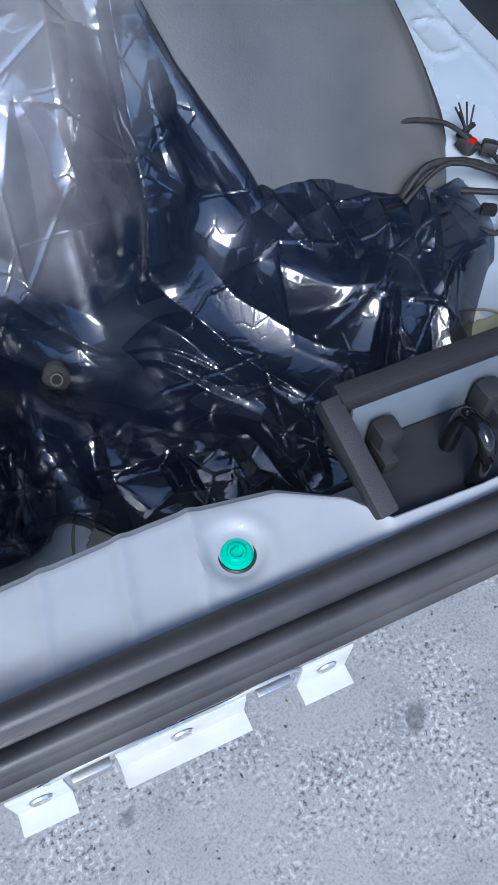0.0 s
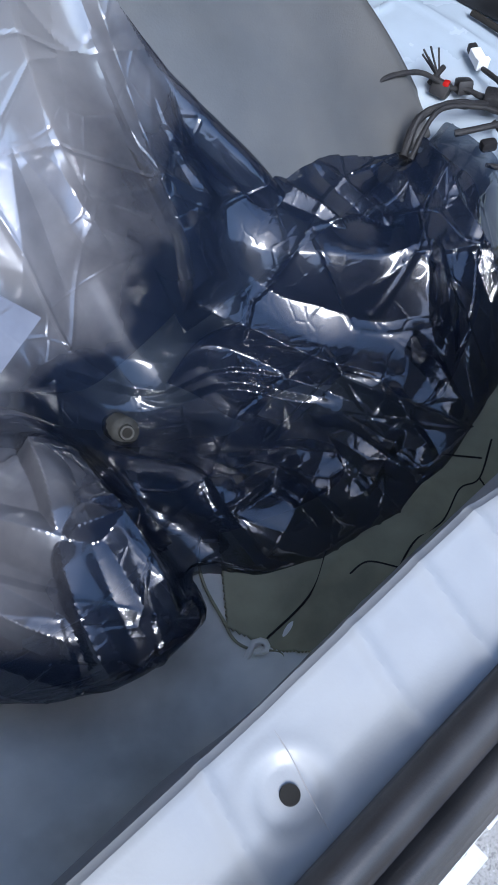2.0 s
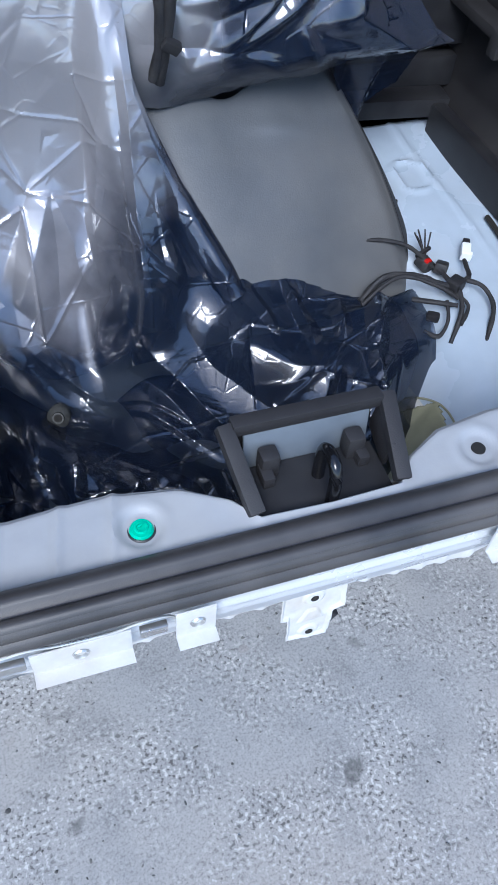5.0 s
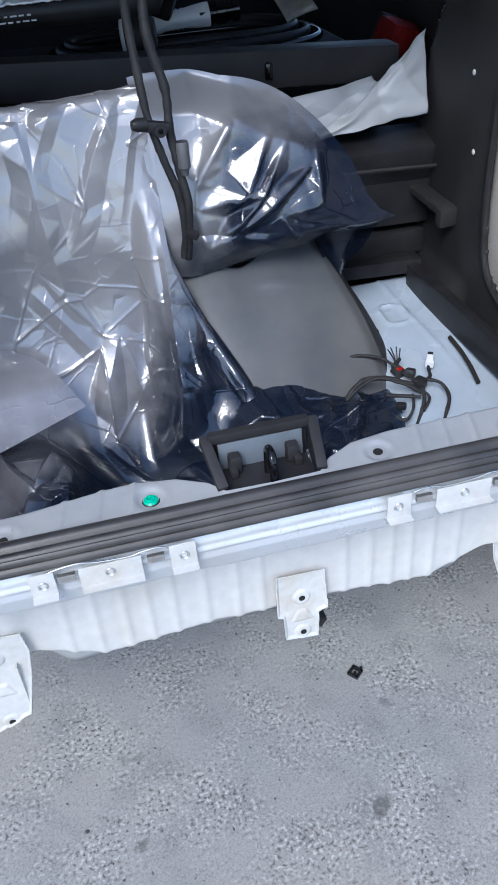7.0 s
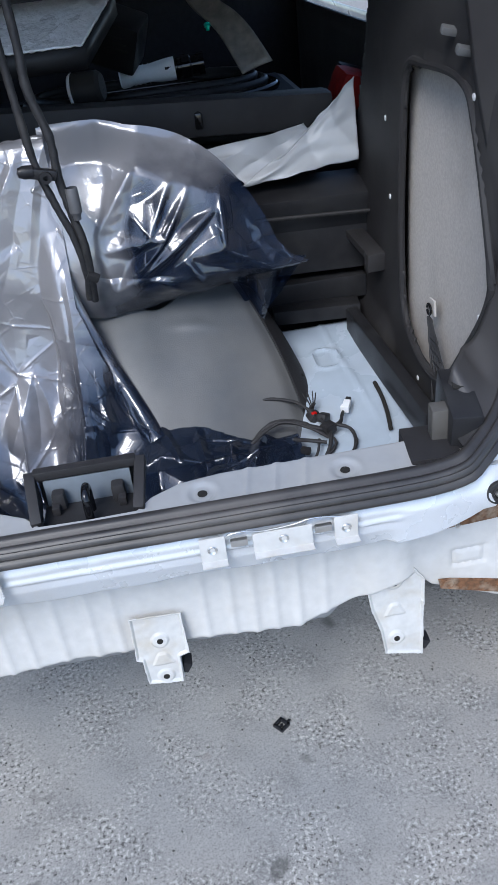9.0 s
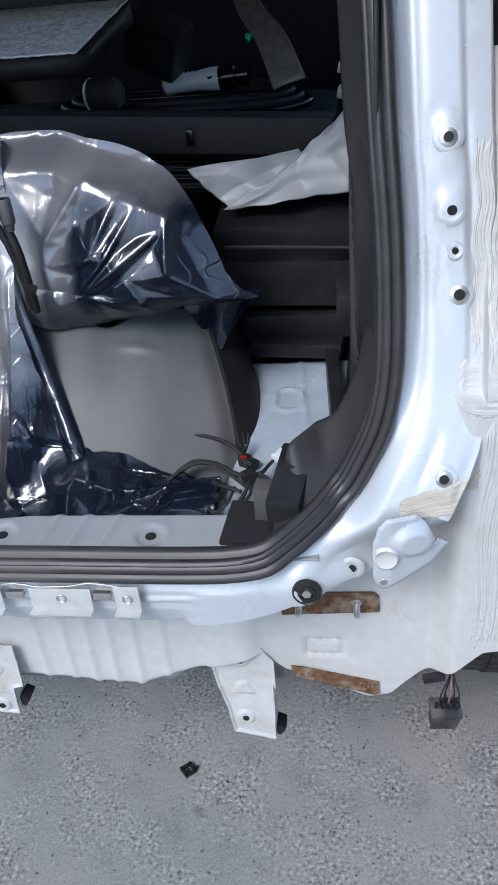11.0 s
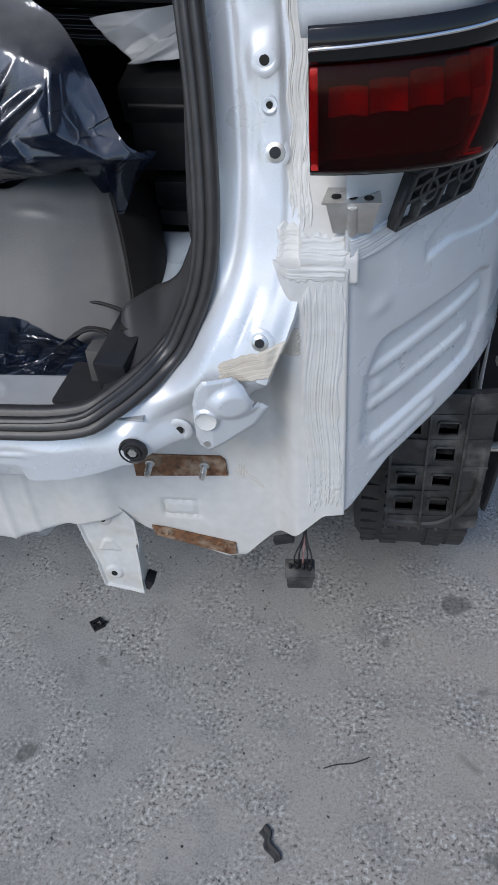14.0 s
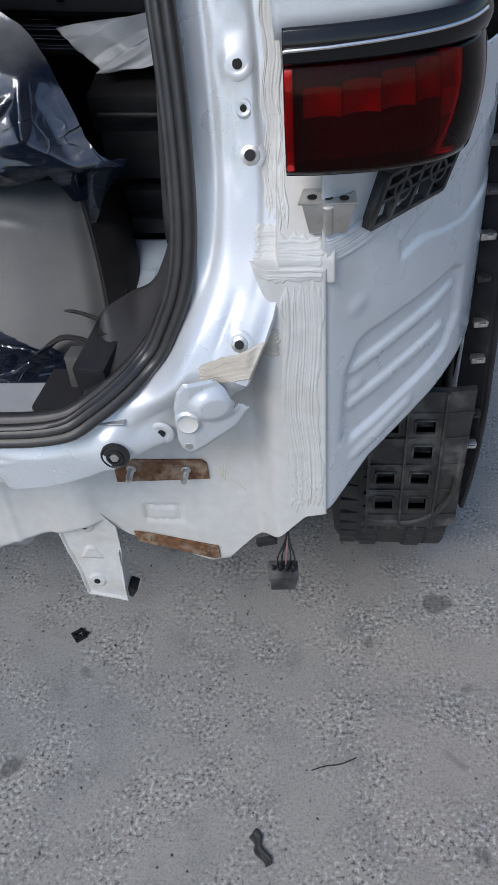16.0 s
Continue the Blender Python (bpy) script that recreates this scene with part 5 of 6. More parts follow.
# lip of the garnish inside the seal, right side
a0 = next(i for i, p in enumerate(RIGHT_LOOP) if p.x > 0.452)
a1 = next(i for i, p in enumerate(RIGHT_LOOP) if p.y > 1.5)
bm = bmesh.new()
def garnish_at(u, v):
    i = a0 + u * (a1 - a0 - 1)
    k = int(i)
    (p, o), (q, r) = loop_frame(k), loop_frame(k + 1)
    p, o = p.lerp(q, i - k), o.lerp(r, i - k)
    corner = soft(p.x, 0.46, 0.50) * (1 - soft(p.y, 0.805, 0.875))
    w = 0.016 + 0.036 * corner + 0.010 * soft(p.y, 1.0, 1.2)
    bulge = 0.010 * math.sin(math.pi * v)
    return (p.x - o.x * (0.012 + w * v - bulge * 0.3), rear_y(p.y) + 0.004 + (0.090 - 0.02 * corner) * v ** 1.2, p.y - o.y * (0.012 + w * v - bulge))


sheet(bm, garnish_at, 140, 16)
part("pillar_garnish", bm, "garnish", car, "smooth charcoal plastic pillar garnish", 60, 0.002)
# broken plastic blocks in the corner of the sill
blocks = part("corner_block", (lambda b: (box(b, (0.424, 0.022, 0.786), (0.062, 0.075, 0.024), 0.003, (0, 0, -4)), b)[-1])(bmesh.new()), "trim", car, "cut black plastic block")
bm = bmesh.new()
box(bm, (0.469, 0.048, 0.818), (0.038, 0.10, 0.062), 0.004, (8, 0, -8))
part("corner_block", bm, "black", car, "black plastic block with a dark slot")
bm = bmesh.new()
box(bm, (0.440, 0.034, 0.817), (0.024, 0.024, 0.044), 0.002, (0, 0, -6))
part("block_tab", bm, mat("dull_beige_plastic", (0.08, 0.075, 0.068), 0.6, bump=0.1), blocks, "beige block face")
bm = bmesh.new()
box(bm, (0.470, 0.060, 0.8535), (0.014, 0.026, 0.004), 0.001, (8, 0, -8))
part("block_slot", bm, "crack", blocks)

# black ledge and tray at the front of the boot
bm = bmesh.new()
box(bm, (0.425, 0.735, 0.668), (0.18, 0.045, 0.030), 0.004, (0, 0, -6))
box(bm, (0.508, 0.50, 0.640), (0.025, 0.42, 0.060), 0.006, (2, 0, 4))
box(bm, (0.43, 0.80, 0.70), (0.22, 0.09, 0.05), 0.006)
part("floor_ledge", bm, "black", car, "black plastic ledge at the boot floor's edge", 40)
tray = thing("storage_tray", "black plastic underfloor storage tray", "tray")
bm = bmesh.new()
box(bm, (0.42, 0.80, 0.875), (0.28, 0.10, 0.075), 0.01, (14, 0, -4))
box(bm, (0.42, 0.80, 0.79), (0.26, 0.08, 0.10), 0.01, (0, 0, -4))
part("body", bm, "black", tray)
bm = bmesh.new()
tube(bm, [(0.30, 0.738, 0.872), (0.42, 0.735, 0.868), (0.545, 0.728, 0.864)], 0.004, 8)
part("rib", bm, "trim", tray)

# folded seat back as a shelf, with its latch
seat = thing("folded_seat", "black folded rear seat back with a hard plastic shell", "car seat")
bm = bmesh.new()
box(bm, (-0.06, 1.16, 1.005), (1.13, 0.50, 0.065), 0.02, (0, 1, 0))
part("backrest", bm, "trim", seat, "", 40)
bm = bmesh.new()
box(bm, (-0.06, 0.872, 1.070), (1.13, 0.064, 0.070), 0.014, (0, 3.8, 0))
part("front_lip", bm, "trim", seat, "rounded plastic front edge", 40)
bm = bmesh.new()
box(bm, (-0.06, 1.14, 1.039), (1.08, 0.46, 0.010), 0.004, (0, 1, 0))
part("back_board", bm, "dark", seat, "", 40)
bm = bmesh.new()
lathe(bm, [(0, 0.005), (0.005, 0.005), (0.006, 0.003), (0.0075, 0.0), (0.008, -0.006)], (0.240, 0.841, 1.058), (0, -1, 0), 16)
part("latch_pin", bm, "gloss", seat)
bm = bmesh.new()
box(bm, (0.240, 0.838, 1.048), (0.015, 0.012, 0.030), 0.004)
part("latch", bm, "gloss", seat)
rails = thing("rail_strips", "stack of shiny black and chrome trim strips", "trim strips")
for k in range(4):
    bm = bmesh.new()
    box(bm, (-0.12 - 0.012 * k, 0.890 - 0.012 * k, 1.016 - 0.012 * k), (0.84, 0.024, 0.006), 0.002, (25, 4.2, 0))
    part("strip", bm, "chrome" if k in (0, 2) else "gloss", rails)
for x in (-0.29, -0.19):
    bm = bmesh.new()
    box(bm, (x, 0.868, 1.040), (0.055, 0.010, 0.008), 0.002, (0, 4, 0))
    part("end_tab", bm, "steel", rails)
bm = bmesh.new()
box(bm, (-0.05, 1.30, 0.76), (1.2, 0.02, 0.42), 0.004)
part("seat_base", bm, "dark", car)

# folded white film
film_sheet = thing("film_sheet", "crumpled white protective film tucked beside the seat", "sheet")


def film_piece(name, a, b, c, d, seed):
    bm = bmesh.new()
    A, B, C, D = (Vector(p) for p in (a, b, c, d))

    def at(u, v):
        p = (A * (1 - u) + B * u) * (1 - v) + (D * (1 - u) + C * u) * v
        return p + Vector((0, -0.012 * tri_fold(u * 1.4 + v * 0.8 + seed) - 0.010 * noise.noise((u * 3, v * 4, seed)), 0.006 * noise.noise((u * 5, v * 2, seed + 3))))
    sheet(bm, at, 60, 40)
    part(name, bm, "sheet", film_sheet, "", 25, 0.001)


def tri_fold(t):
    return 1 - abs(2 * (t - math.floor(t)) - 1)


film_piece("film", (0.235, 0.80, 1.000), (0.312, 0.78, 0.930), (0.500, 0.79, 0.955), (0.440, 0.83, 1.020), 1)
film_piece("fold", (0.300, 0.77, 0.932), (0.530, 0.77, 0.955), (0.537, 0.81, 1.095), (0.435, 0.80, 1.010), 4)

# spare lamp lying beside the seat
sl = thing("loose_lamp", "loose red tail lamp beside the folded seat", "tail lamp")
bm = bmesh.new()
box(bm, (0.61, 1.10, 1.02), (0.10, 0.08, 0.075), 0.02, (10, 20, 10))
part("lens", bm, "redglow", sl)
bm = bmesh.new()
box(bm, (0.615, 1.15, 1.02), (0.09, 0.04, 0.08), 0.01, (10, 20, 10))
part("bowl", bm, "black", sl)

# charging cable with its white plug, lying in loops
cable = thing("charging_cable", "coiled black charging cable with a white and black plug", "cable")
for k in range(3):
    bm = bmesh.new()
    cx, cy, rx, ry = 0.15, 1.20 + 0.02 * k, 0.29 - 0.02 * k, 0.155 - 0.02 * k
    tube(bm, [(cx + rx * math.cos(a) * (1 - 0.1 * math.sin(a * 2)), cy + ry * math.sin(a), 1.044 + 0.008 * k + 0.003 * math.sin(3 * a)) for a in np.linspace(0, 2 * math.pi, 20)[:-1]], 0.0095, 12, 0.015, closed=True)
    part("loop", bm, "gloss" if k == 0 else "black", cable)
bm = bmesh.new()
lathe(bm, [(0, 0), (0.020, 0.0), (0.024, 0.004), (0.023, 0.02), (0.020, 0.03), (0.021, 0.05), (0.020, 0.07), (0.024, 0.10), (0.026, 0.125), (0.026, 0.135)], (0.095, 1.33, 1.072), (0.99, -0.05, 0.06), 28)
plug_white = part("handle", bm, "white", cable, "white ribbed plug handle")
for k in range(5):
    bm = bmesh.new()
    bmesh.ops.create_cone(bm, cap_ends=False, segments=24, radius1=0.0225, radius2=0.0225, depth=0.003, matrix=Matrix.Translation((0.118 + 0.012 * k, 1.329 - 0.0006 * k, 1.0736 + 0.0007 * k)) @ Matrix.Rotation(radians(90), 4, "Y"))
    part("grip_ring", bm, "white", plug_white)
bm = bmesh.new()
lathe(bm, [(0.026, 0.135), (0.0265, 0.14), (0.022, 0.142), (0.022, 0.150), (0.026, 0.152), (0.026, 0.172), (0.021, 0.175), (0.021, 0.19), (0.025, 0.19), (0.025, 0.205), (0, 0.205)], (0.095, 1.33, 1.072), (0.99, -0.05, 0.06), 28)
part("plug_head", bm, "gloss", cable)
bm = bmesh.new()
box(bm, (0.215, 1.302, 1.085), (0.022, 0.006, 0.006), 0.001)
part("latch", bm, "black", cable)
ec = thing("end_cap", "round black cap with a pale rim", "cap")
bm = bmesh.new()
lathe(bm, [(0, 0.06), (0.026, 0.06), (0.032, 0.052), (0.033, 0.0), (0, 0)], (0.005, 1.05, 1.100), (0.95, -0.2, 0.05), 28)
part("shell", bm, "trim", ec)
bm = bmesh.new()
lathe(bm, [(0.031, 0.002), (0.034, -0.002), (0.030, -0.008), (0, -0.008)], (0.005, 1.05, 1.100), (0.95, -0.2, 0.05), 28)
part("rim", bm, "white", ec)

# metal bracket with two green clips, leaning
lb2 = thing("loose_bracket", "dull metal bracket with two green clips, leaning inside", "bracket")
bm = bmesh.new()
sheet(bm, lambda u, v: (0.255 + 0.115 * u + (0.045 + 0.025 * u) * v, 1.40 - 0.25 * u + 0.01 * math.sin(v * 3.14), 1.265 - 0.185 * u + 0.02 * v - 0.012 * math.sin(u * 7)), 24, 8)
part("plate", bm, mat("dull_tan_metal", (0.20, 0.18, 0.15), 0.5, 0.3, 0.3, 40), lb2, "", 40, 0.003)
for x, z in ((0.312, 1.170), (0.362, 1.158)):
    bm = bmesh.new()
    lathe(bm, [(0, 0.016), (0.004, 0.014), (0.005, 0.006), (0.0075, 0.005), (0.008, 0)], (x, 1.255, z), (0, -0.6, -0.7), 14)
    part("clip", bm, "green", lb2, "green plastic clip")

# silver foil-faced pad with a black edge and small print
fp = thing("foil_pad", "black pad with a crinkled silver foil face and small print", "pad")
bm = bmesh.new()


def foil_at(u, v):
    return (-0.62 + (0.67 + 0.07 * v) * u, 0.845 + 0.16 * v, 1.201 + 0.070 * v + 0.003 * noise.noise((u * 70, v * 14, 2)))


sheet(bm, foil_at, 160, 40)
part("foil", bm, "silver", fp, "crinkled silver foil", 60, 0.003)
bm = bmesh.new()
sheet(bm, lambda u, v: (-0.62 + (0.67 + 0.07 * v) * u, 0.852 + 0.16 * v, 1.176 + 0.070 * v), 8, 4)
part("edge", bm, "black", fp, "", 40, 0.036)
for k in range(14):
    bm = bmesh.new()
    box(bm, (-0.25 + 0.0065 * k, 0.8435, 1.184 - 0.009 * (k % 2)), (0.006 + 0.005 * ((k * 7) % 3) / 2, 0.002, 0.0025), 0)
    part("print_bar", bm, "bar", fp)
bb = thing("dark_case", "dark blue-black moulded case beside the foil pad", "case")
bm = bmesh.new()
box(bm, (0.10, 1.30, 1.165), (0.13, 0.10, 0.11), 0.012, (18, 22, -14))
part("body", bm, "black", bb)
for k in range(4):
    bm = bmesh.new()
    box(bm, (0.095 + 0.004 * k, 1.243, 1.185 - 0.014 * k), (0.04, 0.002, 0.004), 0, (18, 22, -14))
    part("print_bar", bm, "trim", bb)

# headliner edge, far interior walls
bm = bmesh.new()
sheet(bm, lambda u, v: (-0.62 + 1.22 * u, 0.90 + 0.06 * v + 0.10 * soft(u, 0.75, 1), 1.277 + 0.045 * soft(u, 0.78, 1.0) + 0.20 * v), 40, 10)
part("parcel_board", bm, "trim", car, "grey moulded board hanging under the roof", 60, 0.015)
bm = bmesh.new()
sheet(bm, lambda u, v: (-0.69 + 1.38 * u, 1.995, 0.4 + 1.2 * v), 4, 4)
part("front_bulkhead", bm, "dark", car, "", 60, 0.02)
bm = bmesh.new()
sheet(bm, lambda u, v: (0.66, 0.62 + 1.38 * u, 0.6 + 1.0 * v), 24, 24, lambda u, v: not (0.85 < 0.62 + 1.38 * u < 1.9 and 1.14 < 0.6 + v < 1.50))
part("inner_side", bm, "trim", car, "", 60, 0.01)
bm = bmesh.new()
sheet(bm, lambda u, v: (-0.60 - 0.03 * v, 1.05 + 0.95 * u, 0.6 + 1.0 * v), 24, 24, lambda u, v: not (1.10 < 1.05 + 0.95 * u < 1.9 and 1.14 < 0.6 + v < 1.50))
part("inner_side", bm, "trim", car, "", 60, 0.01)
bm = bmesh.new()
sheet(bm, lambda u, v: (-0.60 + 1.20 * u, 0.73 + 1.27 * v, 0.55), 4, 4)
part("cabin_floor", bm, "dark", car, "", 60, 0.01)

# ---- grey moulded part standing in the boot ----
gp = thing("wheel_liner_part", "grey moulded plastic liner part, curved, with a scooped upper edge", "car part")
bm = bmesh.new()


def liner_at(u, v):
    low = Vector((-0.07, 0.400, 0.545)).lerp(Vector((0.345, 0.425, 0.560)), u)
    scoop = math.exp(-((u - 0.50) / 0.15) ** 2)
    top = Vector((-0.06, 0.615, 0.800)).lerp(Vector((0.262, 0.640, 0.790)), u) + Vector((0, -0.02, -0.028)) * scoop
    p = low.lerp(top, v)
    bow = math.sin(math.pi * (0.15 + 0.85 * v)) * 0.022 + 0.030 * math.sin(math.pi * u)
    p += Vector((0.012 * math.sin(math.pi * v) * soft(u, 0.7, 1.0), -0.70 * bow, 0.60 * bow))
    p.y += 0.014 * soft(u, 0.93, 1.0)
    p.z -= 0.004 * soft(u, 0.95, 1.0)
    dent = (u - 0.66) / 0.09
    p.y -= 0.004 * math.exp(-dent ** 2) * math.exp(-((v - 0.80 + 0.05 * dent) / 0.03) ** 2)
    p.z += 0.0015 * noise.noise((p.x * 9, p.y * 9, 4))
    return p


sheet(bm, liner_at, 80, 70)
part("shell", bm, "liner", gp, "", 60, 0.003)
bm = bmesh.new()


def cheek_at(u, v):
    p = Vector(liner_at(1.0, v))
    return p + Vector((0.040 * u + 0.010 * math.sin(u * 3), 0.15 * u * (0.4 + 0.6 * v), -0.03 * u - 0.06 * u * v))


sheet(bm, cheek_at, 24, 30)
part("cheek", bm, "trim", gp, "", 60, 0.003)
for u, v in ((0.45, 0.35), (0.5, 0.75)):
    bm = bmesh.new()
    lathe(bm, [(0, 0.0015), (0.006, 0.001), (0.007, -0.001)], cheek_at(u, v), (1, -0.5, 0.1), 14)
    part("bolt_hole", bm, "crack", gp)
bm = bmesh.new()
sheet(bm, lambda u, v: (0.06 + 0.16 * u, 0.668 + 0.02 * u, 0.66 + 0.16 * v), 10, 10)
part("rear_skin", bm, "liner", gp, "", 60, 0.004)
bm = bmesh.new()
box(bm, (0.194, 0.448, 0.598), (0.014, 0.014, 0.036), 0.003, (-20, 10, 0))
part("clip", bm, "gloss", gp, "black clip")

# ---- the polythene bag ----
bag = thing("plastic_bag", "large dark translucent plastic bag, creased and gathered over car parts", "plastic bag")
KX = [-0.46, -0.34, -0.26, -0.215, -0.17, -0.11, -0.05, 0.02, 0.08, 0.15, 0.22, 0.31]
YF = [0.270, 0.165, 0.158, 0.215, 0.176, 0.158, 0.146, 0.142, 0.146, 0.160, 0.190, 0.275]
# lift of the front's foot; then crest of the front, middle, hollow and rise: depth and height at each knot
LIFT = [0.03, 0.100, 0.100, 0.020, 0, 0, 0, 0, 0, 0, 0, 0]
Y3 = [0.310, 0.225, 0.225, 0.260, 0.228, 0.212, 0.198, 0.195, 0.192, 0.215, 0.252, 0.310]
H3 = [0.560, 0.625, 0.630, 0.520, 0.528, 0.526, 0.522, 0.505, 0.520, 0.545, 0.580, 0.585]
Y4 = [0.375, 0.300, 0.300, 0.315, 0.285, 0.300, 0.295, 0.280, 0.270, 0.285, 0.310, 0.345]
H4 = [0.600, 0.645, 0.640, 0.540, 0.542, 0.510, 0.510, 0.510, 0.532, 0.580, 0.606, 0.598]
Y5 = [0.440, 0.400, 0.390, 0.390, 0.385, 0.385, 0.378, 0.355, 0.345, 0.350, 0.362, 0.392]
H5 = [0.630, 0.640, 0.610, 0.545, 0.500, 0.496, 0.550, 0.560, 0.592, 0.602, 0.612, 0.600]
Y6 = [0.500, 0.475, 0.465, 0.462, 0.462, 0.470, 0.408, 0.420, 0.432, 0.415, 0.402, 0.405]
H6 = [0.660, 0.650, 0.635, 0.605, 0.595, 0.595, 0.645, 0.640, 0.640, 0.625, 0.602, 0.575]


def cubic(x, ys):
    """A smooth curve through the knots KX."""
    n = len(KX) - 1
    i = max(0, min(n - 1, int(np.searchsorted(KX, x)) - 1))
    t = min(1, max(0, (x - KX[i]) / (KX[i + 1] - KX[i])))
    g = lambda j: (ys[min(j + 1, n)] - ys[max(j - 1, 0)]) / (KX[min(j + 1, n)] - KX[max(j - 1, 0)]) * (KX[i + 1] - KX[i])  # noqa: E731
    a, b, c, d = ys[i], ys[i + 1], g(i), g(i + 1)
    return (2 * t ** 3 - 3 * t * t + 1) * a + (t ** 3 - 2 * t * t + t) * c + (3 * t * t - 2 * t ** 3) * b + (t ** 3 - t * t) * d


def bag_profile(x):
    yf = cubic(x, YF)
    top = lerp(x, [-0.46, -0.25, 0.0, 0.12], [1.075, 1.088, 1.10, 1.08])
    gather = soft(x, -0.085, -0.045) * (1 - soft(x, -0.005, 0.065))
    lift = cubic(x, LIFT)
    return [(yf + 0.06, 0.462 + lift), (yf + 0.012, 0.464 + lift), (yf - 0.004, 0.492 + lift), (cubic(x, Y3), cubic(x, H3)), (cubic(x, Y4), cubic(x, H4)), (cubic(x, Y5), cubic(x, H5)),
            (cubic(x, Y6), cubic(x, H6)), (0.528 - 0.076 * gather, 0.705), (0.556 - 0.050 * gather, 0.80), (0.560 - 0.020 * gather, 0.90), (0.590, 1.02), (0.612, top), (0.66, top - 0.02), (0.70, top - 0.10)]


def reach(x):
    """How far up the profile the film goes at x."""
    return lerp(x, [-0.46, -0.030, -0.026, -0.002, 0.022, 0.046, 0.10, 0.31], [13, 13, 8.4, 7.6, 7.0, 6.5, 6.1, 5.9])


def tri(t):
    return 1 - 2 * abs(2 * (t - math.floor(t)) - 1)


# folds of the film: from (x, way up the profile) to (x, way), height, reach to one side and to the other
NECK_FOLDS = [(-0.036, 8.8, -0.044, 6.3, 0.014, 0.040, 0.010), (-0.044, 6.3, -0.053, 5.45, 0.014, 0.040, 0.010), (-0.055, 8.4, -0.085, 6.3, 0.008, 0.020, 0.016),
              (-0.127, 7.2, -0.185, 6.2, 0.012, 0.040, 0.024), (-0.127, 7.2, -0.100, 6.2, 0.012, 0.020, 0.040), (-0.018, 7.6, -0.004, 6.0, 0.007, 0.016, 0.016),
              (-0.228, 10.5, -0.200, 7.6, 0.010, 0.030, 0.030), (-0.330, 10.8, -0.300, 8.0, 0.010, 0.030, 0.030), (-0.085, 10.5, -0.176, 8.9, 0.008, 0.030, 0.012),
              (-0.160, 11.0, -0.250, 9.0, 0.008, 0.020, 0.030), (-0.020, 11.0, -0.090, 9.2, 0.007, 0.012, 0.030), (-0.260, 8.2, -0.180, 7.0, 0.008, 0.020, 0.020)]
MASS_FOLDS = [(-0.053, 5.45, 0.057, 3.60, 0.024, 0.055, 0.030), (0.022, 5.60, 0.172, 3.95, 0.015, 0.045, 0.055), (-0.180, 5.60, -0.020, 4.30, 0.009, 0.020, 0.006),
              (-0.120, 5.00, 0.000, 3.80, 0.008, 0.020, 0.006), (0.262, 5.40, 0.222, 3.70, 0.016, 0.020, 0.020), (0.172, 3.95, 0.120, 3.00, 0.014, 0.012, 0.020),
              (0.083, 5.90, 0.110, 5.00, 0.012, 0.010, 0.016), (0.140, 5.90, 0.150, 4.60, 0.012, 0.014, 0.010), (0.205, 5.80, 0.190, 4.50, 0.012, 0.010, 0.016)]
FRONT_FOLDS = [(-0.168, 3.90, -0.172, 2.20, 0.014, 0.010, 0.022), (-0.105, 3.40, -0.085, 2.20, 0.012, 0.010, 0.020), (-0.142, 3.10, -0.075, 3.25, 0.011, 0.018, 0.008),
               (-0.030, 3.40, 0.000, 2.20, 0.012, 0.018, 0.010), (0.050, 3.40, 0.030, 2.30, 0.011, 0.010, 0.018), (0.100, 3.50, 0.090, 2.40, 0.011, 0.012, 0.016),
               (0.150, 3.60, 0.138, 2.50, 0.010, 0.010, 0.016), (0.222, 3.70, 0.200, 2.50, 0.013, 0.012, 0.018), (-0.060, 2.50, 0.040, 2.90, 0.009, 0.014, 0.008)]
LOBE_FOLDS = [(-0.360, 4.60, -0.300, 3.30, 0.018, 0.012, 0.030), (-0.300, 3.30, -0.245, 3.00, 0.014, 0.020, 0.012), (-0.270, 4.40, -0.300, 3.30, 0.014, 0.020, 0.010),
              (-0.305, 3.30, -0.330, 2.10, 0.016, 0.020, 0.012), (-0.390, 4.00, -0.340, 2.60, 0.014, 0.014, 0.020), (-0.262, 3.40, -0.270, 2.30, 0.014, 0.012, 0.016)]
UNIT = 0.085


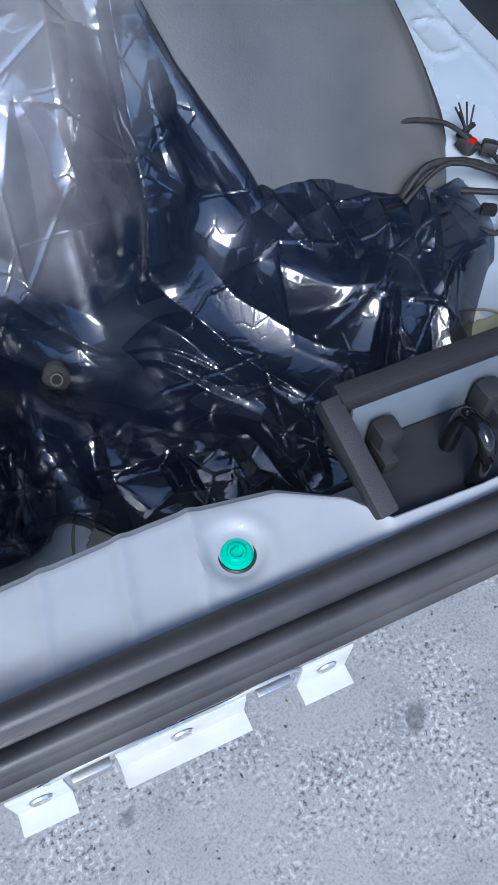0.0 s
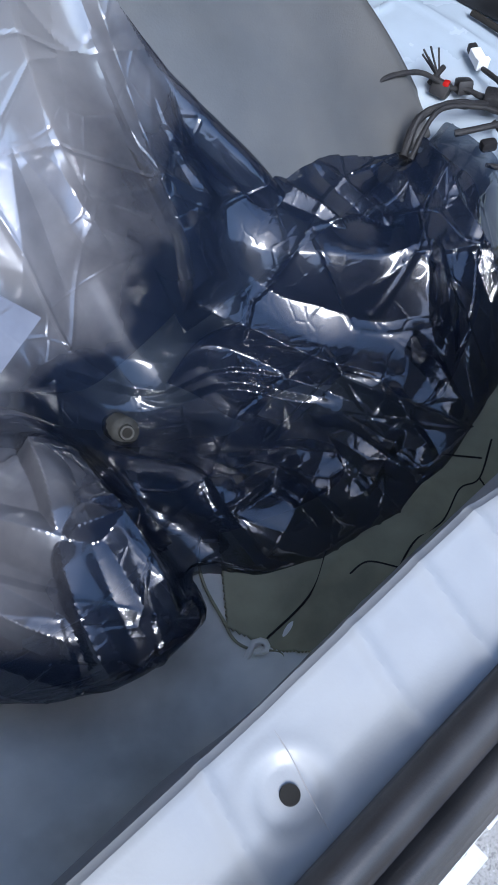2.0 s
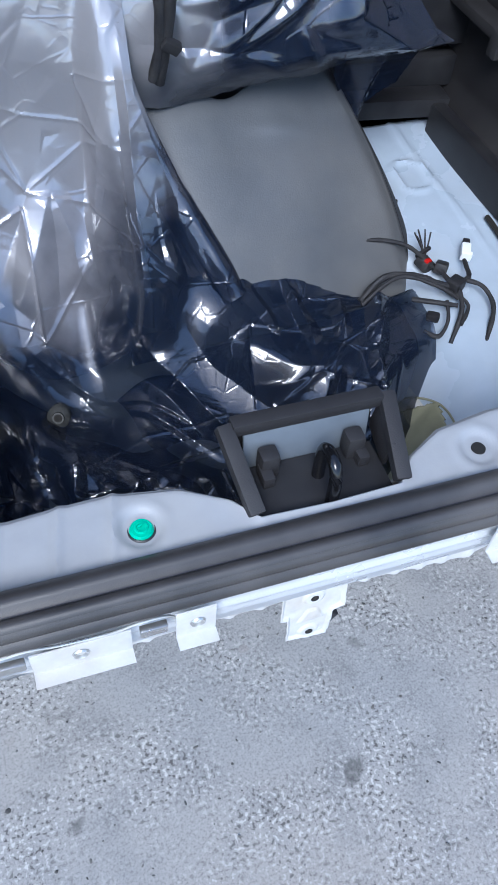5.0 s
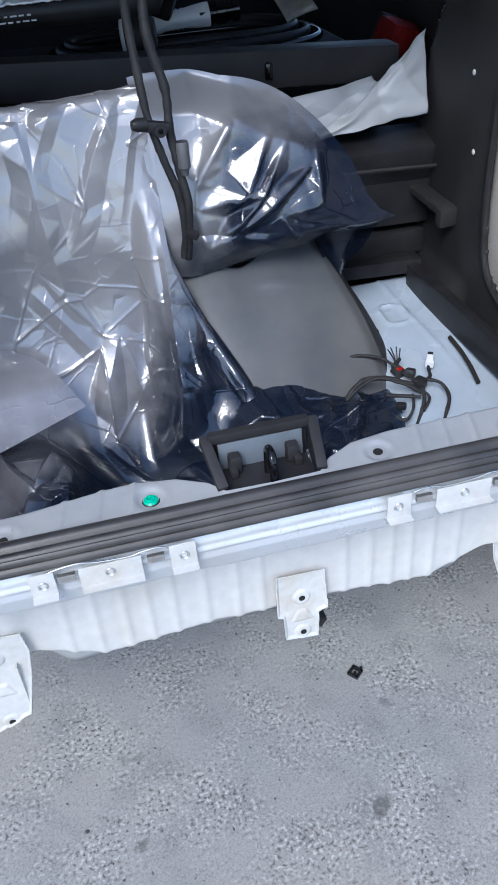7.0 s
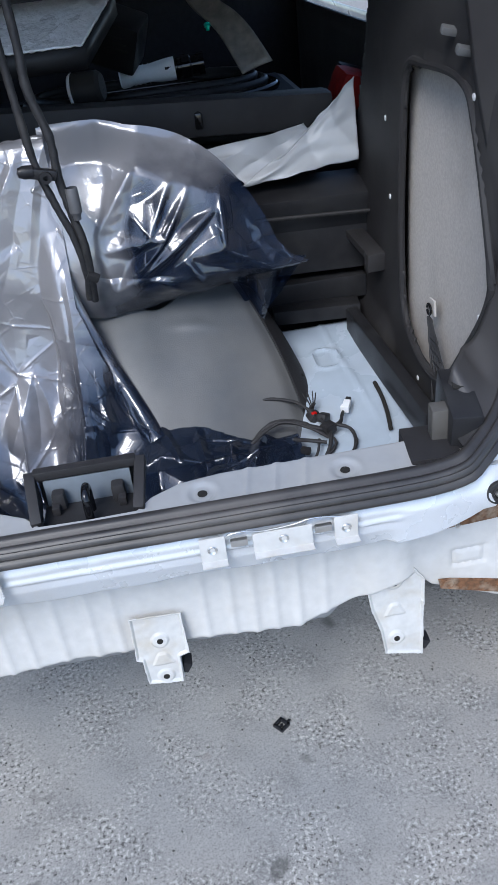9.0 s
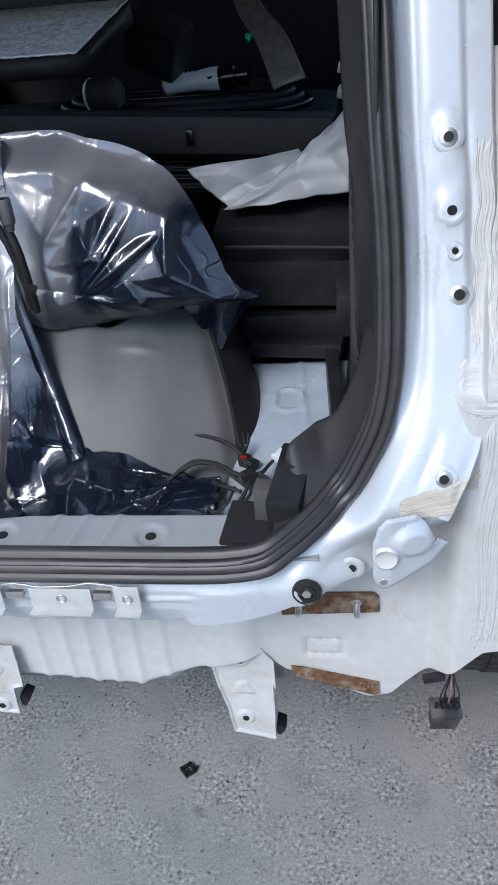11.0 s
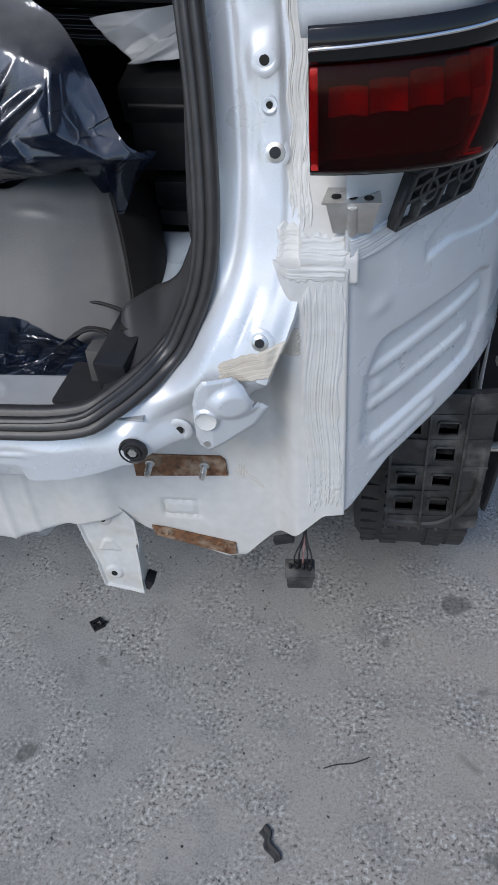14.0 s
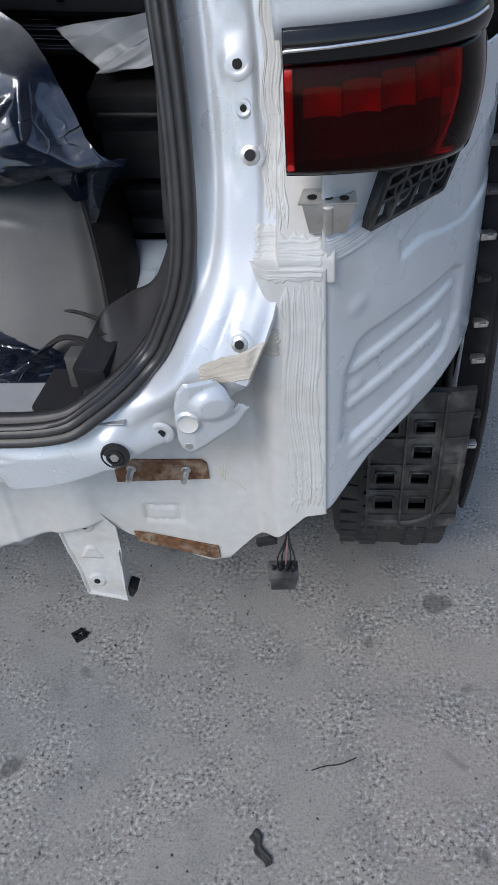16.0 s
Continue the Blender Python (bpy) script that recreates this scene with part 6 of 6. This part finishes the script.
def facet_net(x0, x1, s0, s1, size, height, folds, seed):
    """Flat random facets between sharp straight creases, as crumpled film has them."""
    from mathutils.geometry import delaunay_2d_cdt
    r = random.Random(seed)
    pts, hs, edges = [], [], []
    for ax, a, bx, b, h in folds:
        ends = []
        for x, s in ((ax, a), (bx, b)):
            for q, p in enumerate(pts):
                if (p - Vector((x, s * UNIT))).length < 0.004:
                    ends.append(q)
                    break
            else:
                pts.append(Vector((x, s * UNIT)))
                hs.append(h * 0.9)
                ends.append(len(pts) - 1)
        edges.append(tuple(ends))
        p, q = pts[ends[0]], pts[ends[1]]
        mid, d = (p + q) / 2, (q - p).normalized()
        for side in (-1, 1):
            f = mid + Vector((-d.y, d.x)) * side * r.uniform(0.018, 0.030)
            pts.append(f)
            hs.append(-h * 0.35)
    held = list(pts)
    nx, ns = int((x1 - x0) / size) + 2, int((s1 - s0) / size) + 2
    for i in range(nx):
        for j in range(ns):
            p = Vector((x0 + (i - 0.5 + r.uniform(-0.55, 0.55)) * size, s0 + (j - 0.5 + r.uniform(-0.55, 0.55)) * size))
            if all((p - q).length > size * 0.55 for q in held):
                pts.append(p)
                hs.append(height * r.choice((-1, -0.6, 0.1, 0.5, 1.0)) * r.uniform(0.6, 1.2))
    v, _, f, ov, _, _ = delaunay_2d_cdt(pts, edges, [], 0, 1e-5)
    h = [max((hs[k] for k in o), key=abs) if o else 0.0 for o in ov]
    return np.array([tuple(p) for p in v]), np.array(h), np.array([tuple(t) for t in f])


def net_height(net, X, S, ridge=0.0, width=0.0024, share=0.5):
    """The net's height at arrays of places, with a narrow ridge along some of its edges."""
    V, Hh, T = net
    out = np.zeros_like(X)
    xs = X[:, 0]
    for t in T:
        p = V[t]
        i0, i1 = np.searchsorted(xs, p[:, 0].min()), np.searchsorted(xs, p[:, 0].max())
        if i1 <= i0:
            continue
        x, s = X[i0:i1], S[i0:i1]
        d = (p[1, 0] - p[0, 0]) * (p[2, 1] - p[0, 1]) - (p[2, 0] - p[0, 0]) * (p[1, 1] - p[0, 1])
        if abs(d) < 1e-12:
            continue
        b = ((x - p[0, 0]) * (p[2, 1] - p[0, 1]) - (p[2, 0] - p[0, 0]) * (s - p[0, 1])) / d
        c = ((p[1, 0] - p[0, 0]) * (s - p[0, 1]) - (x - p[0, 0]) * (p[1, 1] - p[0, 1])) / d
        ok = (b >= -1e-6) & (c >= -1e-6) & (b + c <= 1 + 1e-6)
        h = Hh[t[0]] * (1 - b - c) + Hh[t[1]] * b + Hh[t[2]] * c
        for w, i, j in ((1 - b - c, 1, 2), (b, 0, 2), (c, 0, 1)):
            pick = (int(t[i]) * int(t[j]) * 7919 + int(t[i]) + int(t[j])) % 97 / 97
            if ridge and pick < share:
                far = w * abs(d) / np.hypot(*(p[i] - p[j]))
                h = h + ridge * (0.4 + pick / share) * np.exp(-(far / width) ** 2)
        out[i0:i1][ok] = h[ok]
    return out


def crumple(x, s, rough):
    """Soft small unevenness."""
    return rough * 0.006 * noise.noise((x * 16, s * 16, 3)) * abs(noise.noise((x * 5, s * 5, 8)))


def fold_height(folds, X, S):
    """Sharp creases, steep to one side and sloping to the other, fading at their ends."""
    out = np.zeros_like(X)
    for ax, a, bx, b, h, left, right in folds:
        ox, os, dx, ds = ax, a * UNIT, bx - ax, (b - a) * UNIT
        far = math.hypot(dx, ds)
        dx, ds = dx / far, ds / far
        along = ((X - ox) * dx + (S - os) * ds) / far
        off = (S - os) * dx - (X - ox) * ds
        wave = 0.0010 * np.sin(along * 7 + ax * 90)
        off = off + wave
        slope = np.where(off > 0, 1 - off / left, 1 + off / right)
        ends = np.clip((along + 0.12) / 0.3, 0, 1) * np.clip((1.12 - along) / 0.3, 0, 1)
        out = np.maximum(out, h * np.clip(slope, 0, 1) * ends)
    return out


NU, NV = 540, 660


def bag_column(x):
    pts = [Vector((x, y, z)) for y, z in bag_profile(x)]
    dense = [pts[0]]
    for k in range(len(pts) - 1):
        p0, p1, p2, p3 = pts[max(k - 1, 0)], pts[k], pts[k + 1], pts[min(k + 2, len(pts) - 1)]
        for j in range(1, 13):
            t = j / 12
            dense.append(0.5 * (2 * p1 + (p2 - p0) * t + (2 * p0 - 5 * p1 + 4 * p2 - p3) * t * t + (3 * p1 - p0 - 3 * p2 + p3) * t ** 3))
    return dense


def on_column(dense, k):
    q = min(int(k * 12), len(dense) - 2)
    return dense[q].lerp(dense[q + 1], k * 12 - q)


XS = [-0.46 + 0.775 * i / NU for i in range(NU + 1)]
DENSE = [bag_column(x) for x in XS]
WAY = np.repeat(np.linspace(0, 13, NV + 1)[None, :], NU + 1, 0)
flat = np.array([[tuple(p) for p in col] for col in DENSE])
q = np.minimum((WAY * 12).astype(int), flat.shape[1] - 2)
f = (WAY * 12 - q)[..., None]
row = np.arange(NU + 1)[:, None]
BASE = flat[row, q] * (1 - f) + flat[row, q + 1] * f
normal = np.cross(np.gradient(BASE, axis=0), np.gradient(BASE, axis=1))
normal /= np.linalg.norm(normal, axis=2, keepdims=True) + 1e-12
GX, GS = np.repeat(np.array(XS)[:, None], NV + 1, 1), WAY * UNIT
broad = net_height(facet_net(-0.47, 0.33, 0, 13 * UNIT, 0.075, 0.0060, [], 21), GX, GS, 0.0016, 0.0021, 0.4)
tight = net_height(facet_net(-0.47, 0.33, -0.27, 0.76, 0.064, 0.0075, [], 5), GX, GS * 0.55 + GX * 0.5, 0.0016, 0.0021, 0.45)
folds = sum(fold_height(group, GX, GS) for group in (NECK_FOLDS, MASS_FOLDS, FRONT_FOLDS, LOBE_FOLDS))
crinkle = net_height(facet_net(-0.47, 0.33, 0, 13 * UNIT, 0.024, 0.0022, [], 33), GX, GS) * np.clip((WAY - 6.0) / 2, 0.05, 1)
coarse = 0.8 * broad + 0.7 * crinkle + 0.9 * folds + tight * (1 - np.clip((WAY - 3.6) / 1.4, 0, 1))
soften = np.array([[crumple(x, k * UNIT, 1.0) for k in WAY[i]] for i, x in enumerate(XS)])
relief = coarse + soften
skin = BASE + normal * relief[..., None]
grid = np.arange((NU + 1) * (NV + 1)).reshape(NU + 1, NV + 1)
quads = np.stack((grid[:-1, :-1], grid[1:, :-1], grid[1:, 1:], grid[:-1, 1:]), -1).reshape(-1, 4)
middle = (WAY[:-1, :-1] + WAY[1:, 1:]).reshape(-1) / 2
edge = np.repeat([reach(x + 0.0007) for x in XS[:-1]], NV)
quads = quads[middle < edge]
film_mesh = bpy.data.meshes.new("film")
film_mesh.from_pydata(skin.reshape(-1, 3).tolist(), [], quads.tolist())
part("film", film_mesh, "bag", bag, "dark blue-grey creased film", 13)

# unseen dark sheet added under the film to darken the lower bag
filler = thing("dark_backing", "dark sheet added behind the film to darken the lower plastic bag", "car part")
bm = bmesh.new()


def filler_at(u, v):
    i = int(round(u * NU * 0.985))
    k = 2.6 + (min(reach(XS[i]), 5.0 + 1.4 * soft(XS[i], 0.0, 0.06)) - 2.6) * v
    p = on_column(DENSE[i], k)
    return p + Vector((0, 0.022, -0.034))


sheet(bm, filler_at, 60, 40)
part("body", bm, "dark", filler, "", 60, 0.004)

# what the bag is drawn over: a pale panel that the film clings to
wp = thing("wrapped_panel", "pale panel standing upright inside the plastic bag", "car part")
bm = bmesh.new()


def wrapped_at(u, v):
    x = -0.455 + 0.420 * u
    i = int(np.clip(round((min(x, 0.0) + 0.46) / 0.775 * NU), 0, NU))
    k = 5.4 + (11.2 - 5.4) * v
    p = on_column(DENSE[i], k)
    low = 1 - soft(k, 5.0, 6.5)
    return Vector((x, p.y + 0.016 + 0.006 * low, p.z - 0.006 - 0.018 * low))


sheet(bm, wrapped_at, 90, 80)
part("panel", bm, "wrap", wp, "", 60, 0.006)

# right-hand flap that fans out from the gathered neck
bm = bmesh.new()
NECK = Vector((-0.035, 0.548, 0.880))
FA = [-1.45, -1.1, -0.75, -0.457, -0.30, -0.165, -0.10, -0.067, -0.02, 0.047, 0.32, 0.656, 1.0, 1.35, 1.6]
FR = [0.074, 0.085, 0.105, 0.149, 0.19, 0.262, 0.338, 0.395, 0.36, 0.34, 0.314, 0.28, 0.243, 0.23, 0.228]


FLAP_FOLDS = [(0.035, 11.26, 0.109, 12.3, 0.010), (0.029, 10.76, 0.116, 10.98, 0.009), (0.116, 10.98, 0.169, 12.07, 0.011), (0.042, 10.0, 0.143, 10.95, 0.011),
              (0.143, 10.95, 0.197, 11.9, 0.011), (0.243, 11.76, 0.241, 10.6, 0.012), (0.241, 10.6, 0.311, 10.14, 0.012), (0.076, 10.14, 0.237, 11.4, 0.009)]
FU, FV = 280, 190
fx = np.zeros((FU + 1, FV + 1))
fz = np.zeros((FU + 1, FV + 1))
for i in range(FU + 1):
    for j in range(FV + 1):
        ang = -1.45 + 3.05 * i / FU
        r = j / FV * (lerp(ang, FA, FR) + 0.025 * math.cos(ang))
        fx[i, j], fz[i, j] = NECK.x + r * math.cos(ang), NECK.z + r * math.sin(ang)
flap_net = facet_net(-0.03, 0.40, 0.72, 1.14, 0.10, 0.009, FLAP_FOLDS, 9)
tiny_net = facet_net(-0.03, 0.40, 0.72, 1.14, 0.045, 0.0016, [], 12)
RXS = np.linspace(-0.03, 0.40, 320)
RZS = np.linspace(0.72, 1.14, 320)
GXX, GZZ = np.meshgrid(RXS, RZS, indexing="ij")
flap_relief = net_height(flap_net, GXX, GZZ, 0.0028, 0.006, 0.3) + net_height(tiny_net, GXX, GZZ)
for _ in range(6):
    wide = np.pad(flap_relief, 1, mode="edge")
    flap_relief = (wide[:-2, 1:-1] + wide[2:, 1:-1] + wide[1:-1, :-2] + wide[1:-1, 2:]) / 4
bm = bmesh.new()


def flap_at(u, v):
    i, j = int(round(u * FU)), int(round(v * FV))
    x, z = fx[i, j], fz[i, j]
    a = min(318, max(0, int((x + 0.03) / 0.43 * 319)))
    b = min(318, max(0, int((z - 0.72) / 0.42 * 319)))
    ta, tb = (x + 0.03) / 0.43 * 319 - a, (z - 0.72) / 0.42 * 319 - b
    rel = (flap_relief[a, b] * (1 - ta) + flap_relief[a + 1, b] * ta) * (1 - tb) + (flap_relief[a, b + 1] * (1 - ta) + flap_relief[a + 1, b + 1] * ta) * tb
    y = NECK.y + 0.055 * soft(z, 0.88, 1.09) + 0.03 * soft(0.87 - z, 0, 0.1) - 0.030 * math.sin(math.pi * min(1, v)) * soft(x, 0.0, 0.15)
    y += 0.05 * soft(z - 1.02 + 0.35 * max(0, x - 0.05), 0.03, 0.09)
    return (x, y - rel * soft(v, 0, 0.3), z)


sheet(bm, flap_at, FU, FV)
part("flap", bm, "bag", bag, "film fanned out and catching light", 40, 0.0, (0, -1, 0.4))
bm = bmesh.new()
sheet(bm, lambda u, v: tuple(Vector(flap_at(u, v * 0.96)) + Vector((0.004 * math.sin(9 * u), 0.006 + 0.010 * soft(v, 0, 0.4) + 0.006 * noise.noise((u * 4, v * 4, 1)), -0.004))), FU // 2, FV // 2)
part("flap_back", bm, "bag", bag, "", 40, 0.0, (0, -1, 0.4))

# tail of film hanging from the flap's tip
bm = bmesh.new()


def tail_at(u, v):
    a, b = Vector((0.24, 0.60, 0.828)), Vector((0.385, 0.575, 0.85))
    p = a.lerp(b, u)
    q = Vector((0.292, 0.600, 0.712)).lerp(Vector((0.335, 0.590, 0.79)), soft(u, 0.35, 1.0))
    p = p.lerp(q, v)
    return p + Vector((0, 0.014 * tri(u * 1.7 + v * 0.4) + 0.012 * math.sin(v * 3), 0))


sheet(bm, tail_at, 40, 40)
part("tail", bm, "bag", bag, "", 40, 0.0, (0, -1, 0.4))

# thick roll of film from the neck down beside the grey part
bm = bmesh.new()
ROLL = smooth_path([(-0.036, 0.548, 0.905), (-0.026, 0.536, 0.830), (-0.002, 0.510, 0.755), (0.022, 0.480, 0.700), (0.046, 0.445, 0.655), (0.066, 0.415, 0.615)], 0.003)


def roll_at(u, v):
    k = u * (len(ROLL) - 1)
    i = min(int(k), len(ROLL) - 2)
    p = ROLL[i].lerp(ROLL[i + 1], k - i)
    d = (ROLL[i + 1] - ROLL[i]).normalized()
    side = d.cross(Vector((-0.5, -0.8, 0.4))).normalized()
    out = side.cross(d)
    a = 2 * math.pi * v
    r = (0.006 + 0.013 * soft(u, 0, 0.8)) * (1 + 0.10 * noise.noise((u * 3, math.cos(a) * 1.4, math.sin(a) * 1.4)) + 0.05 * noise.noise((u * 12, math.cos(a) * 3, 4)))
    return p + side * r * 1.15 * math.cos(a) + out * r * math.sin(a) * 0.9


sheet(bm, roll_at, 150, 60)
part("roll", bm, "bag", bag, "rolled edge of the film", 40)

# loose flap on the left
bm = bmesh.new()


def left_flap_at(u, v):
    a, b, c, d = Vector((-0.207, 0.385, 0.687)), Vector((-0.31, 0.52, 0.735)), Vector((-0.47, 0.30, 0.66)), Vector((-0.52, 0.52, 0.78))
    p = (a * (1 - u) + c * u) * (1 - v) + (b * (1 - u) + d * u) * v
    return p + Vector((0, 0, -0.02 * (1 - v) * u + 0.025 * math.sin(math.pi * v) + crumple(p.x, p.y, 0.5)))


sheet(bm, left_flap_at, 90, 70)
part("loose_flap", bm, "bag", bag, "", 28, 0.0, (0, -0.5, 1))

# corrugated grey cup poking out of the bag
cup = thing("hose_end", "grey corrugated hose end poking through the bag", "hose end")
bm = bmesh.new()
prof = [(0, 0.004), (0.007, 0.004), (0.008, 0.0)] + [(0.0125 + 0.0018 * math.sin(k * 1.6), -0.003 - 0.0022 * k) for k in range(18)] + [(0.012, -0.05)]
lathe(bm, prof, (-0.174, 0.360, 0.518), (-0.10, -0.62, 0.55), 26)
part("body", bm, mat("grey_green_plastic", (0.040, 0.041, 0.038), 0.6, bump=0.2), cup)
bm = bmesh.new()
lathe(bm, [(0, 0.0046), (0.0045, 0.0046), (0.0050, 0.0042), (0.0052, 0.001)], (-0.174, 0.360, 0.518), (-0.10, -0.62, 0.55), 18)
part("mouth", bm, "crack", cup)

# ---- cables ----
rope = thing("hanging_harness", "two dark taped cables hanging down, clipped together", "cable harness")
for pts, r in (([(-0.060, 0.49, 1.55), (-0.046, 0.495, 1.28), (-0.044, 0.50, 1.216), (-0.040, 0.498, 1.15), (-0.034, 0.495, 1.085), (-0.018, 0.497, 1.02), (-0.002, 0.50, 0.965), (0.004, 0.512, 0.90), (-0.002, 0.525, 0.85)], 0.0062),
               ([(-0.030, 0.50, 1.55), (-0.020, 0.50, 1.27), (-0.020, 0.497, 1.19), (-0.004, 0.495, 1.12), (-0.004, 0.495, 1.06), (0.004, 0.497, 1.0), (0.012, 0.50, 0.95), (0.010, 0.512, 0.90), (0.006, 0.528, 0.845)], 0.0068)):
    bm = bmesh.new()
    tube(bm, pts, r, 12, 0.006, wobble=0.22)
    part("cable", bm, "cable", rope)
bm = bmesh.new()
box(bm, (-0.030, 0.486, 1.073), (0.052, 0.016, 0.016), 0.004, (0, 12, 0))
lathe(bm, [(0.004, -0.002), (0.009, -0.002), (0.009, 0.006), (0.004, 0.006)], (-0.020, 0.479, 1.068), (0, -1, 0), 18)
lathe(bm, [(0, 0.014), (0.007, 0.012), (0.010, 0.004), (0.010, -0.01)], (-0.048, 0.484, 1.078), (-1, -0.2, 0.1), 14)
part("clip", bm, "black", rope, "black cable clip")
bm = bmesh.new()
lathe(bm, [(0.009, -0.02), (0.010, -0.018), (0.010, 0.018), (0.007, 0.022), (0.006, 0.03)], (0.011, 0.492, 1.025), (0, 0, -1), 16)
part("sleeve", bm, mat("grey_sleeve", (0.09, 0.09, 0.095), 0.5), rope)
bm = bmesh.new()
box(bm, (0.014, 0.505, 0.895), (0.02, 0.012, 0.012), 0.002, (20, 30, 0))
part("small_connector", bm, "black", rope)

har = thing("floor_harness", "black taped wiring harness with connectors on the boot floor", "wiring harness")
for pts, r in (([(0.215, 0.42, 0.602), (0.225, 0.45, 0.628), (0.27, 0.455, 0.640), (0.32, 0.445, 0.632), (0.350, 0.432, 0.612)], 0.0042),
               ([(0.235, 0.385, 0.60), (0.27, 0.398, 0.622), (0.31, 0.390, 0.624), (0.342, 0.375, 0.616), (0.365, 0.370, 0.612)], 0.0062),
               ([(0.350, 0.430, 0.606), (0.360, 0.405, 0.612), (0.362, 0.385, 0.612), (0.368, 0.368, 0.612), (0.360, 0.335, 0.600), (0.335, 0.305, 0.575)], 0.0045),
               ([(0.368, 0.372, 0.613), (0.388, 0.378, 0.617), (0.396, 0.398, 0.616), (0.402, 0.415, 0.614)], 0.0040),
               ([(0.382, 0.374, 0.616), (0.402, 0.360, 0.612), (0.404, 0.330, 0.603), (0.385, 0.300, 0.59), (0.36, 0.27, 0.57)], 0.0040),
               ([(0.305, 0.372, 0.600), (0.330, 0.352, 0.606), (0.356, 0.342, 0.604)], 0.0048)):
    bm = bmesh.new()
    tube(bm, pts, r * 0.75, 10, 0.005, wobble=0.3)
    part("cable", bm, "cable", har)
for pts, r in (([(0.230, 0.372, 0.606), (0.285, 0.386, 0.630), (0.335, 0.368, 0.620), (0.362, 0.352, 0.606)], 0.0028),
               ([(0.345, 0.352, 0.606), (0.336, 0.326, 0.596), (0.318, 0.312, 0.585), (0.300, 0.322, 0.590)], 0.0026),
               ([(0.362, 0.362, 0.608), (0.372, 0.340, 0.602), (0.352, 0.318, 0.592)], 0.0026)):
    bm = bmesh.new()
    tube(bm, pts, r, 10, 0.005, wobble=0.35)
    part("cable", bm, "cable", har)
for k in range(5):
    bm = bmesh.new()
    a = 0.9 * k
    tube(bm, [(0.352, 0.436, 0.612), (0.352 + 0.006 * math.cos(a), 0.445 + 0.006 * math.sin(a), 0.626), (0.350 + 0.012 * math.cos(a), 0.452 + 0.010 * math.sin(a), 0.640)], 0.0012, 5, 0.004)
    part("wire_end", bm, "cable", har)
for c, s, rot, m in (((0.352, 0.432, 0.604), (0.020, 0.022, 0.018), (10, 30, 20), "cable"), ((0.350, 0.440, 0.618), (0.006, 0.006, 0.026), (20, 30, 0), "cable"), ((0.366, 0.412, 0.610), (0.022, 0.018, 0.016), (0, 20, 50), "black"),
                     ((0.366, 0.372, 0.613), (0.024, 0.020, 0.017), (0, 0, 30), "cable"), ((0.352, 0.426, 0.6125), (0.010, 0.008, 0.006), (0, 0, 20), "red"), ((0.318, 0.336, 0.598), (0.018, 0.012, 0.012), (0, 0, -30), "black")):
    bm = bmesh.new()
    box(bm, c, s, 0.004, rot)
    part("connector", bm, m, har)
bm = bmesh.new()
box(bm, (0.412, 0.430, 0.616), (0.013, 0.024, 0.011), 0.002, (8, 0, -28))
box(bm, (0.407, 0.420, 0.616), (0.015, 0.007, 0.013), 0.001, (8, 0, -28))
part("white_connector", bm, "white", har, "white plug connector")
bm = bmesh.new()
box(bm, (0.419, 0.444, 0.618), (0.010, 0.010, 0.010), 0.002, (8, 0, -28))
part("connector_end", bm, "black", har)
